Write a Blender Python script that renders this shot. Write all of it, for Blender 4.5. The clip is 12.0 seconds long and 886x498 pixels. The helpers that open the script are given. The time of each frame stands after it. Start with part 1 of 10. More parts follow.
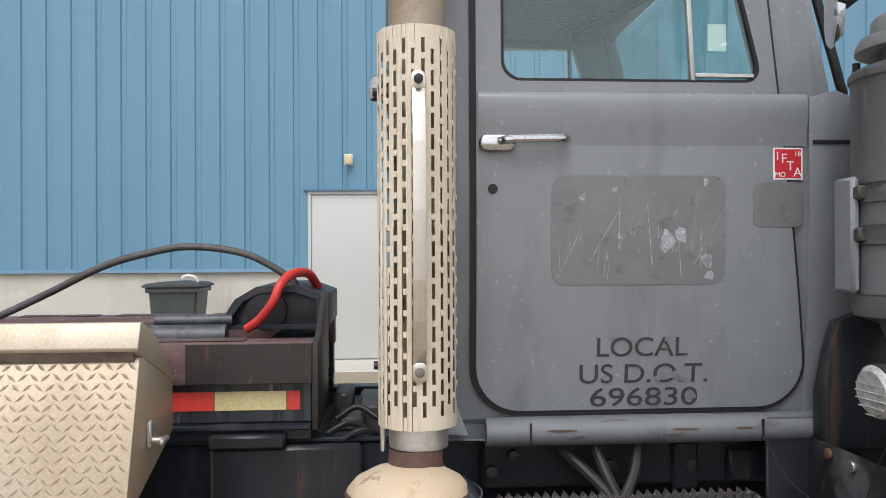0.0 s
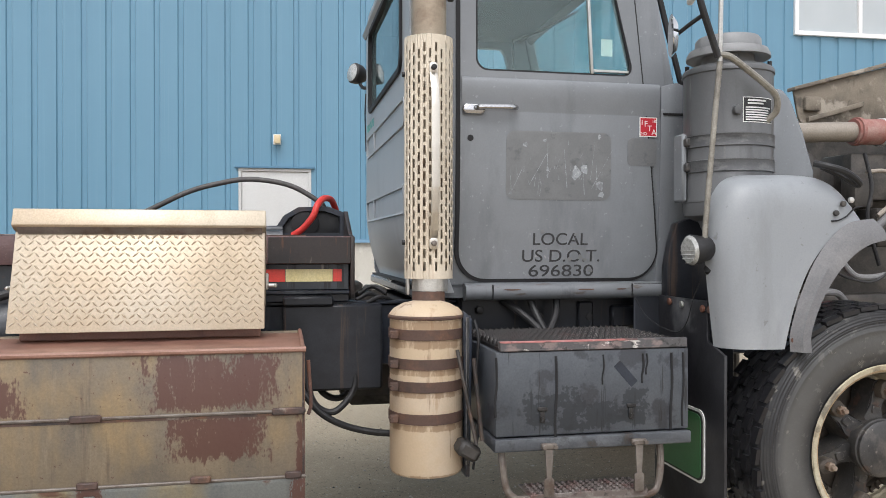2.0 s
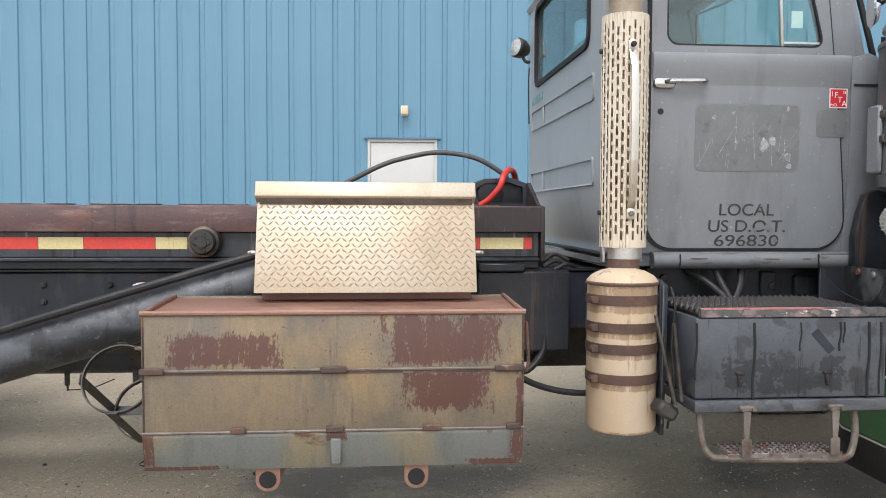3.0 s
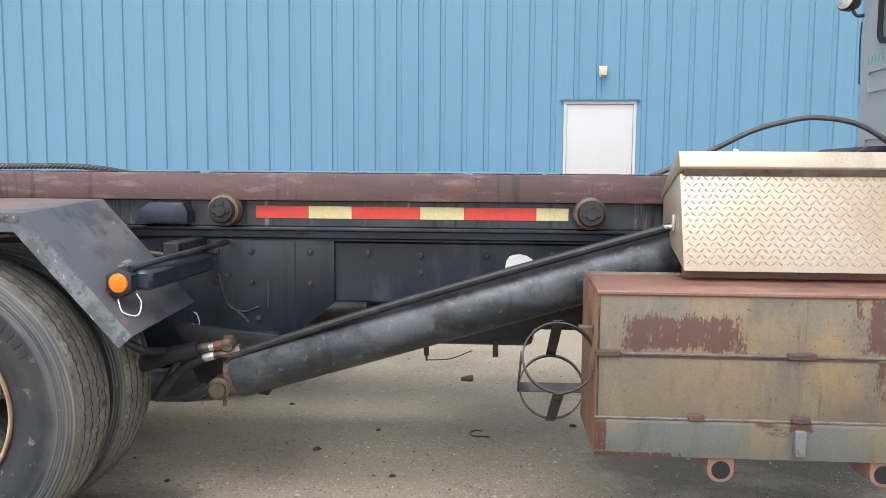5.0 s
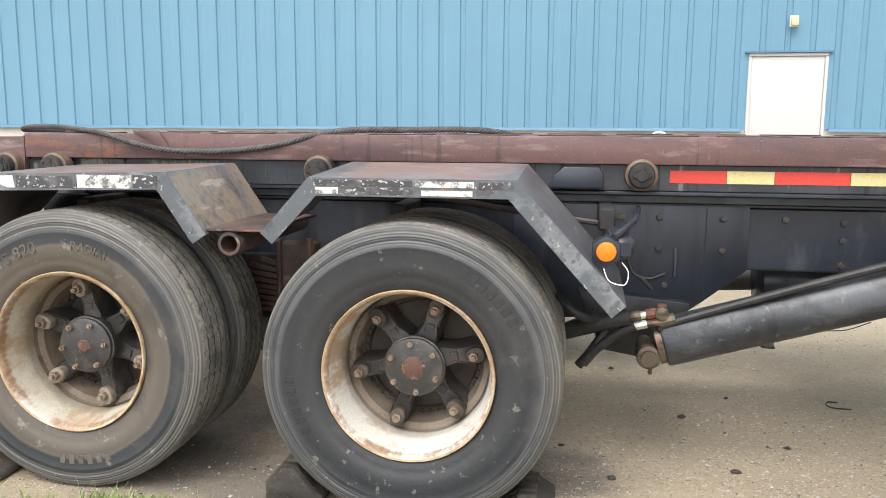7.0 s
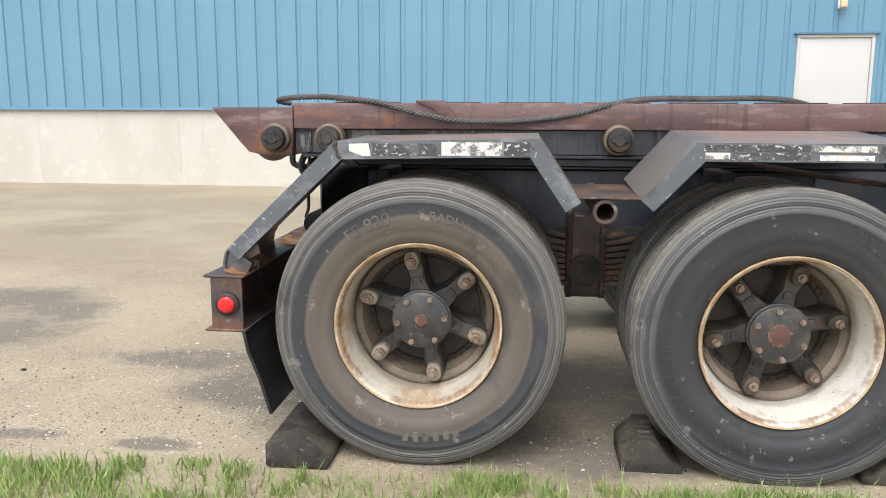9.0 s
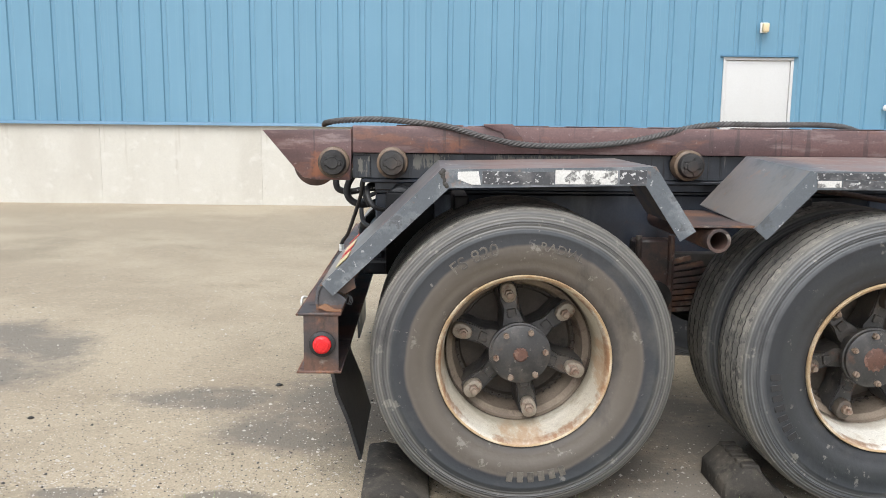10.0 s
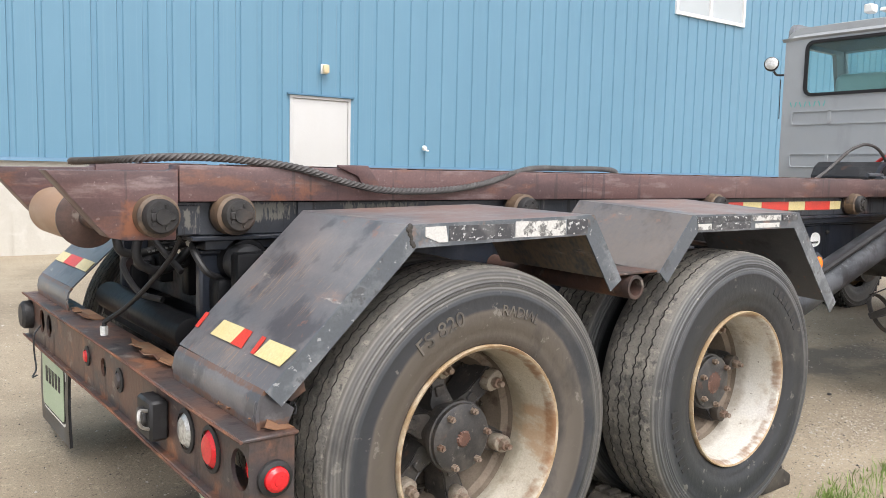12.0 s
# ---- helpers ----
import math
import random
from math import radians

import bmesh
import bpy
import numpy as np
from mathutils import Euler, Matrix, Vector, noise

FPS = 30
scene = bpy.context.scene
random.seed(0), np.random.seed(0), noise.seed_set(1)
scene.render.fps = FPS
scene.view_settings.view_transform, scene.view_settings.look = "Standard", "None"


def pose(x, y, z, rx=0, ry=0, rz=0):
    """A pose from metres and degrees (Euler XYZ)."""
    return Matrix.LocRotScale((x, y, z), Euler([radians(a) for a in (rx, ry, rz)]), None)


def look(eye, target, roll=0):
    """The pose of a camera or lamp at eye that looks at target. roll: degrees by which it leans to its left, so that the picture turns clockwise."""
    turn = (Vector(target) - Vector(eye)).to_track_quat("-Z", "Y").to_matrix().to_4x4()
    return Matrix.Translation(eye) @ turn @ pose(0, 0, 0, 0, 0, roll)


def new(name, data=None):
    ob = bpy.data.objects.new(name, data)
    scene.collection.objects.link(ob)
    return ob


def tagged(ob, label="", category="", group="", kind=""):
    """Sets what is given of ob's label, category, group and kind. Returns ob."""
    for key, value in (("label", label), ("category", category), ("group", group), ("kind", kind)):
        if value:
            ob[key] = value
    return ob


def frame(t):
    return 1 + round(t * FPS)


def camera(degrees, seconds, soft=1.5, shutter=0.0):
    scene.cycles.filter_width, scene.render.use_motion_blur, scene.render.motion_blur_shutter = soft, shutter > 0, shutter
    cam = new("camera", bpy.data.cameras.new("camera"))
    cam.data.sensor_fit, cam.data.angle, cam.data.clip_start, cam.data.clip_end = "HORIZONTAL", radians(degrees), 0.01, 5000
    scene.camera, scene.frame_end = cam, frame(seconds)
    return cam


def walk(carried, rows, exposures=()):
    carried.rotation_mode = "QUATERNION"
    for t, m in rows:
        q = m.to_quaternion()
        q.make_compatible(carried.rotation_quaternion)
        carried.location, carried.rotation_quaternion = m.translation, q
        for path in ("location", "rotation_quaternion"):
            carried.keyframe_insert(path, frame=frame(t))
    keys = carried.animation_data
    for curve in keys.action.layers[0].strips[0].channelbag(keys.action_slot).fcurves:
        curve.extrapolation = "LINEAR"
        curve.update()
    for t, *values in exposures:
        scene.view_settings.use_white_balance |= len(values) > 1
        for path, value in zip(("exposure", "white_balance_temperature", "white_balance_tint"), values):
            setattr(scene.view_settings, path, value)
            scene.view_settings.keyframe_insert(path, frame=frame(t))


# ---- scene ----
cam = camera(57.7, 12.0, 0.9)
PATH = [
    (0, (5.164, -1.546, 1.557), (5.307, 0.449, 1.568), -0.3),
    (0.5, (5.1, -1.969, 1.519), (5.327, 0.018, 1.53), -0.2),
    (1, (4.989, -2.282, 1.52), (5.345, -0.314, 1.533), -0.1),
    (1.5, (4.784, -2.504, 1.391), (5.213, -0.55, 1.402), -0.1),
    (2, (4.677, -2.671, 1.292), (5.081, -0.712, 1.281), -0.0),
    (2.5, (4.551, -2.794, 1.272), (4.844, -0.816, 1.222), 0.1),
    (3, (4.267, -2.8, 1.296), (4.431, -0.809, 1.207), 0.2),
    (3.2, (4.178, -2.805, 1.292), (4.288, -0.811, 1.193), 0.1),
    (4.8, (3.371, -2.597, 1.321), (3.251, -0.608, 1.141), 0.3),
    (5, (3.197, -2.626, 1.326), (3.061, -0.64, 1.141), 0.4),
    (5.5, (2.807, -2.622, 1.286), (2.604, -0.644, 1.073), 0.5),
    (6, (2.483, -2.594, 1.339), (2.211, -0.628, 1.094), 0.4),
    (6.5, (2.16, -2.656, 1.328), (1.833, -0.702, 1.054), 0.3),
    (7, (1.841, -2.707, 1.358), (1.513, -0.757, 1.059), 0.3),
    (7.5, (1.467, -2.798, 1.347), (1.155, -0.849, 1.025), 0.3),
    (7.7, (1.339, -2.844, 1.344), (1.024, -0.896, 1.019), 0.3),
    (9.3, (0.148, -2.862, 1.277), (-0.007, -0.896, 0.944), 0.3),
    (9.5, (-0.008, -2.85, 1.295), (-0.12, -0.88, 0.966), 0.4),
    (10, (-0.36, -2.754, 1.32), (-0.302, -0.777, 1.022), 0.6),
    (10.5, (-0.686, -2.559, 1.331), (-0.347, -0.604, 1.076), 0.8),
    (11, (-1.035, -2.358, 1.303), (-0.348, -0.493, 1.081), 1.0),
    (11.5, (-1.288, -2.147, 1.278), (-0.313, -0.413, 1.072), 1.1),
    (12, (-1.492, -1.814, 1.331), (-0.277, -0.238, 1.134), 1.3),
]
walk(cam, [(t, look(eye, target, roll)) for t, eye, target, roll in PATH],
     [(0.0, 0.53, 6280, 12), (1.5, 0.62, 6280, 12), (2.5, 0.70, 6320, 12), (3.2, 0.85, 6250, 12), (5.0, 0.96, 6100, 12), (5.5, 1.00, 6150, 12), (6.2, 1.26, 6450, 11), (7.5, 1.26, 6500, 11), (9.5, 1.00, 6350, 11), (10.5, 0.98, 6200, 10), (12.0, 1.05, 6450, 13)])

# ---- light ----
world = bpy.data.worlds.new("overcast_sky")
scene.world = world
world.use_nodes = True
wn = world.node_tree
sky = wn.nodes.new("ShaderNodeTexSky")
sky.sky_type = "NISHITA"
sky.sun_disc = False
SUN_UP, SUN_ROUND = radians(58), radians(194)
sky.sun_elevation, sky.sun_rotation = SUN_UP, SUN_ROUND
sky.air_density, sky.dust_density, sky.ozone_density = 1.0, 3.0, 1.0
haze = wn.nodes.new("ShaderNodeHueSaturation")
haze.inputs["Saturation"].default_value = 0.10
wn.links.new(sky.outputs[0], haze.inputs["Color"])
wn.links.new(haze.outputs[0], wn.nodes["Background"].inputs[0])
wn.nodes["Background"].inputs[1].default_value = 0.15

sun = bpy.data.lights.new("sun", "SUN")
sun.energy, sun.angle, sun.color = 0.75, radians(34), (1.0, 0.95, 0.87)
sun_ob = new("sun", sun)
sun_ob.matrix_world = look((-5, -26, 40), (2, 2, 0))

# ---- materials ----
def surface(name, base, rough=0.5, metal=0.0, layers=(), bump=(), rough2=None, spec=0.5, random_amount=0.0, grain=0.11):
    """A node material. layers: (colour, scale or scales, low, high, detail, amount) laid over the base by noise."""
    m = bpy.data.materials.new(name)
    m.use_nodes = True
    nt = m.node_tree
    n, l = nt.nodes, nt.links
    bsdf = n["Principled BSDF"]
    bsdf.inputs["Roughness"].default_value = rough
    bsdf.inputs["Metallic"].default_value = metal
    bsdf.inputs["Specular IOR Level"].default_value = spec
    coord = n.new("ShaderNodeTexCoord").outputs["Object"]
    info = n.new("ShaderNodeObjectInfo")
    shift = n.new("ShaderNodeVectorMath")
    shift.operation = "MULTIPLY_ADD"
    l.new(info.outputs["Random"], shift.inputs[0])
    shift.inputs[1].default_value = (3.1, 5.7, 4.3)
    l.new(coord, shift.inputs[2])
    place = shift.outputs[0]
    rgb = n.new("ShaderNodeRGB")
    rgb.outputs[0].default_value = (*base, 1)
    colour = rgb.outputs[0]
    mask = None
    for tint, scale, low, high, detail, amount in layers:
        sc = (scale,) * 3 if not isinstance(scale, tuple) else scale
        mapping = n.new("ShaderNodeMapping")
        mapping.inputs["Scale"].default_value = sc
        l.new(place, mapping.inputs["Vector"])
        tex = n.new("ShaderNodeTexNoise")
        tex.inputs["Scale"].default_value = 1.0
        tex.inputs["Detail"].default_value = detail
        tex.inputs["Roughness"].default_value = 0.62
        l.new(mapping.outputs[0], tex.inputs["Vector"])
        ramp = n.new("ShaderNodeMapRange")
        ramp.inputs["From Min"].default_value, ramp.inputs["From Max"].default_value = low, high
        ramp.inputs["To Max"].default_value = amount
        l.new(tex.outputs["Fac"], ramp.inputs["Value"])
        mix = n.new("ShaderNodeMix")
        mix.data_type = "RGBA"
        l.new(ramp.outputs[0], mix.inputs["Factor"])
        l.new(colour, mix.inputs[6])
        mix.inputs[7].default_value = (*tint, 1)
        colour = mix.outputs[2]
        mask = ramp.outputs[0]
    if grain:
        tex = n.new("ShaderNodeTexNoise")
        tex.inputs["Scale"].default_value, tex.inputs["Detail"].default_value = 150.0, 3
        tex.inputs["Roughness"].default_value = 0.7
        l.new(place, tex.inputs["Vector"])
        fine = n.new("ShaderNodeMapRange")
        fine.inputs["From Min"].default_value, fine.inputs["From Max"].default_value = 0.34, 0.66
        fine.inputs["To Min"].default_value, fine.inputs["To Max"].default_value = 1 - grain, 1 + grain
        l.new(tex.outputs["Fac"], fine.inputs["Value"])
        speck = n.new("ShaderNodeVectorMath")
        speck.operation = "SCALE"
        l.new(colour, speck.inputs[0])
        l.new(fine.outputs[0], speck.inputs["Scale"])
        colour = speck.outputs[0]
    if random_amount:
        hsv = n.new("ShaderNodeHueSaturation")
        vary = n.new("ShaderNodeMapRange")
        vary.inputs["To Min"].default_value, vary.inputs["To Max"].default_value = 1 - random_amount, 1 + random_amount
        l.new(info.outputs["Random"], vary.inputs["Value"])
        l.new(vary.outputs[0], hsv.inputs["Value"])
        l.new(colour, hsv.inputs["Color"])
        colour = hsv.outputs[0]
    l.new(colour, bsdf.inputs["Base Color"])
    if rough2 is not None:
        rr = n.new("ShaderNodeMapRange")
        rr.inputs["To Min"].default_value, rr.inputs["To Max"].default_value = rough, rough2
        if mask is not None:
            l.new(mask, rr.inputs["Value"])
        l.new(rr.outputs[0], bsdf.inputs["Roughness"])
    if bump:
        scale, strength, dist = bump
        tex = n.new("ShaderNodeTexNoise")
        tex.inputs["Scale"].default_value = scale
        tex.inputs["Detail"].default_value = 6
        l.new(place, tex.inputs["Vector"])
        b = n.new("ShaderNodeBump")
        b.inputs["Strength"].default_value, b.inputs["Distance"].default_value = strength, dist
        l.new(tex.outputs["Fac"], b.inputs["Height"])
        l.new(b.outputs[0], bsdf.inputs["Normal"])
    return m


def glass(name, tint, rough=0.02):
    m = surface(name, tint, rough, grain=0.0)
    b = m.node_tree.nodes["Principled BSDF"]
    b.inputs["Transmission Weight"].default_value = 1.0
    b.inputs["IOR"].default_value = 1.45
    return m


BLUE = surface("blue_painted_sheet", (0.122, 0.258, 0.362), 0.40, 0, [((0.139, 0.283, 0.393), 0.35, 0.42, 0.62, 5, 0.6), ((0.103, 0.226, 0.324), (2.2, 2.2, 0.12), 0.50, 0.70, 7, 0.35), ((0.154, 0.297, 0.398), (40, 40, 0.3), 0.56, 0.66, 4, 0.3)], (3, 0.05, 0.02), grain=0.02)
BLUE_TRIM = surface("blue_trim", (0.075, 0.175, 0.27), 0.45, 0, [((0.10, 0.22, 0.33), 2, 0.4, 0.7, 3, 0.6)])
CONCRETE = surface("pale_concrete", (0.526, 0.508, 0.456), 0.85, 0, [((0.451, 0.428, 0.376), (1.2, 1.2, 0.5), 0.46, 0.62, 8, 0.6), ((0.348, 0.315, 0.254), (5.5, 5.5, 0.35), 0.60, 0.70, 8, 0.45), ((0.592, 0.578, 0.536), 6, 0.54, 0.66, 8, 0.6), ((0.320, 0.301, 0.263), 30, 0.63, 0.68, 6, 0.4)], (30, 0.2, 0.01))
DOOR_WHITE = surface("white_door_paint", (0.510, 0.510, 0.499), 0.4, 0, [((0.451, 0.442, 0.421), (1.5, 1.5, 0.4), 0.5, 0.8, 4, 0.4)])
WINDOW_WHITE = surface("white_window_frame", (0.8, 0.8, 0.8), 0.4)
LAMP_BEIGE = surface("beige_lamp_plastic", (0.62, 0.50, 0.30), 0.4, 0, [((0.7, 0.62, 0.45), 20, 0.4, 0.7, 3, 0.5)])
CAB_GREY = surface("grey_primer_paint", (0.188, 0.202, 0.217), 0.27, 0, [((0.230, 0.244, 0.260), 1.4, 0.42, 0.66, 6, 0.8), ((0.118, 0.127, 0.139), (6, 6, 1.4), 0.52, 0.72, 7, 0.6), ((0.336, 0.347, 0.347), 45, 0.66, 0.74, 4, 0.3)], (5, 0.09, 0.012), 0.42, grain=0.03)
SILL_GREY = surface("scuffed_grey_sill_paint", (0.135, 0.145, 0.157), 0.5, 0, [((0.165, 0.175, 0.187), 2, 0.42, 0.66, 6, 0.8), ((0.085, 0.062, 0.050), (7, 30, 30), 0.57, 0.64, 8, 0.8), ((0.06, 0.062, 0.066), (12, 12, 3), 0.56, 0.68, 7, 0.6)], (8, 0.08, 0.006), 0.6, grain=0.04)
# cab grey for back and roof, paled by sky light put in the colour
CAB_BACK = surface("sky_lit_grey_paint", (0.335, 0.357, 0.375), 0.42, 0, [((0.41, 0.43, 0.445), 1.4, 0.42, 0.72, 5, 0.7), ((0.17, 0.175, 0.18), (5, 5, 1.2), 0.55, 0.8, 6, 0.4)], (6, 0.05, 0.01), grain=0.03)
FENDER_GREY = surface("pale_grey_fibreglass", (0.267, 0.284, 0.301), 0.42, 0, [((0.361, 0.374, 0.387), (1.8, 1.8, 0.9), 0.44, 0.62, 7, 0.8), ((0.172, 0.181, 0.185), (4, 4, 1.2), 0.53, 0.70, 8, 0.6), ((0.138, 0.133, 0.129), 30, 0.645, 0.70, 6, 0.5)], (8, 0.06, 0.01), 0.42, grain=0.03)
FLARE_GREY = surface("scuffed_rubber_flare", (0.145, 0.145, 0.15), 0.6, 0, [((0.25, 0.245, 0.24), 4, 0.42, 0.7, 6, 0.8), ((0.09, 0.09, 0.09), 9, 0.55, 0.8, 5, 0.6)], (25, 0.15, 0.01))
BLACK = surface("worn_black_paint", (0.013, 0.017, 0.025), 0.34, 0, [((0.033, 0.041, 0.059), 2.2, 0.42, 0.66, 7, 0.8), ((0.069, 0.077, 0.084), (7, 7, 2), 0.56, 0.70, 7, 0.6), ((0.064, 0.033, 0.022), 5, 0.60, 0.72, 7, 0.55), ((0.005, 0.006, 0.009), (9, 9, 1.2), 0.54, 0.66, 6, 0.7)], (20, 0.12, 0.01), 0.6)
DIRTY_BLACK = surface("dirty_black_steel", (0.021, 0.020, 0.020), 0.55, 0, [((0.061, 0.055, 0.048), 6, 0.46, 0.66, 7, 0.85), ((0.097, 0.049, 0.028), 4, 0.56, 0.68, 7, 0.6), ((0.008, 0.008, 0.008), 9, 0.54, 0.64, 6, 0.7)], (30, 0.25, 0.01), 0.8)
RAM_BLACK = surface("ram_black_paint", (0.027, 0.031, 0.037), 0.42, 0, [((0.094, 0.101, 0.113), (3.5, 9, 9), 0.46, 0.62, 8, 0.75), ((0.014, 0.014, 0.017), (16, 16, 5), 0.52, 0.62, 7, 0.8), ((0.161, 0.166, 0.176), 26, 0.60, 0.68, 6, 0.5)], (20, 0.1, 0.01), 0.55)
RUST_RAIL = surface("maroon_rusty_steel", (0.133, 0.076, 0.073), 0.42, 0, [((0.076, 0.048, 0.050), (1.2, 5, 5), 0.46, 0.60, 9, 0.8), ((0.215, 0.095, 0.056), (3.0, 10, 10), 0.57, 0.66, 9, 0.55), ((0.232, 0.172, 0.167), (5, 12, 24), 0.55, 0.67, 9, 0.7), ((0.030, 0.026, 0.030), (22, 22, 1.6), 0.60, 0.66, 8, 0.5), ((0.344, 0.284, 0.279), 60, 0.65, 0.68, 7, 0.4)], (25, 0.2, 0.006), 0.65)
WEB_BLACK = surface("drip_streaked_black_paint", (0.026, 0.030, 0.038), 0.32, 0, [((0.06, 0.066, 0.076), 2.4, 0.44, 0.64, 8, 0.8), ((0.24, 0.22, 0.20), (28, 28, 2.5), 0.60, 0.66, 8, 0.6), ((0.13, 0.06, 0.04), (5, 5, 9), 0.60, 0.68, 8, 0.6), ((0.008, 0.008, 0.01), (34, 34, 1.6), 0.56, 0.62, 7, 0.8)], (20, 0.12, 0.006), 0.55)
OILY = surface("oily_black_steel", (0.013, 0.014, 0.016), 0.45, 0, [((0.05, 0.05, 0.052), 6, 0.52, 0.66, 8, 0.7), ((0.09, 0.045, 0.03), 8, 0.62, 0.68, 7, 0.5)], (30, 0.2, 0.006), 0.5)
DARK_RUST = surface("dark_brown_rust", (0.088, 0.052, 0.042), 0.5, 0, [((0.19, 0.095, 0.052), 8, 0.52, 0.64, 9, 0.75), ((0.030, 0.027, 0.028), 5, 0.48, 0.59, 9, 0.85), ((0.26, 0.23, 0.20), 14, 0.60, 0.66, 8, 0.55)], (40, 0.25, 0.006), 0.75)
RUST = surface("brown_rust", (0.155, 0.068, 0.044), 0.7, 0, [((0.28, 0.125, 0.06), 7, 0.48, 0.62, 8, 0.8), ((0.055, 0.036, 0.032), 5, 0.50, 0.62, 8, 0.8), ((0.24, 0.19, 0.16), 12, 0.60, 0.68, 7, 0.5)], (40, 0.3, 0.008), 0.85)
FENDER_BLACK = surface("rusting_black_fender", (0.118, 0.121, 0.131), 0.30, 0, [((0.248, 0.227, 0.221), (1.6, 1.0, 1.6), 0.50, 0.64, 8, 0.65), ((0.412, 0.222, 0.132), (4, 1.6, 4), 0.61, 0.68, 9, 0.35), ((0.659, 0.593, 0.511), (14, 3, 14), 0.63, 0.67, 9, 0.5), ((0.050, 0.051, 0.060), (5, 5, 5), 0.53, 0.60, 8, 0.7), ((0.296, 0.132, 0.083), 22, 0.63, 0.67, 8, 0.5)], (25, 0.08, 0.006), 0.40, grain=0.08)
FENDER_LIP = surface("fender_lip_steel", (0.096, 0.109, 0.124), 0.36, 0, [((0.209, 0.225, 0.240), (9, 9, 9), 0.48, 0.60, 9, 0.8), ((0.264, 0.155, 0.101), 8, 0.60, 0.67, 8, 0.6), ((0.046, 0.050, 0.056), 18, 0.56, 0.63, 8, 0.7), ((0.465, 0.480, 0.480), 50, 0.64, 0.67, 7, 0.6)], (30, 0.15, 0.005), grain=0.08)
CREAM = surface("cream_heat_paint", (0.62, 0.55, 0.44), 0.5, 0, [((0.53, 0.44, 0.32), 4, 0.45, 0.75, 5, 0.6), ((0.36, 0.22, 0.12), (14, 14, 2.2), 0.62, 0.75, 5, 0.6)], (30, 0.08, 0.005), grain=0.05)
MUFFLER = surface("tan_muffler_paint", (0.530, 0.415, 0.285), 0.5, 0, [((0.585, 0.505, 0.410), 3, 0.46, 0.62, 7, 0.6), ((0.345, 0.205, 0.105), (20, 20, 2.5), 0.56, 0.66, 8, 0.6), ((0.184, 0.106, 0.063), (30, 30, 3), 0.63, 0.69, 7, 0.6)], (35, 0.12, 0.005), grain=0.04)
BAND = surface("rusty_band", (0.085, 0.05, 0.038), 0.75, 0, [((0.16, 0.08, 0.045), 12, 0.5, 0.7, 5, 0.8), ((0.035, 0.028, 0.025), 7, 0.5, 0.75, 5, 0.7)], (60, 0.35, 0.004))
STACK = surface("stained_stack_steel", (0.33, 0.27, 0.20), 0.42, 0.35, [((0.42, 0.37, 0.29), (3, 3, 1.4), 0.46, 0.64, 6, 0.7), ((0.17, 0.115, 0.08), (4, 4, 5), 0.54, 0.66, 7, 0.8), ((0.045, 0.030, 0.026), (9, 9, 5), 0.60, 0.68, 7, 0.85)], (30, 0.08, 0.004), grain=0.05)
ZINC = surface("bright_zinc_steel", (0.62, 0.61, 0.58), 0.35, 0.8, [((0.42, 0.40, 0.36), 14, 0.45, 0.75, 5, 0.7)])
STRAP_STEEL = surface("satin_stainless_strap", (0.66, 0.62, 0.55), 0.30, 0.9, [((0.56, 0.52, 0.46), (20, 20, 2), 0.45, 0.65, 5, 0.6)], (30, 0.04, 0.002), grain=0.03)
CHROME = surface("worn_chrome", (0.55, 0.55, 0.56), 0.14, 1.0, [((0.25, 0.24, 0.23), 40, 0.55, 0.72, 5, 0.7)])
GOLD_ALU = surface("gold_tinted_aluminium", (0.461, 0.374, 0.268), 0.42, 0.3, [((0.513, 0.456, 0.365), 2.5, 0.44, 0.64, 5, 0.7), ((0.339, 0.275, 0.191), (4, 4, 1.4), 0.54, 0.70, 7, 0.6)], (60, 0.05, 0.003), 0.5)
BOX_TAN = surface("weathered_tan_paint", (0.191, 0.151, 0.104), 0.5, 0, [((0.110, 0.097, 0.081), (2.6, 2.6, 1.4), 0.49, 0.62, 7, 0.65), ((0.290, 0.201, 0.094), (4.2, 4.2, 1.6), 0.50, 0.68, 6, 0.75), ((0.141, 0.124, 0.104), (3.4, 3.4, 2.2), 0.48, 0.64, 7, 0.75), ((0.281, 0.228, 0.158), (16, 16, 2), 0.56, 0.70, 8, 0.6), ((0.085, 0.059, 0.045), (40, 40, 2.5), 0.60, 0.70, 8, 0.5), ((0.093, 0.040, 0.027), 60, 0.655, 0.69, 8, 0.8)], (40, 0.15, 0.006), 0.7)
BOX_LOW = surface("weathered_blue_grey_paint", (0.156, 0.164, 0.156), 0.5, 0, [((0.246, 0.193, 0.102), (3, 3, 1), 0.50, 0.66, 6, 0.8), ((0.107, 0.115, 0.115), (14, 14, 2), 0.5, 0.64, 7, 0.6), ((0.098, 0.041, 0.025), (3, 3, 6), 0.62, 0.66, 8, 0.9)], (40, 0.15, 0.006), 0.7)
TREAD = surface("worn_tread_rubber", (0.172, 0.164, 0.147), 0.8, 0, [((0.276, 0.260, 0.224), 7, 0.46, 0.62, 8, 0.8), ((0.092, 0.090, 0.086), 5, 0.54, 0.64, 7, 0.7), ((0.333, 0.310, 0.259), 26, 0.55, 0.63, 8, 0.7), ((0.052, 0.052, 0.052), 34, 0.57, 0.63, 7, 0.75), ((0.040, 0.040, 0.040), (130, 130, 420), 0.61, 0.65, 3, 0.7)], (45, 0.9, 0.009))
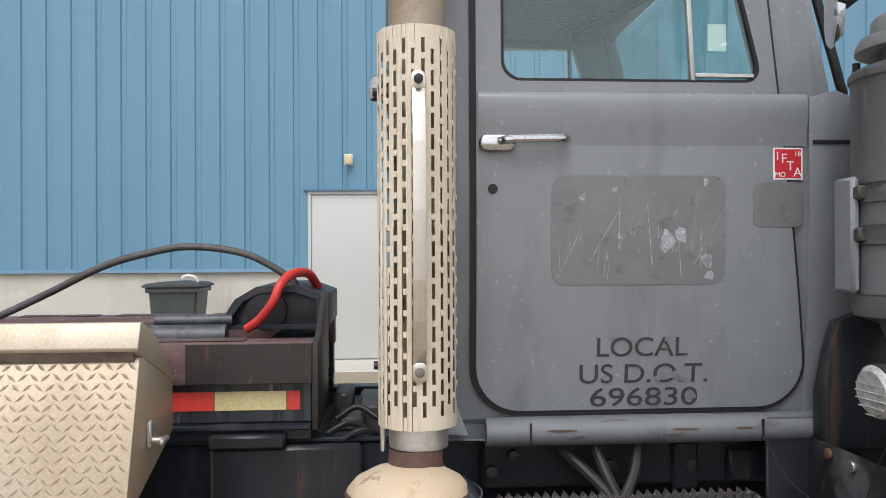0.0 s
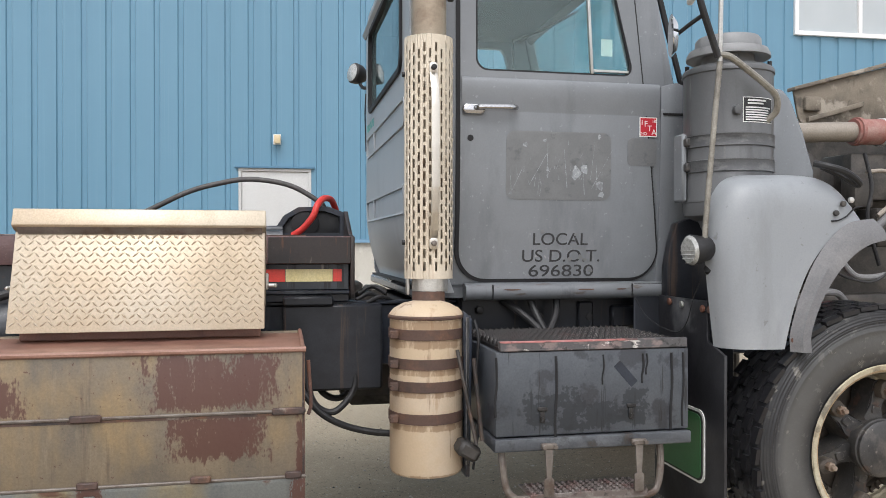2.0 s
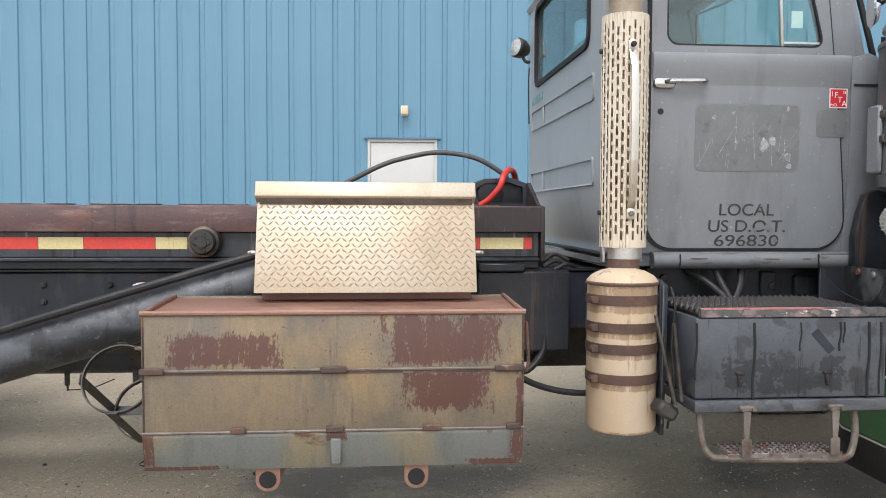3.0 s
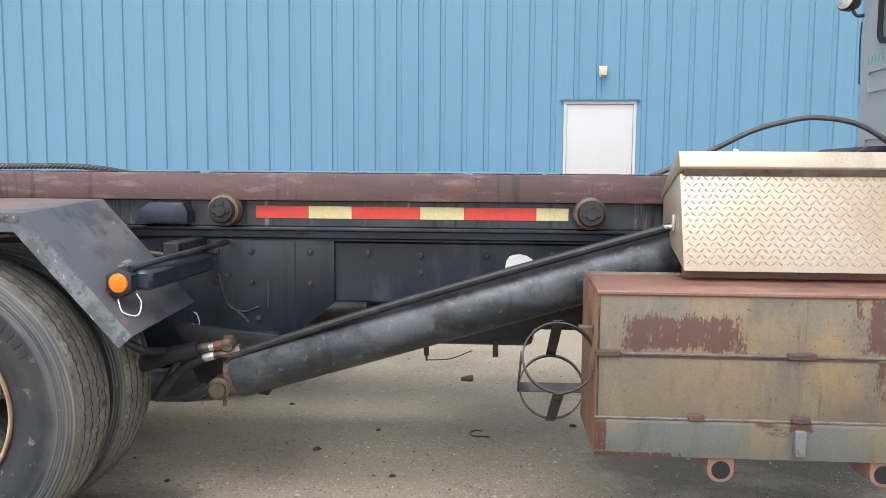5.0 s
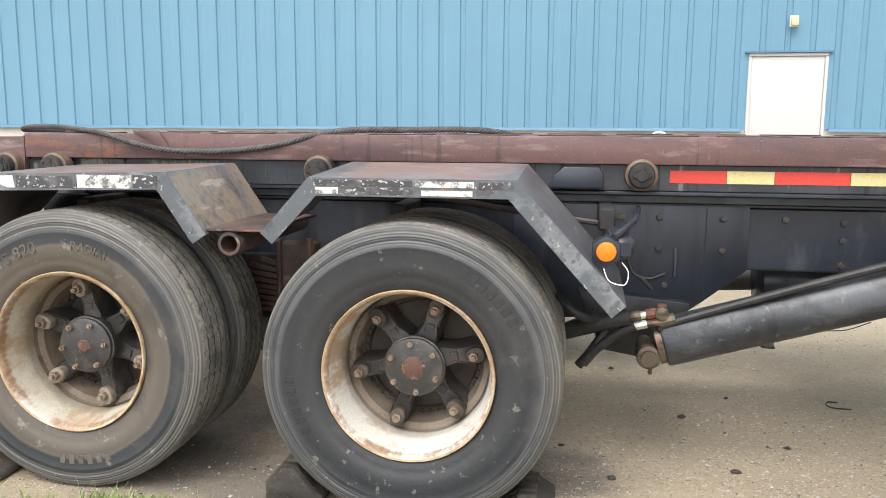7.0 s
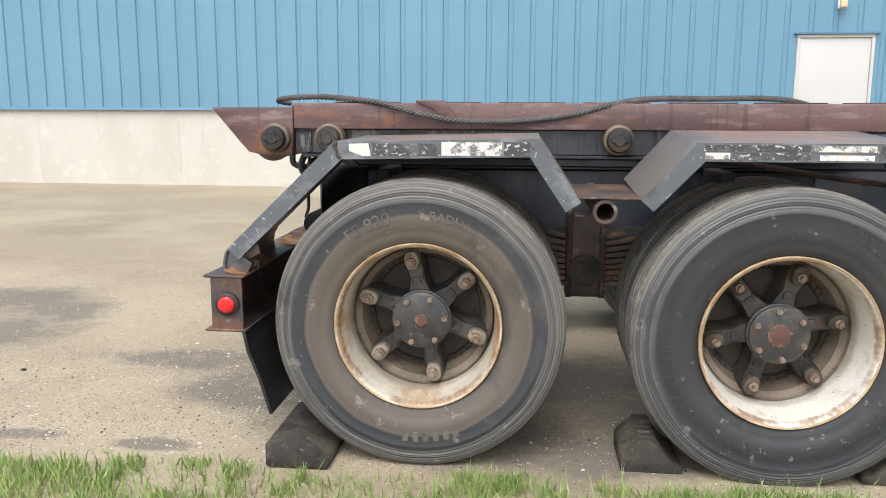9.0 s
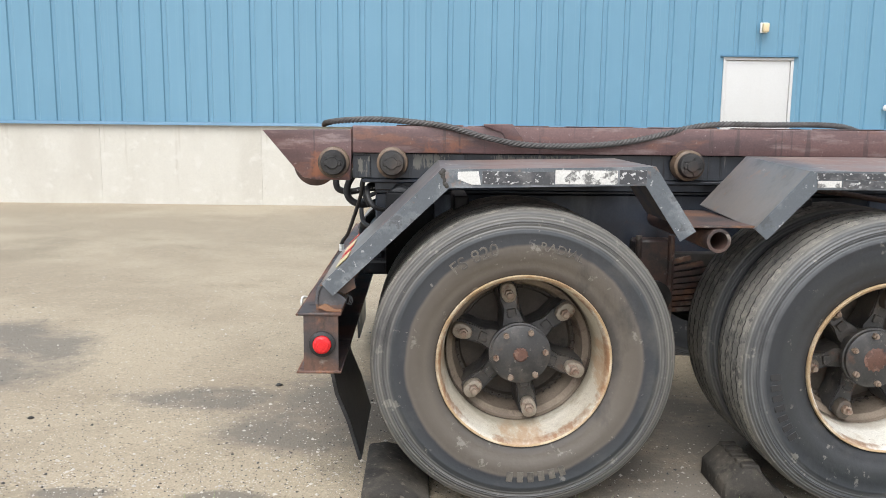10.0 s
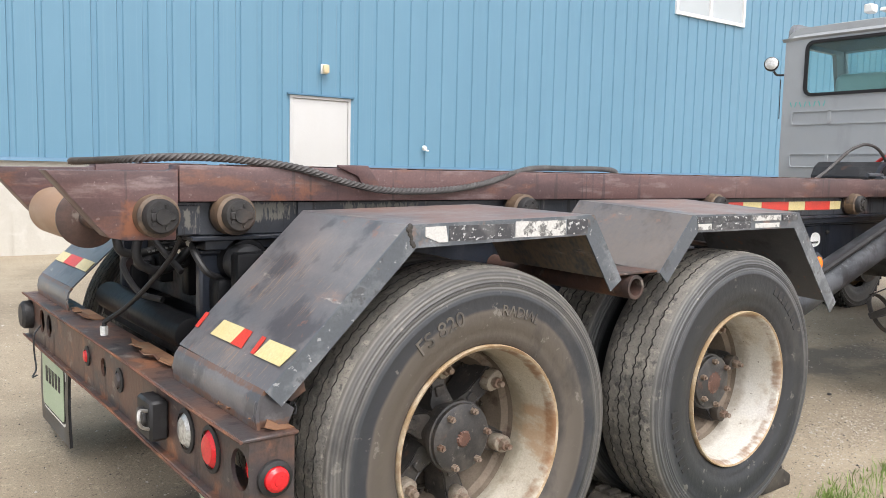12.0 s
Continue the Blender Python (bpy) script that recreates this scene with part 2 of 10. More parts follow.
WET_RUBBER = surface("shiny_black_rubber", (0.0175, 0.0175, 0.0200), 0.33, 0, [((0.0438, 0.0450, 0.0488), 4, 0.45, 0.66, 7, 0.75), ((0.1475, 0.1500, 0.1550), (3, 3, 3), 0.57, 0.66, 8, 0.65)], (35, 0.15, 0.006), 0.55)
HOSE = surface("black_hose_rubber", (0.0189, 0.0189, 0.0203), 0.5, 0, [((0.0607, 0.0607, 0.0607), 12, 0.5, 0.75, 4, 0.6)], spec=0.4)
RED_HOSE = surface("red_hose_plastic", (0.62, 0.045, 0.035), 0.4, 0, [((0.42, 0.03, 0.03), 14, 0.45, 0.7, 4, 0.6)])
HUB_BROWN = surface("brown_dusty_iron", (0.061, 0.050, 0.040), 0.7, 0, [((0.108, 0.089, 0.071), 6, 0.46, 0.64, 8, 0.8), ((0.076, 0.037, 0.023), 8, 0.55, 0.66, 7, 0.6), ((0.025, 0.022, 0.019), 9, 0.54, 0.64, 7, 0.7)], (40, 0.25, 0.006))
RED_RUST = surface("red_lead_rust", (0.102, 0.050, 0.036), 0.6, 0, [((0.221, 0.135, 0.104), 40, 0.54, 0.64, 6, 0.7), ((0.051, 0.032, 0.028), 30, 0.50, 0.62, 6, 0.8)], (50, 0.3, 0.004))
STEEL_WORN = surface("worn_brown_steel", (0.128, 0.109, 0.094), 0.5, 0.2, [((0.188, 0.165, 0.143), 14, 0.48, 0.64, 7, 0.7), ((0.068, 0.038, 0.026), 10, 0.54, 0.64, 7, 0.7)], (40, 0.2, 0.004))
TOP_RUST = surface("pinkish_sheet_rust", (0.24, 0.125, 0.09), 0.45, 0, [((0.31, 0.18, 0.135), (2, 7, 4), 0.46, 0.64, 8, 0.8), ((0.12, 0.06, 0.045), 4, 0.52, 0.66, 8, 0.7)], (40, 0.15, 0.004))
FLECK_TAPE = surface("worn_out_reflective_tape", (0.05, 0.052, 0.058), 0.45, 0, [((0.55, 0.56, 0.56), (60, 60, 90), 0.575, 0.60, 7, 0.9), ((0.14, 0.14, 0.145), 18, 0.5, 0.6, 6, 0.6)])
RIM_WHITE = surface("white_rim_paint", (0.62, 0.60, 0.54), 0.5, 0, [((0.44, 0.33, 0.19), 3.5, 0.54, 0.66, 8, 0.5), ((0.36, 0.30, 0.23), 7, 0.56, 0.66, 8, 0.6), ((0.68, 0.67, 0.64), 4, 0.5, 0.62, 6, 0.7), ((0.12, 0.10, 0.08), 60, 0.665, 0.69, 5, 0.8)], (30, 0.12, 0.005))
RIM_DUSTY = surface("dusty_cream_rim_paint", (0.46, 0.42, 0.34), 0.55, 0, [((0.33, 0.26, 0.17), 3.5, 0.50, 0.64, 8, 0.6), ((0.25, 0.20, 0.15), 6, 0.56, 0.66, 8, 0.65), ((0.58, 0.55, 0.48), 4, 0.52, 0.64, 6, 0.7), ((0.14, 0.10, 0.07), 60, 0.66, 0.69, 5, 0.7)], (30, 0.12, 0.005))
ROD_GREY = surface("dull_grey_rod", (0.300, 0.285, 0.247), 0.4, 0.4, [((0.165, 0.150, 0.128), 14, 0.5, 0.66, 6, 0.8), ((0.450, 0.435, 0.390), 22, 0.58, 0.68, 5, 0.6)])
RIM_RUST = surface("rusty_rim_edge", (0.37, 0.26, 0.145), 0.65, 0, [((0.55, 0.48, 0.36), 9, 0.45, 0.65, 6, 0.8), ((0.17, 0.08, 0.04), 14, 0.5, 0.75, 6, 0.7)], (50, 0.3, 0.004))
RIM_CREAM = surface("cream_rim_paint", (0.44, 0.40, 0.30), 0.55, 0, [((0.14, 0.125, 0.10), 9, 0.50, 0.58, 8, 0.85), ((0.36, 0.27, 0.15), 4, 0.45, 0.7, 5, 0.6)], (30, 0.12, 0.005))
RIM_SEAT = surface("brown_dusty_rim_seat", (0.150, 0.118, 0.088), 0.75, 0, [((0.235, 0.190, 0.145), 6, 0.46, 0.62, 8, 0.8), ((0.105, 0.052, 0.030), 9, 0.55, 0.66, 7, 0.6), ((0.050, 0.042, 0.036), 9, 0.56, 0.66, 7, 0.7)], (40, 0.25, 0.006))
HUB_IRON = surface("muddy_cast_iron", (0.042, 0.041, 0.041), 0.45, 0, [((0.100, 0.089, 0.078), 9, 0.48, 0.62, 9, 0.8), ((0.14, 0.068, 0.042), 11, 0.60, 0.68, 8, 0.5), ((0.022, 0.022, 0.024), 8, 0.54, 0.62, 8, 0.7), ((0.22, 0.20, 0.18), 50, 0.63, 0.67, 6, 0.5)], (40, 0.3, 0.006), 0.75)
NUT = surface("rusty_pale_nut", (0.274, 0.218, 0.172), 0.55, 0.3, [((0.130, 0.058, 0.033), 30, 0.45, 0.7, 4, 0.85)])
NUT_PALE = surface("pale_dusty_nut", (0.259, 0.224, 0.179), 0.6, 0.1, [((0.130, 0.068, 0.038), 30, 0.52, 0.64, 6, 0.8), ((0.360, 0.326, 0.282), 20, 0.54, 0.66, 5, 0.7)])
TAIL_TAN = surface("polished_tan_rust", (0.33, 0.205, 0.125), 0.5, 0, [((0.41, 0.275, 0.185), (9, 3, 9), 0.46, 0.62, 8, 0.7), ((0.20, 0.10, 0.06), (5, 3, 5), 0.56, 0.66, 8, 0.6)], (40, 0.15, 0.003))
# greasy black steel; the deep tail cavity's shade is put into the colour
TAIL_BLACK = surface("greasy_cavity_shade_steel", (0.0060, 0.0063, 0.0072), 0.42, 0, [((0.0165, 0.0180, 0.0210), 6, 0.52, 0.66, 8, 0.7), ((0.0600, 0.0420, 0.0330), 14, 0.65, 0.70, 7, 0.5)], (30, 0.3, 0.006), 0.6, spec=0.12)
COLLAR_BROWN = surface("dark_brown_collar", (0.122, 0.083, 0.054), 0.5, 0, [((0.202, 0.137, 0.086), 12, 0.52, 0.64, 7, 0.7), ((0.022, 0.020, 0.020), 9, 0.48, 0.60, 7, 0.85)], (40, 0.2, 0.004))
RED_TAPE = surface("red_reflective_tape", (0.60, 0.055, 0.04), 0.35, 0, [((0.42, 0.05, 0.04), (9, 9, 5), 0.5, 0.75, 5, 0.6), ((0.05, 0.04, 0.04), (30, 30, 6), 0.66, 0.74, 5, 0.7)])
YELLOW_TAPE = surface("faded_yellow_reflective_tape", (0.62, 0.52, 0.25), 0.35, 0, [((0.68, 0.61, 0.38), 6, 0.45, 0.7, 5, 0.6), ((0.30, 0.23, 0.10), (30, 30, 6), 0.64, 0.74, 5, 0.7)])
WHITE_TAPE = surface("silver_reflective_tape", (0.62, 0.62, 0.60), 0.35, 0.2, [((0.08, 0.08, 0.08), 26, 0.53, 0.58, 5, 0.85), ((0.66, 0.66, 0.64), 120, 0.5, 0.6, 2, 0.5)])
AMBER = surface("amber_lens", (0.85, 0.20, 0.01), 0.25)
RED_LENS = surface("red_lens", (0.62, 0.02, 0.025), 0.2)
CLEAR_LENS = surface("dirty_clear_lens", (0.55, 0.56, 0.54), 0.15, 0.4, [((0.35, 0.35, 0.34), (60, 60, 60), 0.45, 0.6, 2, 0.7)])
PLASTIC_BIN = surface("dark_green_grey_plastic", (0.045, 0.055, 0.055), 0.5, 0, [((0.08, 0.09, 0.09), 3, 0.45, 0.7, 4, 0.6)])
GREEN_PLATE = surface("green_plate", (0.031, 0.124, 0.043), 0.4, 0, [((0.056, 0.161, 0.074), 5, 0.45, 0.7, 4, 0.6)])
PALE_GREEN = surface("pale_green_plate", (0.42, 0.52, 0.36), 0.5, 0, [((0.55, 0.60, 0.48), 5, 0.45, 0.7, 4, 0.7)])
WHITE_PAINT = surface("white_paint", (0.76, 0.77, 0.75), 0.45, 0, [((0.6, 0.6, 0.58), 12, 0.5, 0.75, 4, 0.6)])
STICKER_RED = surface("red_sticker", (0.50, 0.02, 0.035), 0.4, 0, [((0.55, 0.10, 0.10), 60, 0.6, 0.75, 3, 0.5)])
LETTER_DARK = surface("dark_lettering", (0.040, 0.042, 0.046), 0.5, 0, [((0.10, 0.105, 0.11), 40, 0.58, 0.7, 4, 0.7)])
GHOST = surface("dull_grey_patch", (0.150, 0.156, 0.160), 0.55, 0, [((0.185, 0.192, 0.195), 9, 0.45, 0.62, 7, 0.7), ((0.09, 0.093, 0.096), 20, 0.58, 0.68, 7, 0.6)], grain=0.05)
SCRAPE = surface("pale_glue_scrapes", (0.30, 0.32, 0.335), 0.5, 0, [((0.50, 0.53, 0.55), 60, 0.56, 0.64, 5, 0.8), ((0.18, 0.19, 0.20), 50, 0.5, 0.58, 5, 0.9)])
DARK_GAP = surface("dark_rubber_seal", (0.010, 0.010, 0.012), 0.7)
GRIP = surface("serrated_black_steel", (0.012, 0.011, 0.011), 0.45, 0.3, [((0.055, 0.050, 0.048), 34, 0.56, 0.66, 5, 0.8), ((0.06, 0.026, 0.022), 8, 0.55, 0.75, 5, 0.7)])
GRIP_EDGE = surface("bare_grating_edge", (0.40, 0.36, 0.34), 0.35, 0.7, [((0.20, 0.10, 0.09), 14, 0.52, 0.64, 6, 0.7), ((0.03, 0.03, 0.03), 30, 0.52, 0.60, 5, 0.8)])
WORN_EDGE = surface("chipped_edge_paint", (0.085, 0.082, 0.085), 0.5, 0, [((0.26, 0.20, 0.19), (12, 12, 18), 0.54, 0.62, 8, 0.7), ((0.66, 0.63, 0.60), (16, 16, 40), 0.59, 0.62, 8, 0.9), ((0.02, 0.02, 0.02), 14, 0.58, 0.62, 7, 0.8)])
GUARD_STEEL = surface("sooty_pale_sheet", (0.085, 0.085, 0.09), 0.45, 0.2, [((0.20, 0.195, 0.19), (20, 20, 5), 0.52, 0.64, 7, 0.7), ((0.02, 0.02, 0.022), (9, 9, 4), 0.50, 0.60, 7, 0.8), ((0.42, 0.41, 0.39), (40, 40, 14), 0.62, 0.67, 6, 0.6)], (30, 0.1, 0.003))
DECK_BLACK = surface("streaked_black_deck_steel", (0.0161, 0.0179, 0.0221), 0.34, 0, [((0.0340, 0.0374, 0.0459), 3, 0.46, 0.62, 7, 0.7), ((0.0850, 0.0561, 0.0408), (26, 26, 1.4), 0.58, 0.66, 7, 0.6)], (20, 0.12, 0.005), 0.5, spec=0.4)
EYE_STEEL = surface("greasy_brown_pin_steel", (0.105, 0.085, 0.062), 0.4, 0.3, [((0.20, 0.165, 0.115), 14, 0.50, 0.64, 7, 0.7), ((0.16, 0.065, 0.040), 10, 0.54, 0.64, 7, 0.75), ((0.02, 0.019, 0.018), 12, 0.54, 0.62, 7, 0.8)], (40, 0.25, 0.004))
STEP_BOX = surface("dusty_black_step_box", (0.050, 0.057, 0.068), 0.40, 0, [((0.084, 0.094, 0.107), 2.4, 0.42, 0.6, 7, 0.8), ((0.031, 0.033, 0.040), 7, 0.55, 0.60, 8, 0.85), ((0.019, 0.019, 0.021), (44, 44, 2.2), 0.63, 0.66, 6, 0.8)], (25, 0.1, 0.005), 0.55)
ROPE = surface("greasy_wire_rope", (0.075, 0.071, 0.070), 0.55, 0.1, [((0.13, 0.125, 0.12), 30, 0.48, 0.7, 5, 0.7), ((0.04, 0.035, 0.032), 6, 0.52, 0.66, 6, 0.7)])
DUST_HOOD = surface("dusty_hood_lining", (0.21, 0.18, 0.14), 0.75, 0, [((0.10, 0.087, 0.07), 4, 0.46, 0.62, 8, 0.85), ((0.40, 0.36, 0.30), 5, 0.56, 0.61, 8, 0.75), ((0.05, 0.044, 0.038), 7, 0.58, 0.66, 8, 0.8)], (20, 0.3, 0.006))
AIR_GREY = surface("grey_canister_paint", (0.098, 0.102, 0.106), 0.36, 0, [((0.133, 0.137, 0.141), 3, 0.45, 0.7, 5, 0.6), ((0.040, 0.040, 0.040), (7, 7, 1.2), 0.52, 0.66, 7, 0.7), ((0.235, 0.235, 0.226), (18, 18, 4), 0.64, 0.70, 6, 0.5)], (12, 0.05, 0.005), grain=0.06)
CAP_GREY = surface("pale_grey_cap_plastic", (0.215, 0.222, 0.228), 0.42, 0, [((0.27, 0.275, 0.28), 3, 0.45, 0.7, 5, 0.6), ((0.10, 0.10, 0.102), (7, 7, 7), 0.56, 0.68, 7, 0.5)], (12, 0.05, 0.005), grain=0.05)
BAND_DARK = surface("scuffed_dark_band", (0.085, 0.088, 0.092), 0.4, 0, [((0.17, 0.172, 0.172), (9, 9, 30), 0.52, 0.62, 7, 0.6), ((0.035, 0.035, 0.036), (6, 6, 16), 0.54, 0.62, 6, 0.8)], (30, 0.2, 0.004))
ENGINE = surface("oily_engine_metal", (0.07, 0.065, 0.06), 0.5, 0.3, [((0.16, 0.14, 0.12), 7, 0.45, 0.7, 6, 0.8), ((0.02, 0.02, 0.02), 10, 0.52, 0.7, 5, 0.8)], (30, 0.3, 0.006))
PALE_PIPE = surface("pale_dusty_pipe", (0.300, 0.266, 0.224), 0.5, 0.2, [((0.210, 0.180, 0.143), 7, 0.45, 0.7, 5, 0.7)])
RED_PIPE = surface("faded_red_coupling", (0.272, 0.108, 0.090), 0.6, 0, [((0.400, 0.288, 0.252), 12, 0.45, 0.7, 5, 0.7)])
SEAT = surface("teal_grey_seat_vinyl", (0.25, 0.36, 0.36), 0.6, 0, [((0.32, 0.44, 0.44), 5, 0.45, 0.7, 4, 0.6)])
CAB_DARK = surface("dark_cab_lining", (0.045, 0.05, 0.055), 0.6, 0, [((0.07, 0.075, 0.08), 4, 0.45, 0.7, 4, 0.6)])
PAPER = surface("white_paper", (0.78, 0.78, 0.76), 0.7)
GRASS = surface("grass_blades", (0.185, 0.265, 0.075), 0.55, 0, [((0.26, 0.36, 0.10), 9, 0.44, 0.60, 5, 0.8), ((0.40, 0.38, 0.19), 14, 0.57, 0.66, 5, 0.7)])
STONE = surface("pale_gravel", (0.52, 0.48, 0.42), 0.85, 0, [((0.22, 0.20, 0.18), 9, 0.45, 0.7, 4, 0.7)], (60, 0.3, 0.005))
RUBBER_CHOCK = surface("dusty_chock_rubber", (0.046, 0.042, 0.037), 0.85, 0, [((0.105, 0.092, 0.074), 5, 0.46, 0.62, 8, 0.8), ((0.020, 0.019, 0.018), 9, 0.54, 0.62, 7, 0.7), ((0.17, 0.15, 0.12), 40, 0.60, 0.66, 6, 0.5)], (40, 0.4, 0.008), spec=0.25)
PANE = glass("clear_pane", (0.62, 0.80, 0.79))
PANE.node_tree.nodes["Principled BSDF"].inputs["Transmission Weight"].default_value = 0.97
FAR_PANE = surface("grey_reflecting_pane", (0.42, 0.46, 0.48), 0.12, 0, [((0.5, 0.54, 0.56), 1.2, 0.4, 0.7, 3, 0.6)], spec=0.8)
MIRROR = surface("mirror_glass", (0.85, 0.86, 0.87), 0.04, 1.0, grain=0.0)
TEAL_MARK = surface("teal_marker_paint", (0.10, 0.42, 0.38), 0.5)
ORANGE = surface("orange_rubber", (0.62, 0.14, 0.04), 0.5)


def banded_rubber(name, base, pale, stops, mixed):
    """Sidewall rubber with worn rings: scuffed shoulder, black band, dusty band towards the rim."""
    m = surface(name, base, 0.5, 0, [(pale, 4, 0.44, 0.60, 9, 0.8), ((0.026, 0.027, 0.030), 3, 0.52, 0.60, 8, 0.8), ((0.26, 0.25, 0.23), 22, 0.60, 0.64, 9, 0.6)], (45, 0.25, 0.006), 0.7)
    nt = m.node_tree
    n, l = nt.nodes, nt.links
    bsdf = n["Principled BSDF"]
    old = bsdf.inputs["Base Color"].links[0].from_socket
    sep = n.new("ShaderNodeSeparateXYZ")
    coord = n.new("ShaderNodeTexCoord")
    l.new(coord.outputs["Object"], sep.inputs[0])
    join = n.new("ShaderNodeCombineXYZ")
    l.new(sep.outputs["X"], join.inputs["X"])
    l.new(sep.outputs["Z"], join.inputs["Z"])
    length = n.new("ShaderNodeVectorMath")
    length.operation = "LENGTH"
    l.new(join.outputs[0], length.inputs[0])
    tex = n.new("ShaderNodeTexNoise")
    tex.inputs["Scale"].default_value, tex.inputs["Detail"].default_value = 5.0, 8
    l.new(coord.outputs["Object"], tex.inputs["Vector"])
    wob = n.new("ShaderNodeMath")
    wob.operation = "MULTIPLY_ADD"
    l.new(tex.outputs["Fac"], wob.inputs[0])
    wob.inputs[1].default_value = 0.030
    l.new(length.outputs["Value"], wob.inputs[2])
    ramp = n.new("ShaderNodeValToRGB")
    while len(ramp.color_ramp.elements) < len(stops):
        ramp.color_ramp.elements.new(0.5)
    for e, (r, c) in zip(ramp.color_ramp.elements, stops):
        e.position, e.color = r, (*c, 1)
    l.new(wob.outputs[0], ramp.inputs[0])
    mix = n.new("ShaderNodeMix")
    mix.data_type = "RGBA"
    mix.inputs["Factor"].default_value = mixed
    l.new(old, mix.inputs[6])
    l.new(ramp.outputs[0], mix.inputs[7])
    # dust, scuffs and drips over the rings
    laid = mix.outputs[2]
    for tint, scale, low, high, amount in (((0.150, 0.138, 0.118), (2.6, 2.6, 2.6), 0.54, 0.70, 0.36), ((0.022, 0.023, 0.026), (4.5, 4.5, 2.2), 0.56, 0.66, 0.55), ((0.27, 0.255, 0.225), (17, 17, 17), 0.615, 0.66, 0.5)):
        mp = n.new("ShaderNodeMapping")
        mp.inputs["Scale"].default_value = scale
        l.new(coord.outputs["Object"], mp.inputs["Vector"])
        spot = n.new("ShaderNodeTexNoise")
        spot.inputs["Scale"].default_value, spot.inputs["Detail"].default_value, spot.inputs["Roughness"].default_value = 1.0, 10, 0.66
        l.new(mp.outputs[0], spot.inputs["Vector"])
        cut = n.new("ShaderNodeMapRange")
        cut.inputs["From Min"].default_value, cut.inputs["From Max"].default_value, cut.inputs["To Max"].default_value = low, high, amount
        l.new(spot.outputs["Fac"], cut.inputs["Value"])
        over = n.new("ShaderNodeMix")
        over.data_type = "RGBA"
        l.new(cut.outputs[0], over.inputs["Factor"])
        l.new(laid, over.inputs[6])
        over.inputs[7].default_value = (*tint, 1)
        laid = over.outputs[2]
    # fine moulded rings towards the shoulder
    wave = n.new("ShaderNodeMath")
    wave.operation = "MULTIPLY"
    l.new(length.outputs["Value"], wave.inputs[0])
    wave.inputs[1].default_value = 620.0
    sine = n.new("ShaderNodeMath")
    sine.operation = "SINE"
    l.new(wave.outputs[0], sine.inputs[0])
    where = n.new("ShaderNodeMapRange")
    where.inputs["From Min"].default_value, where.inputs["From Max"].default_value = 0.455, 0.475
    l.new(length.outputs["Value"], where.inputs["Value"])
    deep = n.new("ShaderNodeMath")
    deep.operation = "MULTIPLY"
    l.new(sine.outputs[0], deep.inputs[0])
    l.new(where.outputs[0], deep.inputs[1])
    tone = n.new("ShaderNodeMath")
    tone.operation = "MULTIPLY_ADD"
    l.new(deep.outputs[0], tone.inputs[0])
    tone.inputs[1].default_value, tone.inputs[2].default_value = 0.22, 1.0
    toned = n.new("ShaderNodeVectorMath")
    toned.operation = "SCALE"
    l.new(laid, toned.inputs[0])
    l.new(tone.outputs[0], toned.inputs["Scale"])
    l.new(toned.outputs[0], bsdf.inputs["Base Color"])
    ridge = n.new("ShaderNodeBump")
    ridge.inputs["Strength"].default_value, ridge.inputs["Distance"].default_value = 0.5, 0.002
    l.new(deep.outputs[0], ridge.inputs["Height"])
    l.new(bsdf.inputs["Normal"].links[0].from_socket, ridge.inputs["Normal"])
    l.new(ridge.outputs[0], bsdf.inputs["Normal"])
    return m


RUBBER_MARK = surface("worn_raised_rubber", (0.125, 0.112, 0.096), 0.6, 0, [((0.065, 0.060, 0.054), 14, 0.50, 0.60, 7, 0.85), ((0.19, 0.17, 0.145), 40, 0.58, 0.66, 5, 0.6)], (60, 0.3, 0.003))
SIDEWALL_BROWN = banded_rubber("dusty_brown_sidewall", (0.065, 0.060, 0.057), (0.134, 0.124, 0.113), ((0.30, (0.065, 0.057, 0.050)), (0.335, (0.086, 0.074, 0.064)), (0.355, (0.112, 0.095, 0.078)), (0.408, (0.097, 0.083, 0.069)), (0.420, (0.118, 0.101, 0.085)), (0.428, (0.028, 0.031, 0.038)), (0.474, (0.032, 0.037, 0.043)), (0.486, (0.125, 0.122, 0.116)), (0.499, (0.060, 0.061, 0.063)), (0.514, (0.150, 0.145, 0.134)), (0.527, (0.092, 0.091, 0.088)), (0.545, (0.215, 0.202, 0.178))), 0.92)
SIDEWALL_BLACK = banded_rubber("black_sidewall", (0.042, 0.043, 0.046), (0.094, 0.096, 0.096), ((0.30, (0.022, 0.022, 0.024)), (0.335, (0.023, 0.025, 0.029)), (0.36, (0.032, 0.034, 0.038)), (0.41, (0.027, 0.030, 0.033)), (0.43, (0.019, 0.022, 0.026)), (0.464, (0.027, 0.030, 0.036)), (0.482, (0.094, 0.098, 0.102)), (0.495, (0.043, 0.046, 0.051)), (0.512, (0.112, 0.114, 0.114)), (0.524, (0.062, 0.065, 0.067)), (0.540, (0.179, 0.174, 0.159)), (0.60, (0.206, 0.197, 0.174))), 0.92)
FRONT_SIDEWALL = banded_rubber("scuffed_front_sidewall", (0.022, 0.022, 0.024), (0.083, 0.082, 0.081), ((0.30, (0.022, 0.022, 0.023)), (0.35, (0.029, 0.029, 0.030)), (0.39, (0.090, 0.088, 0.084)), (0.45, (0.108, 0.106, 0.101)), (0.475, (0.068, 0.068, 0.066)), (0.490, (0.022, 0.022, 0.024)), (0.53, (0.010, 0.011, 0.012))), 0.7)
GROOVE = surface("black_tread_groove", (0.030, 0.029, 0.028), 0.9)


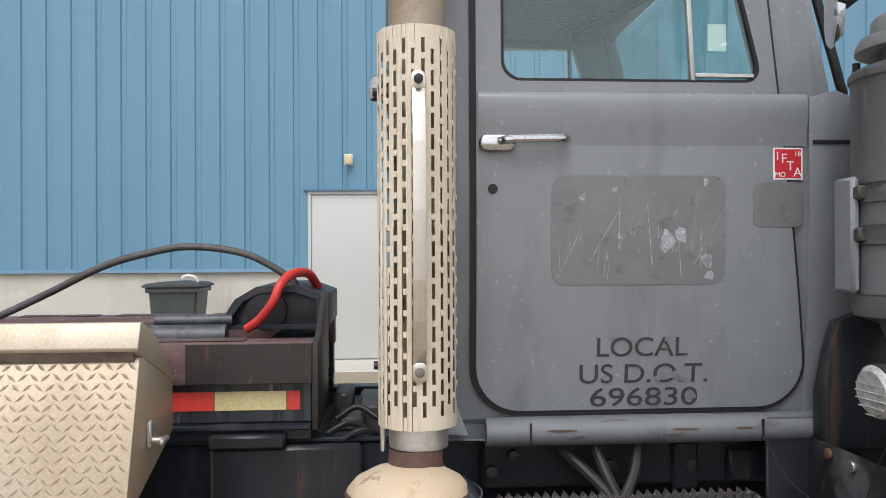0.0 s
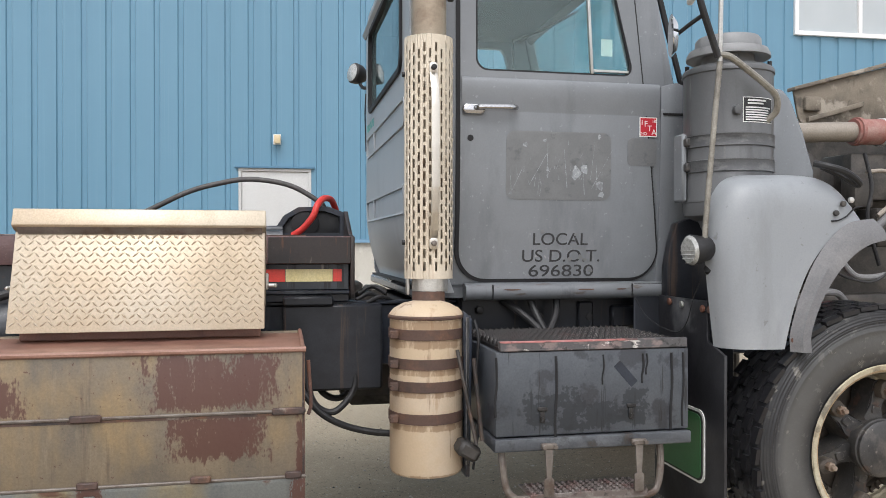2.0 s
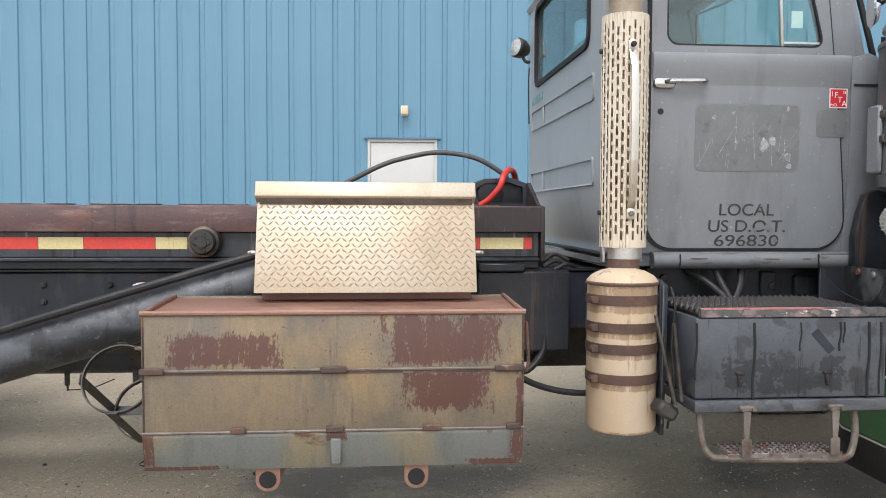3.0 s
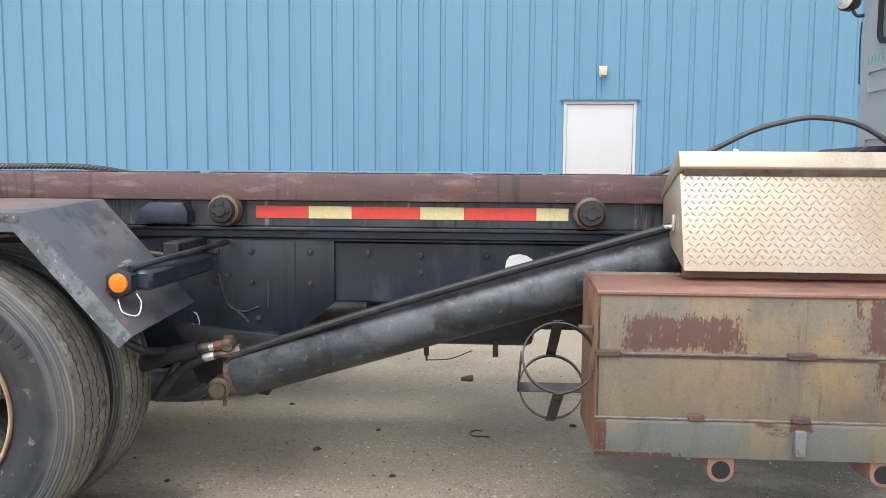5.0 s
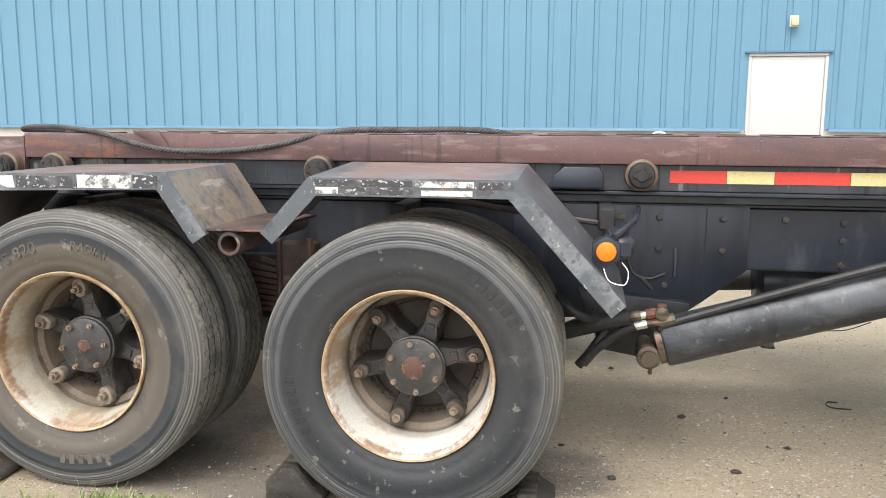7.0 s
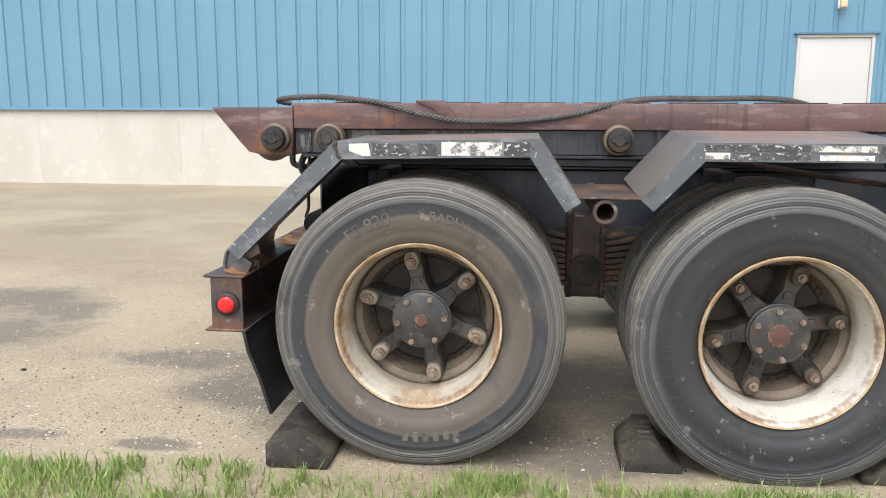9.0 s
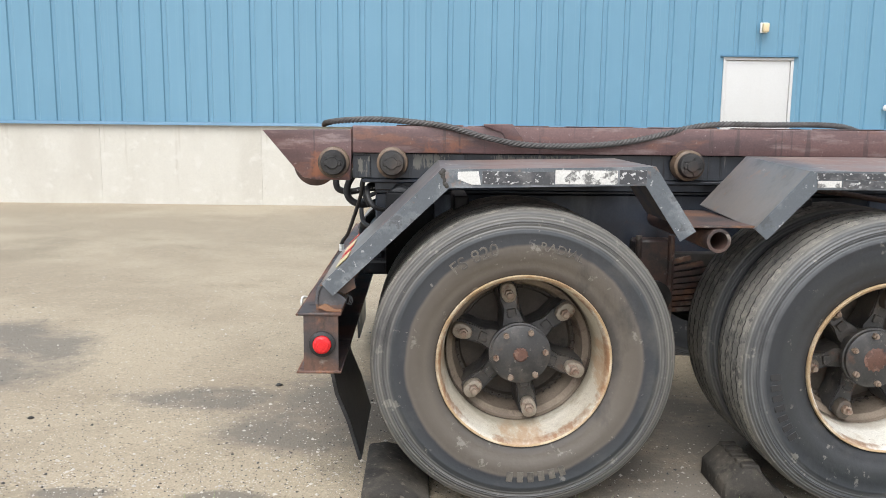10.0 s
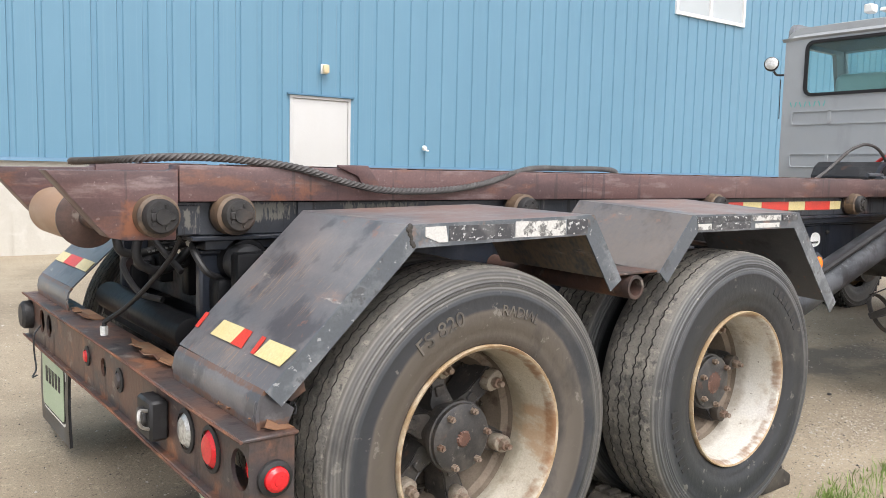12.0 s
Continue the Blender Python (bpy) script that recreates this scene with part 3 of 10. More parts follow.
def stained(name, like, patches, tint, across="Z", scales=(((90, 90, 11), 9), ((330, 330, 120), 6)), rough_edge=(1.9, 1.7), soft=(0.14, 0.26), amount=0.93, rounded_off=False, lean=0.0, rough=None):
    """like, with stains of their own shape: patches of (x, z or y, half width, half height) with ragged edges."""
    m = like.copy()
    m.name = name
    nt = m.node_tree
    n, l = nt.nodes, nt.links
    bsdf = n["Principled BSDF"]
    colour = bsdf.inputs["Base Color"].links[0].from_socket
    coord = n.new("ShaderNodeTexCoord").outputs["Object"]
    sep = n.new("ShaderNodeSeparateXYZ")
    l.new(coord, sep.inputs[0])
    turned = n.new("ShaderNodeMapping")
    turned.inputs["Rotation"].default_value = (0, lean, 0)
    l.new(coord, turned.inputs["Vector"])
    noises = []
    for sc, detail in scales:
        mp = n.new("ShaderNodeMapping")
        mp.inputs["Scale"].default_value = sc
        l.new(turned.outputs[0], mp.inputs["Vector"])
        tex = n.new("ShaderNodeTexNoise")
        tex.inputs["Scale"].default_value, tex.inputs["Detail"].default_value = 1.0, detail
        l.new(mp.outputs[0], tex.inputs["Vector"])
        noises.append(tex.outputs["Fac"])
    total = None

    def math_node(op, a, b):
        q = n.new("ShaderNodeMath")
        q.operation = op
        for k, v in enumerate((a, b)):
            if isinstance(v, (int, float)):
                q.inputs[k].default_value = v
            else:
                l.new(v, q.inputs[k])
        return q.outputs[0]
    for x, z, hx, hz in patches:
        dx = math_node("DIVIDE", math_node("ABSOLUTE", math_node("SUBTRACT", sep.outputs["X"], x), 0), hx)
        dz = math_node("DIVIDE", math_node("ABSOLUTE", math_node("SUBTRACT", sep.outputs[across], z), 0), hz)
        if rounded_off:
            far = math_node("SQRT", math_node("ADD", math_node("MULTIPLY", dx, dx), math_node("MULTIPLY", dz, dz)), 0)
        else:
            far = math_node("MAXIMUM", dx, dz)
        v = math_node("SUBTRACT", 1.0, far)
        v = math_node("MINIMUM", math_node("MULTIPLY", v, 1.5), 0.60)
        total = v if total is None else math_node("MAXIMUM", total, v)
    rag = math_node("ADD", math_node("MULTIPLY", math_node("SUBTRACT", noises[0], 0.52), rough_edge[0]), math_node("MULTIPLY", math_node("SUBTRACT", noises[1], 0.52), rough_edge[1]))
    ramp = n.new("ShaderNodeMapRange")
    ramp.inputs["From Min"].default_value, ramp.inputs["From Max"].default_value = soft
    l.new(math_node("ADD", total, rag), ramp.inputs["Value"])
    mix = n.new("ShaderNodeMix")
    mix.data_type = "RGBA"
    gate = math_node("MULTIPLY", ramp.outputs[0], math_node("GREATER_THAN", total, -0.45))
    l.new(math_node("MULTIPLY", gate, amount), mix.inputs["Factor"])
    if rough is not None:
        dull = n.new("ShaderNodeMix")
        l.new(gate, dull.inputs["Factor"])
        old = bsdf.inputs["Roughness"]
        dull.inputs[2].default_value = old.default_value
        if old.links:
            l.new(old.links[0].from_socket, dull.inputs[2])
        dull.inputs[3].default_value = rough
        l.new(dull.outputs[0], old)
    l.new(colour, mix.inputs[6])
    mix.inputs[7].default_value = (*tint, 1)
    l.new(mix.outputs[2], bsdf.inputs["Base Color"])
    return m


BOX_STAINED = stained("rust_stained_tan_paint", BOX_TAN, [(3.765, 0.842, 0.20, 0.062), (4.49, 0.876, 0.22, 0.095), (4.495, 0.705, 0.165, 0.075), (4.75, 0.62, 0.02, 0.16)], (0.088, 0.038, 0.030), "Z", (((34, 34, 8), 9), ((150, 150, 70), 7)), (1.7, 1.3), (0.08, 0.34), 0.92)

DRY_GROUND = surface("dusty_sandy_asphalt", (0.292, 0.240, 0.172), 0.85, 0, [
    ((0.378, 0.318, 0.230), 0.55, 0.44, 0.60, 8, 0.85),
    ((0.194, 0.158, 0.111), (0.630, 0.886, 0.435), 0.54, 0.66, 10, 0.5),
    ((0.483, 0.404, 0.287), 30, 0.58, 0.66, 7, 0.6),
    ((0.116, 0.094, 0.070), 42, 0.60, 0.66, 7, 0.7),
    ((0.588, 0.512, 0.392), 120, 0.62, 0.67, 4, 0.7),
    ((0.079, 0.064, 0.048), 90, 0.60, 0.66, 5, 0.7)], (80, 0.55, 0.010), 0.6, grain=0.13)
# damp, oily patches and painted under-truck shade: x, y, half width, half depth
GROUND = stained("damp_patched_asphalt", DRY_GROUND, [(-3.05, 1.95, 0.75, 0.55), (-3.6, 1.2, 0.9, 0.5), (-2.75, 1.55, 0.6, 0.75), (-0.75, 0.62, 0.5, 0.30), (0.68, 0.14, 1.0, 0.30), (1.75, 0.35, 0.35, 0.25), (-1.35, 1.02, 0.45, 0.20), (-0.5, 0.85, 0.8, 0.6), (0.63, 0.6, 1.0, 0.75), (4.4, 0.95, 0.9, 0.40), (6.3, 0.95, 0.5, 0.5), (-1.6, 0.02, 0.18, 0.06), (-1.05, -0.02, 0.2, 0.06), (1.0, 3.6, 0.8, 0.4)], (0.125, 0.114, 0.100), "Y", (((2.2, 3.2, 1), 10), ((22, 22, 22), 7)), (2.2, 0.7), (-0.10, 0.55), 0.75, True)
LOW_STAINED = stained("rust_edged_blue_grey_paint", BOX_LOW, [(3.51, 0.52, 0.035, 0.07), (4.745, 0.52, 0.03, 0.07), (4.135, 0.56, 0.04, 0.02), (3.62, 0.452, 0.16, 0.010), (4.66, 0.455, 0.10, 0.014)], (0.10, 0.045, 0.035))
MUFFLER_STAINED = stained("drip_stained_muffler_paint", MUFFLER, [(5.213, 1.005, 0.20, 0.020), (5.213, 0.938, 0.20, 0.018), (5.213, 0.838, 0.20, 0.014), (5.213, 0.760, 0.20, 0.013), (5.213, 0.643, 0.20, 0.014), (5.213, 0.466, 0.20, 0.012)], (0.20, 0.115, 0.06), "Z", (((26, 26, 3), 8), ((160, 160, 60), 6)), (2.2, 0.9), (0.12, 0.5), 0.65)
FENDER_SCOURED = stained("rust_scoured_black_fender", FENDER_BLACK, [(-0.44, 1.03, 0.15, 0.15), (-0.67, 0.82, 0.035, 0.04)], (0.38, 0.24, 0.14), "Z", (((2.0, 9, 9), 9), ((11, 330, 330), 7)), (2.0, 5.2), (0.95, 1.40), 0.55, lean=radians(45))
# rusty fender tops, their tint lifted to paint in a pinkish sheen
FENDER_RUST_SHEEN = stained("rust_topped_black_fender", FENDER_SCOURED, [(0.10, 1.215, 0.36, 0.05), (1.30, 1.205, 0.34, 0.04)], (0.245, 0.140, 0.106), "Z", (((5, 7, 5), 9), ((45, 45, 45), 7)), (2.0, 1.2), (0.0, 0.7), 0.75, rough=0.40)
# tan-grey sheen of the second fender's rear slope, painted as a patch
FENDER_SLOPE_SHEEN = stained("dust_smeared_black_fender", FENDER_RUST_SHEEN, [(0.86, 1.10, 0.13, 0.13)], (0.185, 0.160, 0.138), "Z", (((3, 4, 4), 8), ((60, 60, 60), 7)), (1.4, 0.8), (-0.1, 0.6), 0.7)
FENDER_STAINED = stained("rust_smeared_black_fender", FENDER_SLOPE_SHEEN, [(0.50, 1.09, 0.11, 0.15)], (0.32, 0.245, 0.165), "Z", (((5, 10, 14), 10), ((40, 60, 60), 8)), (2.4, 2.0), (0.05, 0.7), 0.7, lean=radians(-56))
RAIL_STAINED = stained("orange_rubbed_maroon_steel", RUST_RAIL, [(-0.74, 1.17, 0.11, 0.07), (-0.28, 1.24, 0.10, 0.05)], (0.30, 0.115, 0.055), "Z", (((9, 9, 9), 9), ((60, 60, 60), 7)), (2.4, 1.2), (0.2, 0.75), 0.65)
WEB_STAINED = stained("paint_patched_black_web", WEB_BLACK, [(-0.60, 1.160, 0.028, 0.036), (-0.32, 1.180, 0.085, 0.036), (0.1, 1.18, 0.2, 0.03)], (0.155, 0.150, 0.130), "Z", (((60, 60, 9), 9), ((240, 240, 60), 6)), (2.6, 1.6), (0.2, 0.45), 0.85)
SKIRT_STAINED = stained("rust_edged_black_skirt", FENDER_BLACK, [(-0.70, 0.712, 0.1, 0.018), (-0.70, 0.800, 0.06, 0.012)], (0.16, 0.082, 0.05), "Z", (((20, 20, 20), 9), ((90, 90, 90), 7)), (2.0, 1.2), (0.1, 0.6), 0.85)
RIM_WHITE_RUNS = stained("rust_run_white_rim_paint", RIM_WHITE, [(-0.285, 0.04, 0.035, 0.15), (-0.23, 0.19, 0.05, 0.05), (0.05, 0.285, 0.2, 0.025)], (0.36, 0.205, 0.09), "Z", (((20, 6, 20), 9), ((90, 30, 90), 6)), (1.8, 1.2), (0.05, 0.6), 0.7)
RIM_DUSTY_RUNS = stained("rust_run_dusty_rim_paint", RIM_DUSTY, [(0.10, -0.285, 0.2, 0.025), (0.285, -0.05, 0.025, 0.16), (-0.285, -0.06, 0.025, 0.14)], (0.34, 0.19, 0.085), "Z", (((24, 8, 24), 9), ((90, 30, 90), 6)), (1.8, 1.2), (0.1, 0.65), 0.6)
# rust along the rims' flanges, road dust deep in the barrels
RIM_WHITE_EDGE = stained("rust_edged_white_rim_paint", RIM_WHITE_RUNS, [(0.0, -0.105, 5, 0.030)], (0.22, 0.105, 0.045), "Y", (((11, 6, 11), 9), ((60, 30, 60), 7)), (2.8, 1.6), (0.15, 0.85), 0.75)
RIM_WHITE_STAINED = stained("dusty_deep_white_rim_paint", RIM_WHITE_EDGE, [(0.0, 0.09, 5, 0.075)], (0.26, 0.215, 0.155), "Y", (((7, 7, 7), 9), ((50, 50, 50), 7)), (1.4, 0.9), (0.0, 0.7), 0.6)
RIM_DUSTY_EDGE = stained("rust_edged_dusty_rim_paint", RIM_DUSTY_RUNS, [(0.0, -0.088, 5, 0.034)], (0.22, 0.10, 0.04), "Y", (((9, 6, 9), 9), ((60, 30, 60), 7)), (2.8, 1.6), (0.1, 0.8), 0.8)
RIM_DUSTY_STAINED = stained("dusty_deep_rim_paint", RIM_DUSTY_EDGE, [(0.0, 0.10, 5, 0.09)], (0.20, 0.175, 0.125), "Y", (((7, 7, 7), 9), ((50, 50, 50), 7)), (1.4, 0.9), (0.0, 0.7), 0.65)
BUMPER_RUST = surface("rusted_black_bumper_paint", (0.115, 0.063, 0.046), 0.45, 0, [((0.046, 0.043, 0.046), (3, 3, 6), 0.44, 0.56, 9, 0.9), ((0.290, 0.124, 0.061), 7, 0.57, 0.67, 9, 0.7), ((0.297, 0.270, 0.230), (9, 9, 14), 0.60, 0.67, 8, 0.55), ((0.030, 0.027, 0.027), (16, 16, 4), 0.58, 0.66, 7, 0.6)], (40, 0.25, 0.006), 0.7)
STEP_STAINED = stained("scuffed_step_box_paint", STEP_BOX, [(5.60, 0.715, 0.11, 0.075), (5.72, 0.695, 0.12, 0.055), (5.86, 0.70, 0.11, 0.05), (5.93, 0.74, 0.06, 0.05)], (0.022, 0.026, 0.032), "Z", (((18, 18, 14), 9), ((70, 70, 70), 7)), (2.6, 1.6), (0.15, 0.3), 0.8)
PINK_PAINT = surface("faded_pink_paint", (0.42, 0.17, 0.16), 0.5, 0, [((0.06, 0.05, 0.05), (30, 30, 30), 0.54, 0.60, 6, 0.85), ((0.55, 0.48, 0.46), 45, 0.58, 0.66, 5, 0.7)])
STEP_STEEL = surface("worn_pinkish_step_steel", (0.130, 0.107, 0.098), 0.5, 0.2, [((0.221, 0.202, 0.189), 30, 0.5, 0.62, 6, 0.8), ((0.130, 0.058, 0.049), 12, 0.52, 0.64, 7, 0.7), ((0.029, 0.026, 0.025), 24, 0.56, 0.64, 6, 0.8)], (40, 0.2, 0.004))
END_DARK = surface("drip_stained_dark_steel", (0.028, 0.022, 0.021), 0.45, 0, [((0.014, 0.013, 0.014), 5, 0.48, 0.60, 8, 0.8), ((0.105, 0.043, 0.024), (26, 26, 4), 0.58, 0.66, 8, 0.8), ((0.168, 0.140, 0.119), (40, 40, 9), 0.64, 0.69, 7, 0.6)], (40, 0.2, 0.005))
END_RUST = surface("orange_brown_end_rust", (0.22, 0.115, 0.065), 0.6, 0, [((0.30, 0.17, 0.095), 4, 0.46, 0.62, 8, 0.8), ((0.11, 0.055, 0.036), 6, 0.54, 0.64, 8, 0.8), ((0.26, 0.22, 0.155), 5, 0.57, 0.64, 8, 0.7)], (40, 0.2, 0.005))
WORN_LIP = surface("worn_step_lip_paint", (0.060, 0.066, 0.076), 0.45, 0, [((0.12, 0.128, 0.138), (4, 4, 12), 0.46, 0.60, 8, 0.7), ((0.19, 0.10, 0.06), (9, 9, 9), 0.60, 0.66, 8, 0.7), ((0.026, 0.028, 0.03), 9, 0.55, 0.62, 8, 0.8)], (30, 0.2, 0.005))

# ---- shape helpers ----
def merge(bm, other):
    me = bpy.data.meshes.new("scratch")
    other.to_mesh(me)
    other.free()
    bm.from_mesh(me)
    bpy.data.meshes.remove(me)


def box(bm, xs, ys, zs, bev=0.0, seg=1, turn=None):
    t = bmesh.new()
    bmesh.ops.create_cube(t, size=1)
    s = Vector((xs[1] - xs[0], ys[1] - ys[0], zs[1] - zs[0]))
    c = Vector(((xs[0] + xs[1]) / 2, (ys[0] + ys[1]) / 2, (zs[0] + zs[1]) / 2))
    for v in t.verts:
        v.co = Vector((v.co.x * s.x, v.co.y * s.y, v.co.z * s.z))
    if bev:
        bmesh.ops.bevel(t, geom=list(t.edges), offset=bev, segments=seg, affect="EDGES", profile=0.5)
    m = Matrix.Translation(c) @ (turn if turn is not None else Matrix())
    bmesh.ops.transform(t, matrix=m, verts=t.verts)
    merge(bm, t)
    return bm


def cyl(bm, p0, p1, r, seg=20, r2=None, bev=0.0):
    p0, p1 = Vector(p0), Vector(p1)
    t = bmesh.new()
    h = (p1 - p0).length
    bmesh.ops.create_cone(t, cap_ends=True, segments=seg, radius1=r, radius2=r if r2 is None else r2, depth=h)
    if bev:
        rims = [e for e in t.edges if abs(e.verts[0].co.z - e.verts[1].co.z) < 1e-6]
        bmesh.ops.bevel(t, geom=rims, offset=bev, segments=2, affect="EDGES", profile=0.5)
    q = (p1 - p0).to_track_quat("Z", "Y").to_matrix().to_4x4()
    bmesh.ops.transform(t, matrix=Matrix.Translation((p0 + p1) / 2) @ q, verts=t.verts)
    merge(bm, t)
    return bm


def prism(bm, outline, y0, y1, bev=0.0, axis="y", seg=2):
    """An outline in x, z pushed along y (or, axis x, an outline in y, z pushed along x)."""
    t = bmesh.new()
    if axis == "y":
        vs = [t.verts.new((a, y0, b)) for a, b in outline]
        push = Vector((0, y1 - y0, 0))
    elif axis == "x":
        vs = [t.verts.new((y0, a, b)) for a, b in outline]
        push = Vector((y1 - y0, 0, 0))
    else:
        vs = [t.verts.new((a, b, y0)) for a, b in outline]
        push = Vector((0, 0, y1 - y0))
    f = t.faces.new(vs)
    out = bmesh.ops.extrude_face_region(t, geom=[f])
    bmesh.ops.translate(t, vec=push, verts=[v for v in out["geom"] if isinstance(v, bmesh.types.BMVert)])
    bmesh.ops.recalc_face_normals(t, faces=t.faces)
    if bev:
        bmesh.ops.bevel(t, geom=list(t.edges), offset=bev, segments=seg, affect="EDGES", profile=0.5)
    merge(bm, t)
    return bm


def lathe(bm, profile, centre, axis="y", seg=48, wobble=None):
    """profile: (radius, along). wobble(i, j): a shift along the axis for point j on step i."""
    t = bmesh.new()
    rings = []
    for i in range(seg):
        a = 2 * math.pi * i / seg
        ring = []
        for j, (r, h) in enumerate(profile):
            if wobble:
                h = h + wobble(i, j)
            if axis == "y":
                co = (r * math.cos(a), h, r * math.sin(a))
            elif axis == "x":
                co = (h, r * math.cos(a), r * math.sin(a))
            else:
                co = (r * math.cos(a), r * math.sin(a), h)
            ring.append(t.verts.new(Vector(co) + Vector(centre)))
        rings.append(ring)
    for i in range(seg):
        a, b = rings[i], rings[(i + 1) % seg]
        for j in range(len(profile) - 1):
            t.faces.new((a[j], a[j + 1], b[j + 1], b[j]))
    bmesh.ops.remove_doubles(t, verts=t.verts, dist=1e-5)
    bmesh.ops.recalc_face_normals(t, faces=t.faces)
    merge(bm, t)
    return bm


def smooth_path(points, steps=8):
    p = [Vector(q) for q in points]
    p = [2 * p[0] - p[1]] + p + [2 * p[-1] - p[-2]]
    out = []
    for i in range(1, len(p) - 2):
        for k in range(steps):
            u = k / steps
            out.append(0.5 * (2 * p[i] + (p[i + 1] - p[i - 1]) * u + (2 * p[i - 1] - 5 * p[i] + 4 * p[i + 1] - p[i + 2]) * u * u + (3 * p[i] - p[i - 1] - 3 * p[i + 1] + p[i + 2]) * u ** 3))
    out.append(p[-2])
    return out


def tube(bm, points, r, seg=8, steps=8, twist=0.0, lobes=0):
    """A round bar or hose along a smooth line; lobes and twist give it strands."""
    path = smooth_path(points, steps) if steps > 1 else [Vector(q) for q in points]
    t = bmesh.new()
    rings, up, run = [], Vector((0.123, 0.31, 0.94)).normalized(), 0.0
    for i, c in enumerate(path):
        d = (path[min(i + 1, len(path) - 1)] - path[max(i - 1, 0)]).normalized()
        side = d.cross(up).normalized()
        up = side.cross(d).normalized()
        if i:
            run += (c - path[i - 1]).length
        ring = []
        for k in range(seg):
            a = 2 * math.pi * k / seg
            rr = r * (1 + 0.16 * math.cos(lobes * a)) if lobes else r
            b = a + twist * run
            ring.append(t.verts.new(c + rr * (math.cos(b) * side + math.sin(b) * up)))
        rings.append(ring)
    for a, b in zip(rings, rings[1:]):
        for k in range(seg):
            t.faces.new((a[k], a[(k + 1) % seg], b[(k + 1) % seg], b[k]))
    t.faces.new(rings[0])
    t.faces.new(rings[-1])
    bmesh.ops.recalc_face_normals(t, faces=t.faces)
    merge(bm, t)
    return bm


def sheet(bm, line, y0, y1, thick, lift=0.0):
    """A bent steel sheet: a line in x, z with thickness, from y0 to y1; lift raises the y1 edge."""
    p = [Vector((a, 0, b)) for a, b in line]
    low = []
    for i, c in enumerate(p):
        d0 = (c - p[i - 1]).normalized() if i else (p[1] - c).normalized()
        d1 = (p[i + 1] - c).normalized() if i < len(p) - 1 else d0
        n = Vector((-(d0 + d1).z, 0, (d0 + d1).x)).normalized()
        low.append(c - n * thick)
    outline = p + low[::-1]
    t = bmesh.new()
    a = [t.verts.new((q.x, y0, q.z)) for q in outline]
    b = [t.verts.new((q.x, y1, q.z + lift)) for q in outline]
    k, m = len(outline), len(p)
    for i in range(k):
        j = (i + 1) % k
        t.faces.new((a[i], a[j], b[j], b[i]))
    for i in range(m - 1):
        t.faces.new((a[i], a[i + 1], a[k - 2 - i], a[k - 1 - i]))
        t.faces.new((b[i], b[i + 1], b[k - 2 - i], b[k - 1 - i]))
    bmesh.ops.recalc_face_normals(t, faces=t.faces)
    merge(bm, t)
    return bm


def rounded(x0, x1, z0, z1, r, n=6):
    """A rounded rectangle's outline; r: one radius, or four (low left, low right, top right, top left)."""
    rs = (r,) * 4 if not isinstance(r, tuple) else r
    out = []
    for (cx, cz, a0), q in zip(((x0, z0, 180), (x1, z0, 270), (x1, z1, 0), (x0, z1, 90)), rs):
        ox = cx + q if a0 in (180, 90) else cx - q
        oz = cz + q if a0 in (180, 270) else cz - q
        for k in range(n + 1):
            a = radians(a0 + 90 * k / n)
            out.append((ox + q * math.cos(a), oz + q * math.sin(a)))
    return out


def ring_plate(bm, outer, inner, y0, y1):
    """A flat frame between two outlines of the same count, in x, z."""
    t = bmesh.new()
    rows = []
    for y in (y0, y1):
        rows.append([t.verts.new((a, y, b)) for a, b in outer])
        rows.append([t.verts.new((a, y, b)) for a, b in inner])
    k = len(outer)
    for i in range(k):
        j = (i + 1) % k
        o0, i0, o1, i1 = rows
        for q in ((o0[i], o0[j], i0[j], i0[i]), (o1[i], o1[j], i1[j], i1[i]), (o0[i], o0[j], o1[j], o1[i]), (i0[i], i0[j], i1[j], i1[i])):
            t.faces.new(q)
    bmesh.ops.recalc_face_normals(t, faces=t.faces)
    merge(bm, t)
    return bm


def letters(body, size, depth, bold=0.0):
    """Words as a mesh in x, y, from the built-in font."""
    cu = bpy.data.curves.new("words", "FONT")
    cu.body, cu.size, cu.extrude, cu.align_x = body, size, depth, "CENTER"
    cu.offset = bold
    ob = bpy.data.objects.new("words", cu)
    scene.collection.objects.link(ob)
    bpy.context.view_layer.update()
    me = bpy.data.meshes.new_from_object(ob.evaluated_get(bpy.context.evaluated_depsgraph_get()))
    bpy.data.objects.remove(ob)
    bpy.data.curves.remove(cu)
    bm = bmesh.new()
    bm.from_mesh(me)
    bpy.data.meshes.remove(me)
    return bm


def link_mesh(name, bm, material, sharp=0.62):
    for f in bm.faces:
        f.smooth = True
    for e in bm.edges:
        e.smooth = len(e.link_faces) == 2 and e.calc_face_angle(3.2) < sharp
    me = bpy.data.meshes.new(name)
    bm.to_mesh(me)
    bm.free()
    for m in material if isinstance(material, (list, tuple)) else [material]:
        me.materials.append(m)
    return new(name, me)


def part(name, bm, material, parent, label=""):
    ob = link_mesh(name, bm, material)
    ob.parent = parent
    return tagged(ob, label)


def thing(name, bm, material, label, category, group="", kind=""):
    return tagged(link_mesh(name, bm, material), label, category, group, kind)


def empty(name, place, label, category, group=""):
    ob = new(name)
    ob.location = place
    ob.empty_display_size = 0.1
    return tagged(ob, label, category, group)


def piece(name, mesh, parent, m):
    """One of many alike pieces on a shared mesh."""
    ob = new(name, mesh)
    ob.parent = parent
    ob.matrix_basis = m
    return ob


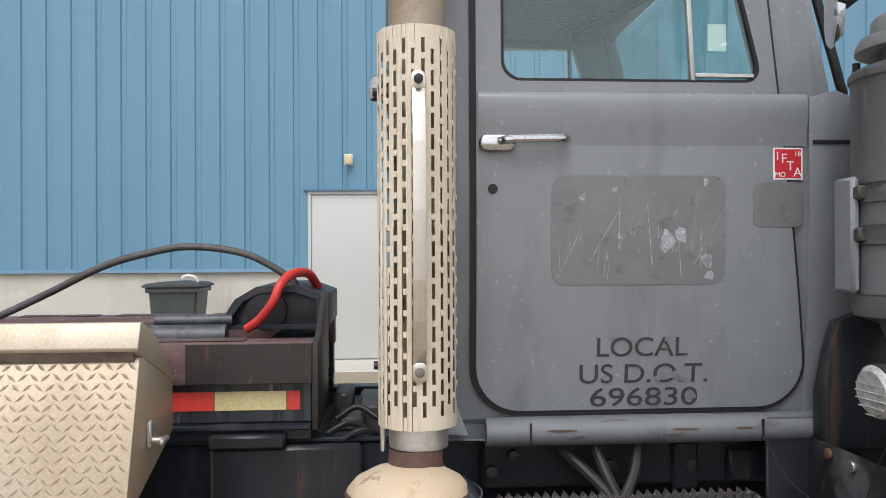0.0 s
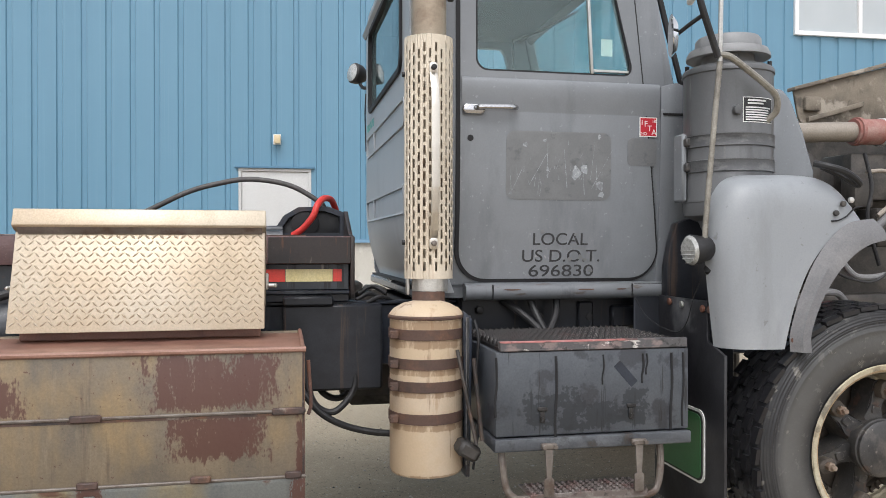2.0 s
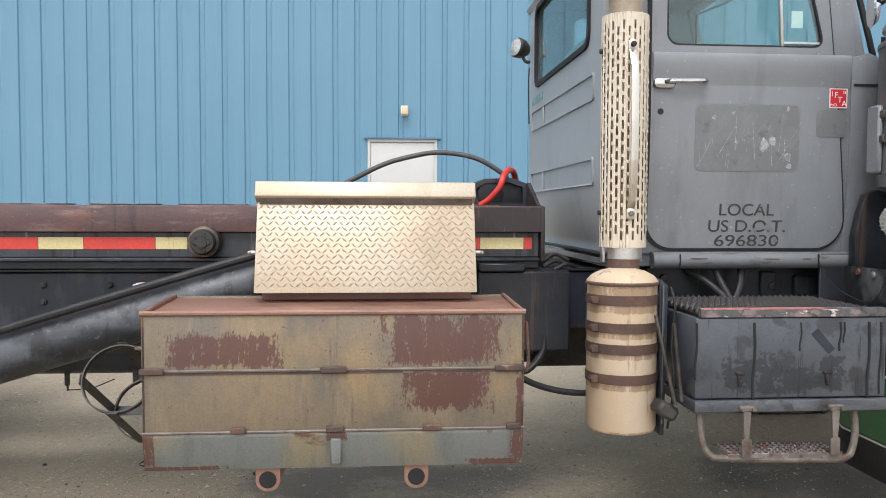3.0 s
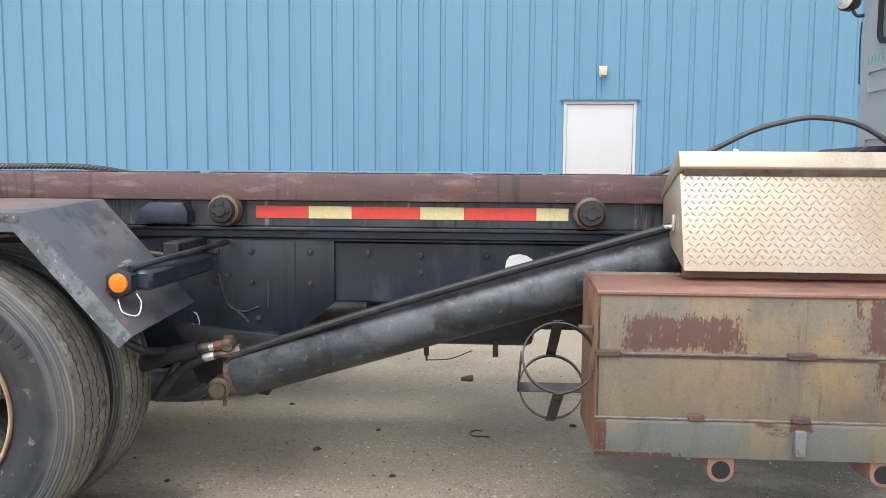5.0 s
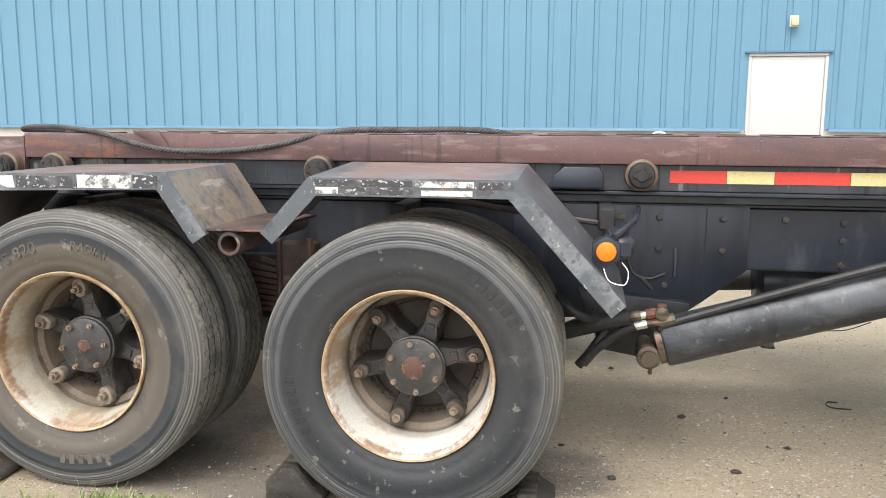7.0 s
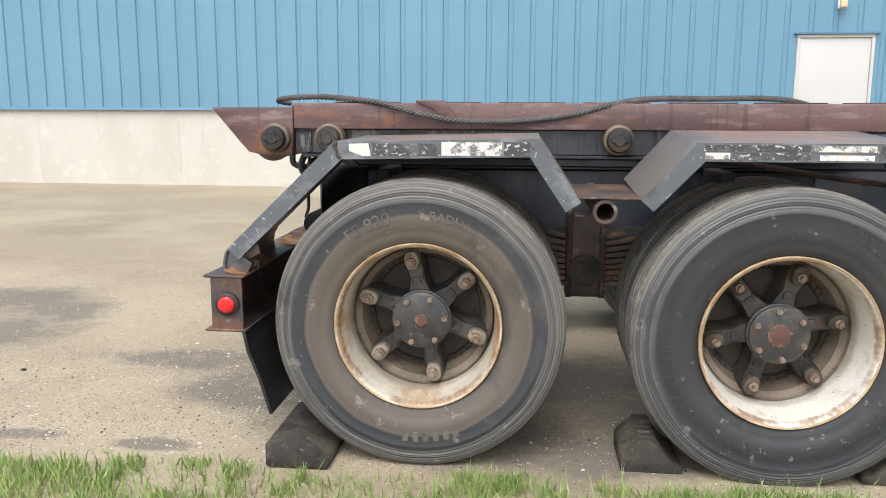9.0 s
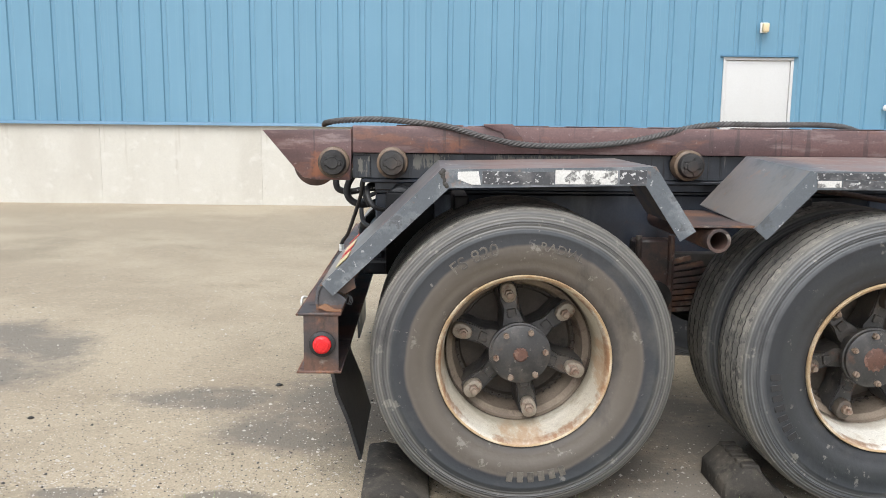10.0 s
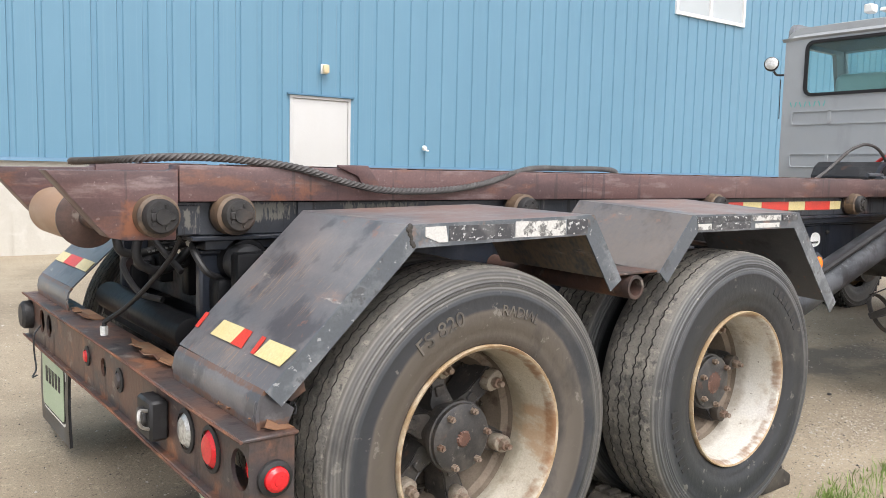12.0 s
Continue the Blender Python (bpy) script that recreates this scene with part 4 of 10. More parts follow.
def mesh_of(name, bm, material):
    ob = link_mesh(name, bm, material)
    me = ob.data
    bpy.data.objects.remove(ob)
    return me


def flip_y(bm, c):
    """Mirror a bmesh across the truck's middle plane y = c."""
    for v in bm.verts:
        v.co.y = 2 * c - v.co.y
    bmesh.ops.reverse_faces(bm, faces=bm.faces)
    return bm


# ---- the yard and the building ----
def ground_height(x, y):
    u = min(max(y, 0.0), 9.4)
    return 0.0135 * u


def build_ground():
    bm = bmesh.new()
    xs = [-900, -300, -90, -40, -20, -12] + [-8 + 0.4 * i for i in range(50)] + [14, 20, 40, 90, 300, 900]
    ys = [-900, -300, -90, -30, -12, -6] + [-3 + 0.35 * i for i in range(36)] + [11, 20, 60, 200, 900]
    rows = []
    for y in ys:
        row = []
        for x in xs:
            near = -9 < x < 13 and -2.5 < y < 9.3
            w = 0.006 * noise.noise((x * 0.9, y * 0.9, 0)) if near else 0
            row.append(bm.verts.new((x, y, ground_height(x, y) + w)))
        rows.append(row)
    for a, b in zip(rows, rows[1:]):
        for i in range(len(xs) - 1):
            bm.faces.new((a[i], a[i + 1], b[i + 1], b[i]))
    return thing("ground", bm, GROUND, "worn gravelly asphalt yard with damp stains and painted truck shade", "ground", kind="structure")


build_ground()

WALL_TURN = math.atan(-0.03)
WALL_AT = Matrix.Translation((4.6, 9.33, 0)) @ Matrix.Rotation(WALL_TURN, 4, "Z")
WALL_BOTTOM, WALL_TOP, RIB = 1.35, 8.0, 0.3255
DOOR_U = (-0.47, 0.57)
DOOR_Z = (0.14, 2.40)
WIN_U, WIN_Z = (8.36, 10.80), (4.72, 6.15)


def build_wall():
    """Ribbed blue sheet over a concrete plinth; u runs along the wall, the face looks to -y."""
    bm = bmesh.new()
    u0, u1 = -40.0, 40.0
    def strip(ua, ub, z0, z1):
        pts = []
        k = math.floor((ua - 0.03) / RIB) - 1
        while k * RIB < ub + RIB:
            c = 0.03 + k * RIB
            for du, d in ((-0.045, 0.0), (-0.031, 0.022), (0.029, 0.022), (0.043, 0.0)):
                pts.append((c + du, d))
            k += 1
        pts = [p for p in pts if ua < p[0] < ub]
        pts = [(ua, 0.0)] + pts + [(ub, 0.0)]
        lo = [bm.verts.new((u, d, z0)) for u, d in pts]
        hi = [bm.verts.new((u, d, z1)) for u, d in pts]
        for i in range(len(pts) - 1):
            bm.faces.new((lo[i], lo[i + 1], hi[i + 1], hi[i]))
    strip(u0, DOOR_U[0], WALL_BOTTOM, WALL_TOP)
    strip(DOOR_U[0], DOOR_U[1], DOOR_Z[1], WALL_TOP)
    strip(DOOR_U[1], WIN_U[0], WALL_BOTTOM, WALL_TOP)
    strip(WIN_U[0], WIN_U[1], WALL_BOTTOM, WIN_Z[0])
    strip(WIN_U[0], WIN_U[1], WIN_Z[1], WALL_TOP)
    strip(WIN_U[1], u1, WALL_BOTTOM, WALL_TOP)
    # inner skin gives the wall its thickness
    inner = bmesh.new()
    for ua, ub, z0, z1 in ((u0, DOOR_U[0], WALL_BOTTOM, WALL_TOP), (DOOR_U[0], DOOR_U[1], DOOR_Z[1], WALL_TOP), (DOOR_U[1], WIN_U[0], WALL_BOTTOM, WALL_TOP), (WIN_U[0], WIN_U[1], WALL_BOTTOM, WIN_Z[0]), (WIN_U[0], WIN_U[1], WIN_Z[1], WALL_TOP), (WIN_U[1], u1, WALL_BOTTOM, WALL_TOP)):
        box(inner, (ua, ub), (0.05, 0.2), (z0, z1))
    thing("wall_lining", inner, BLUE_TRIM, "plain inner lining behind the ribbed wall sheet", "wall", kind="structure").matrix_world = WALL_AT
    ob = thing("wall_building", bm, BLUE, "blue ribbed sheet metal wall of an industrial building", "wall", kind="structure")
    for p in ob.data.polygons:
        p.use_smooth = False
    ob.matrix_world = WALL_AT
    bm = bmesh.new()
    # plinth in cast lengths with narrow joints
    cuts = [-40, -30] + [-22 + 2.44 * i for i in range(9)]
    cuts = [c for c in cuts if c < DOOR_U[0] - 0.3] + [DOOR_U[0]]
    spans = list(zip(cuts, cuts[1:]))
    cuts = [DOOR_U[1]] + [DOOR_U[1] + 2.2 + 2.44 * i for i in range(8)] + [40]
    spans += list(zip(cuts, cuts[1:]))
    box(bm, (DOOR_U[0], DOOR_U[1]), (0.012, 0.3), (-0.3, DOOR_Z[0] - 0.004))
    ob = thing("plinth", bm, CONCRETE, "pale stained cast concrete plinth under the wall", "wall", kind="structure")
    ob.matrix_world = WALL_AT
    for a, b in spans:
        part("plinth_length", box(bmesh.new(), (a + 0.001, b - 0.001), (0.012, 0.3), (-0.3, WALL_BOTTOM - 0.002), 0.002), CONCRETE, ob)
    bm = bmesh.new()
    for a, b in ((u0, DOOR_U[0] - 0.05), (DOOR_U[1] + 0.05, u1)):
        prism(bm, [(-0.055, WALL_BOTTOM - 0.03), (-0.048, WALL_BOTTOM - 0.03), (-0.036, WALL_BOTTOM + 0.02), (0.0, WALL_BOTTOM + 0.02), (0.0, WALL_BOTTOM + 0.012), (-0.04, WALL_BOTTOM + 0.012)], a, b, axis="x")
    ob = thing("trim", bm, BLUE_TRIM, "dark blue drip edge along the sheet's foot", "trim", kind="structure")
    ob.matrix_world = WALL_AT


build_wall()


def build_building_door():
    bm = bmesh.new()
    prism(bm, [(DOOR_U[0] + 0.045, DOOR_Z[0] + 0.01), (DOOR_U[1] - 0.045, DOOR_Z[0] + 0.01), (DOOR_U[1] - 0.045, DOOR_Z[1] - 0.05), (DOOR_U[0] + 0.045, DOOR_Z[1] - 0.05)], 0.004, 0.05, 0.003)
    door = thing("door_1", bm, DOOR_WHITE, "plain white closed steel door in the blue wall", "door", kind="structure")
    door.matrix_world = WALL_AT
    bm = bmesh.new()
    for a, b in ((DOOR_U[0], DOOR_U[0] + 0.042), (DOOR_U[1] - 0.042, DOOR_U[1])):
        box(bm, (a, b), (-0.02, 0.12), (DOOR_Z[0], DOOR_Z[1] - 0.044), 0.003)
    box(bm, (DOOR_U[0], DOOR_U[1]), (-0.02, 0.12), (DOOR_Z[1] - 0.042, DOOR_Z[1]), 0.003)
    part("door_frame", bm, DOOR_WHITE, door)
    bm = bmesh.new()
    box(bm, (DOOR_U[0] - 0.05, DOOR_U[1] + 0.05), (-0.055, 0.0), (DOOR_Z[1] + 0.002, DOOR_Z[1] + 0.03), 0.003)
    part("head_flashing", bm, BLUE_TRIM, door, "blue folded flashing over the door")
    bm = bmesh.new()
    cyl(bm, (DOOR_U[0] + 0.11, 0.004, 1.12), (DOOR_U[0] + 0.11, -0.05, 1.12), 0.022, 14)
    box(bm, (DOOR_U[0] + 0.10, DOOR_U[0] + 0.22), (-0.06, -0.045), (1.108, 1.132), 0.004)
    part("door_handle", bm, ZINC, door, "zinc lever handle")
    bm = bmesh.new()
    box(bm, (DOOR_U[0] - 0.3, DOOR_U[1] + 0.3), (-1.0, 0.0), (0.02, DOOR_Z[0] - 0.008), 0.012)
    step = thing("door_step", bm, CONCRETE, "low concrete slab before the building's door", "step", kind="structure")
    step.matrix_world = WALL_AT


build_building_door()


def build_building_window():
    bm = bmesh.new()
    o = [(WIN_U[0], WIN_Z[0]), (WIN_U[1], WIN_Z[0]), (WIN_U[1], WIN_Z[1]), (WIN_U[0], WIN_Z[1])]
    i = [(WIN_U[0] + 0.07, WIN_Z[0] + 0.07), (WIN_U[1] - 0.07, WIN_Z[0] + 0.07), (WIN_U[1] - 0.07, WIN_Z[1] - 0.07), (WIN_U[0] + 0.07, WIN_Z[1] - 0.07)]
    ring_plate(bm, o, i, -0.05, 0.1)
    win = thing("window_1", bm, WINDOW_WHITE, "white framed two-pane window high in the wall", "window", kind="structure")
    win.matrix_world = WALL_AT
    mid = (WIN_U[0] + WIN_U[1]) / 2 - 0.02
    bm = bmesh.new()
    box(bm, (mid - 0.035, mid + 0.035), (-0.04, 0.06), (WIN_Z[0] + 0.07, WIN_Z[1] - 0.07), 0.004)
    part("mullion", bm, WINDOW_WHITE, win)
    for a, b in ((WIN_U[0] + 0.07, mid - 0.035), (mid + 0.035, WIN_U[1] - 0.07)):
        bm = bmesh.new()
        box(bm, (a, b), (0.0, 0.012), (WIN_Z[0] + 0.07, WIN_Z[1] - 0.07))
        part("pane", bm, FAR_PANE, win, "grey reflecting window pane")


build_building_window()


def build_wall_fixtures():
    lamp = empty("wall_lamp", (0, 0, 0), "small beige wall lamp above the white door", "lamp")
    lamp.matrix_world = WALL_AT @ Matrix.Translation((0.08, -0.034, 2.82))
    bm = bmesh.new()
    box(bm, (-0.055, 0.055), (-0.03, 0.0), (-0.075, 0.075), 0.006, 2)
    part("back_plate", bm, WHITE_PAINT, lamp, "white back plate")
    bm = bmesh.new()
    box(bm, (-0.042, 0.05), (-0.10, -0.03), (-0.065, 0.06), 0.012, 2)
    part("shade", bm, LAMP_BEIGE, lamp)
    tap = empty("wall_spigot", (0, 0, 0), "small white weatherproof outlet hood on the wall", "fixture")
    tap.matrix_world = WALL_AT @ Matrix.Translation((1.98, -0.034, 1.68))
    bm = bmesh.new()
    lathe(bm, [(0.0, -0.05), (0.03, -0.045), (0.042, -0.02), (0.045, 0.0)], (0, 0, 0), "y", 16)
    part("hood", bm, WHITE_PAINT, tap)
    bm = bmesh.new()
    tube(bm, [(0.0, -0.02, -0.02), (0.02, -0.05, -0.045), (0.05, -0.06, -0.045)], 0.012)
    part("spout", bm, ZINC, tap)


build_wall_fixtures()


def build_bin():
    b = empty("wheeled_bin", (2.66, 8.45, 0.114), "dark green-grey plastic wheeled bin against the plinth", "bin")
    t = bmesh.new()
    bmesh.ops.create_cube(t, size=1)
    for v in t.verts:
        w = 0.33 if v.co.z > 0 else 0.25
        d = 0.36 if v.co.z > 0 else 0.28
        v.co = Vector((w * 2 * v.co.x, d * 2 * v.co.y, 0.10 + (v.co.z + 0.5) * 0.86))
    bmesh.ops.bevel(t, geom=list(t.edges), offset=0.025, segments=2, affect="EDGES")
    part("body", t, PLASTIC_BIN, b)
    part("rim", box(bmesh.new(), (-0.365, 0.365), (-0.39, 0.39), (0.93, 0.985), 0.008), PLASTIC_BIN, b)
    bm = bmesh.new()
    prism(bm, [(-0.40, 0.990), (0.40, 0.990), (0.40, 1.012), (0.34, 1.035), (0.0, 1.05), (-0.34, 1.035), (-0.40, 1.012)], -0.42, 0.40, 0.004)
    part("lid", bm, PLASTIC_BIN, b)
    for s in (-1, 1):
        bm = bmesh.new()
        cyl(bm, (s * 0.26, 0.26, 0.10), (s * 0.32, 0.26, 0.10), 0.10, 20, bev=0.01)
        part("wheel", bm, HOSE, b)
    bm = bmesh.new()
    tube(bm, [(0.12, -0.35, 1.09), (0.2, -0.37, 1.12), (0.3, -0.36, 1.10), (0.34, -0.34, 1.05)], 0.016)
    part("bag_edge", bm, WHITE_PAINT, b, "white bag edge caught under the lid")
    b.scale = (0.86, 0.86, 1.07)


build_bin()

# ---- the truck ----
MID = 1.12          # the truck's middle plane, in y
truck = empty("roll_off_truck", (2.5, MID, 0.0), "grey and black roll-off hoist truck with rusty rails", "truck")
TRUCK_INVERSE = Matrix.Translation((-2.5, -MID, 0.0))


def tp(name, bm, material, parent=None, label=""):
    """A part of the truck, in world coordinates."""
    ob = link_mesh(name, bm, material)
    ob.parent = parent if parent is not None else truck
    if parent is None:
        ob.matrix_parent_inverse = TRUCK_INVERSE
    return tagged(ob, label)


def both(bm_maker, name, material, parent=None, label=""):
    """The same part on the near and the far side."""
    a = tp(name, bm_maker(), material, parent, label)
    tp(name, flip_y(bm_maker(), MID), material, parent, label)
    return a


# -- wheels --
TYRE_R = 0.531
HUB_Z = 0.527


def tyre_bm(w0, w1, seg=176, zig=0.0038):
    """A worn road tyre about the y axis at the origin, from y = w0 to w1."""
    c, h = (w0 + w1) / 2, (w1 - w0) / 2
    side = [(0.300, -0.80), (0.312, -0.88), (0.335, -0.93), (0.352, -0.945), (0.356, -0.965), (0.385, -0.99), (0.415, -1.0), (0.440, -0.995), (0.443, -1.004), (0.449, -1.004), (0.452, -0.99), (0.475, -0.972), (0.4765, -0.985), (0.483, -0.982), (0.485, -0.962), (0.502, -0.925), (0.513, -0.875), (0.520, -0.81)]
    side = [(0.30 + (r - 0.30) * (TYRE_R - 0.30) / 0.225, w) for r, w in side]
    tread = []
    for g in (-0.52, -0.18, 0.18, 0.52):
        tread += [(TYRE_R, g - 0.020), (TYRE_R - 0.007, g - 0.012), (TYRE_R - 0.007, g + 0.012), (TYRE_R, g + 0.020)]
    prof = side + tread + [(r, -w) for r, w in side[::-1]]
    prof = [(r, c + w * h) for r, w in prof]
    n0, n1 = len(side), len(side) + len(tread)
    bm = bmesh.new()
    lathe(bm, prof, (0, 0, 0), "y", seg, lambda i, j: zig * (1 if i % 2 else -1) if n0 <= j < n1 else 0)
    bm.faces.ensure_lookup_table()
    for f in bm.faces:
        m = f.calc_center_median()
        r = math.hypot(m.x, m.z)
        if abs(m.y - c) < 0.83 * h and r > TYRE_R - 0.014:
            f.material_index = 2 if r < TYRE_R - 0.003 else 1
    return bm


def rim_bm(y0, deep):
    """Rim barrel: flange at y0, running in by deep."""
    prof = [(0.246, y0 + deep), (0.250, y0 + deep - 0.012), (0.262, y0 + deep - 0.016), (0.266, y0 + deep - 0.06), (0.274, y0 + 0.11), (0.283, y0 + 0.055), (0.287, y0 + 0.022), (0.2895, y0 + 0.010), (0.295, y0 + 0.003), (0.302, y0), (0.3045, y0 + 0.004), (0.304, y0 + 0.016), (0.299, y0 + 0.03), (0.298, y0 + deep)]
    bm = bmesh.new()
    lathe(bm, prof, (0, 0, 0), "y", 64)
    for f in bm.faces:
        m = f.calc_center_median()
        if math.hypot(m.x, m.z) > 0.2925:
            f.material_index = 1
    return bm


def hub_bm(y0, spokes=6, turn=0.0, cap=0.105):
    """Cast spoke hub with its cap face at y0."""
    bm = bmesh.new()
    lathe(bm, [(0.0, y0), (cap - 0.012, y0), (cap, y0 + 0.008), (cap, y0 + 0.022), (cap + 0.006, y0 + 0.024), (cap + 0.006, y0 + 0.04), (cap - 0.012, y0 + 0.05), (cap - 0.01, y0 + 0.18), (0.0, y0 + 0.18)], (0, 0, 0), "y", 40)
    return bm


def spoke_bm(y0):
    """One cast spoke, along x: broad root, waist, pad for the clamp, raised casting mark."""
    bm = bmesh.new()
    pts = [(0.06, 0.046), (0.10, 0.037), (0.15, 0.028), (0.19, 0.034), (0.246, 0.033), (0.246, -0.033), (0.19, -0.034), (0.15, -0.028), (0.10, -0.037), (0.06, -0.046)]
    lo = [bm.verts.new((r, y0 + (0.060 if r < 0.08 else 0.088 if r < 0.16 else 0.080), w)) for r, w in pts]
    hi = [bm.verts.new((r, y0 + 0.19, w * 1.3)) for r, w in pts]
    bm.faces.new(lo)
    bm.faces.new(hi)
    for i in range(len(pts)):
        j = (i + 1) % len(pts)
        bm.faces.new((lo[i], lo[j], hi[j], hi[i]))
    bmesh.ops.recalc_face_normals(bm, faces=bm.faces)
    bmesh.ops.bevel(bm, geom=list(bm.edges), offset=0.007, segments=2, affect="EDGES")
    box(bm, (0.118, 0.150), (y0 + 0.082, y0 + 0.094), (-0.017, 0.017), 0.003)
    return bm


def drum_bm(y0):
    """Brake drum behind the spokes, ribbed round its rim."""
    bm = bmesh.new()
    lathe(bm, [(0.0, y0 + 0.20), (0.205, y0 + 0.20), (0.212, y0 + 0.185), (0.236, y0 + 0.185), (0.240, y0 + 0.22), (0.240, y0 + 0.34), (0.0, y0 + 0.34)], (0, 0, 0), "y", 40)
    for k in range(48):
        t = box(bmesh.new(), (0.214, 0.236), (y0 + 0.172, y0 + 0.188), (-0.0045, 0.0045))
        bmesh.ops.transform(t, matrix=Matrix.Rotation(2 * math.pi * k / 48, 4, "Y"), verts=t.verts)
        merge(bm, t)
    return bm


def clamp_bm():
    """Cast rim clamp under a wheel nut, pointing along x."""
    return prism(bmesh.new(), [(-0.030, 0.016), (-0.010, 0.027), (0.018, 0.028), (0.036, 0.018), (0.040, 0.0), (0.036, -0.018), (0.018, -0.028), (-0.010, -0.027), (-0.030, -0.016), (-0.034, 0.0)], 0.048, 0.092, 0.007)


def nut_bm():
    bm = bmesh.new()
    cyl(bm, (0, 0.050, 0), (0, 0.027, 0), 0.0175, 6, bev=0.002)
    cyl(bm, (0, 0.030, 0), (0, 0.010, 0), 0.0095, 10)
    return bm


def boss_bm(r, seed):
    """Rusted boss in the middle of a hub cap, uneven at its rim."""
    bm = bmesh.new()
    random.seed(seed)
    rim = [r * (1 + 0.14 * math.sin(3 * k + seed) * random.uniform(0.3, 1.0)) for k in range(30)]
    a = [2 * math.pi * k / 30 for k in range(30)]
    low = [bm.verts.new((q * math.cos(b), -0.001, q * math.sin(b))) for q, b in zip(rim, a)]
    top = [bm.verts.new((q * 0.8 * math.cos(b), -0.005, q * 0.8 * math.sin(b))) for q, b in zip(rim, a)]
    bm.faces.new(top)
    for k in range(30):
        bm.faces.new((low[k], low[(k + 1) % 30], top[(k + 1) % 30], top[k]))
    bmesh.ops.recalc_face_normals(bm, faces=bm.faces)
    return bm


BOSSES = [mesh_of("cap_boss", boss_bm(r, s), RED_RUST) for r, s in ((0.026, 3), (0.043, 5))]
# the rear axle's rims stand 10 cm proud of the hub face, the next axle's 12 cm
WALL_Y = (-0.108, -0.124)
TYRES_OUT = [mesh_of("tyre", tyre_bm(w, w + 0.275), (m, TREAD, GROOVE)) for w, m in zip(WALL_Y, (SIDEWALL_BROWN, SIDEWALL_BLACK))]
TYRE_IN = mesh_of("inner_tyre", tyre_bm(0.225, 0.50), (SIDEWALL_BLACK, TREAD, GROOVE))
RIMS_OUT = [mesh_of("rim", rim_bm(y, 0.27), (m, RIM_RUST)) for y, m in ((-0.100, RIM_DUSTY_STAINED), (-0.117, RIM_WHITE_STAINED))]
SPOKES = [mesh_of("spoke", spoke_bm(0.0), m) for m in (HUB_IRON, HUB_IRON)]
DRUM = mesh_of("brake_drum", drum_bm(0.0), HUB_BROWN)
SPLASH = mesh_of("backing_ring", lathe(bmesh.new(), [(0.264, 0.070), (0.260, 0.088), (0.240, 0.100), (0.236, 0.135), (0.226, 0.150), (0.224, 0.200), (0.268, 0.205), (0.268, 0.075)], (0, 0, 0), "y", 48), RIM_SEAT)
NUT_MESH = mesh_of("lug_nut", nut_bm(), NUT)
CLAMPS = [mesh_of("rim_clamp", clamp_bm(), m) for m in (NUT_PALE, HUB_BROWN)]
CAP_BOLT = mesh_of("cap_bolt", cyl(cyl(bmesh.new(), (0, 0.004, 0), (0, -0.014, 0), 0.011, 6), (0, -0.012, 0), (0, -0.022, 0), 0.006, 8), NUT)


def rear_wheel(name, x, far, turn, kind=0, z=HUB_Z):
    """A dual rear wheel on its spoke hub."""
    wheel = tp(name, hub_bm(0.0, 6, turn), HUB_IRON)
    m = Matrix.Translation((x, 0.0, z)) if not far else Matrix.Translation((x, 2 * MID, z)) @ Matrix.Rotation(math.pi, 4, "Z")
    wheel.matrix_basis = m
    piece("tyre", TYRES_OUT[kind], wheel, Matrix())
    piece("inner_tyre", TYRE_IN, wheel, Matrix())
    piece("rim", RIMS_OUT[kind], wheel, Matrix())
    piece("brake_drum", DRUM, wheel, Matrix())
    piece("backing_ring", SPLASH, wheel, Matrix())
    piece("cap_boss", BOSSES[kind], wheel, Matrix())
    for k in range(6):
        a = turn + 2 * math.pi * k / 6
        piece("spoke", SPOKES[kind], wheel, Matrix.Rotation(-a, 4, "Y"))
        piece("rim_clamp", CLAMPS[kind], wheel, Matrix.Rotation(-a, 4, "Y") @ Matrix.Translation((0.214, 0, 0)))
        piece("lug_nut", NUT_MESH, wheel, Matrix.Rotation(-a, 4, "Y") @ Matrix.Translation((0.214, 0, 0)))
    for k in range(6):
        a = turn + 0.45 + 2 * math.pi * k / 6
        piece("cap_bolt", CAP_BOLT, wheel, Matrix.Rotation(-a, 4, "Y") @ Matrix.Translation((0.088, 0, 0)))
    return wheel


wheel_a = rear_wheel("wheel", 0.0, False, radians(41))
wheel_b = rear_wheel("wheel", 1.281, False, radians(11), 1, 0.512)
rear_wheel("wheel", 0.0, True, 0.4)
rear_wheel("wheel", 1.281, True, 0.1, 0, 0.512)


def sidewall_words(body, size, radius, start, wheel):
    """Raised words bent round the sidewall; start: degrees anticlockwise from three o'clock of their middle."""
    bm = letters(body, size, 0.0016)
    for v in bm.verts:
        a = radians(start) - v.co.x / radius
        r = radius + v.co.y
        v.co = Vector((r * math.cos(a), WALL_Y[0] + 0.0004 - v.co.z * 2.0, r * math.sin(a)))
    bmesh.ops.recalc_face_normals(bm, faces=bm.faces)
    tp("sidewall_lettering", bm, RUBBER_MARK, wheel, "raised rubber lettering on the sidewall")


sidewall_words("RADIAL", 0.044, 0.392, 73, wheel_a)
sidewall_words("FS 820", 0.062, 0.386, 116, wheel_a)


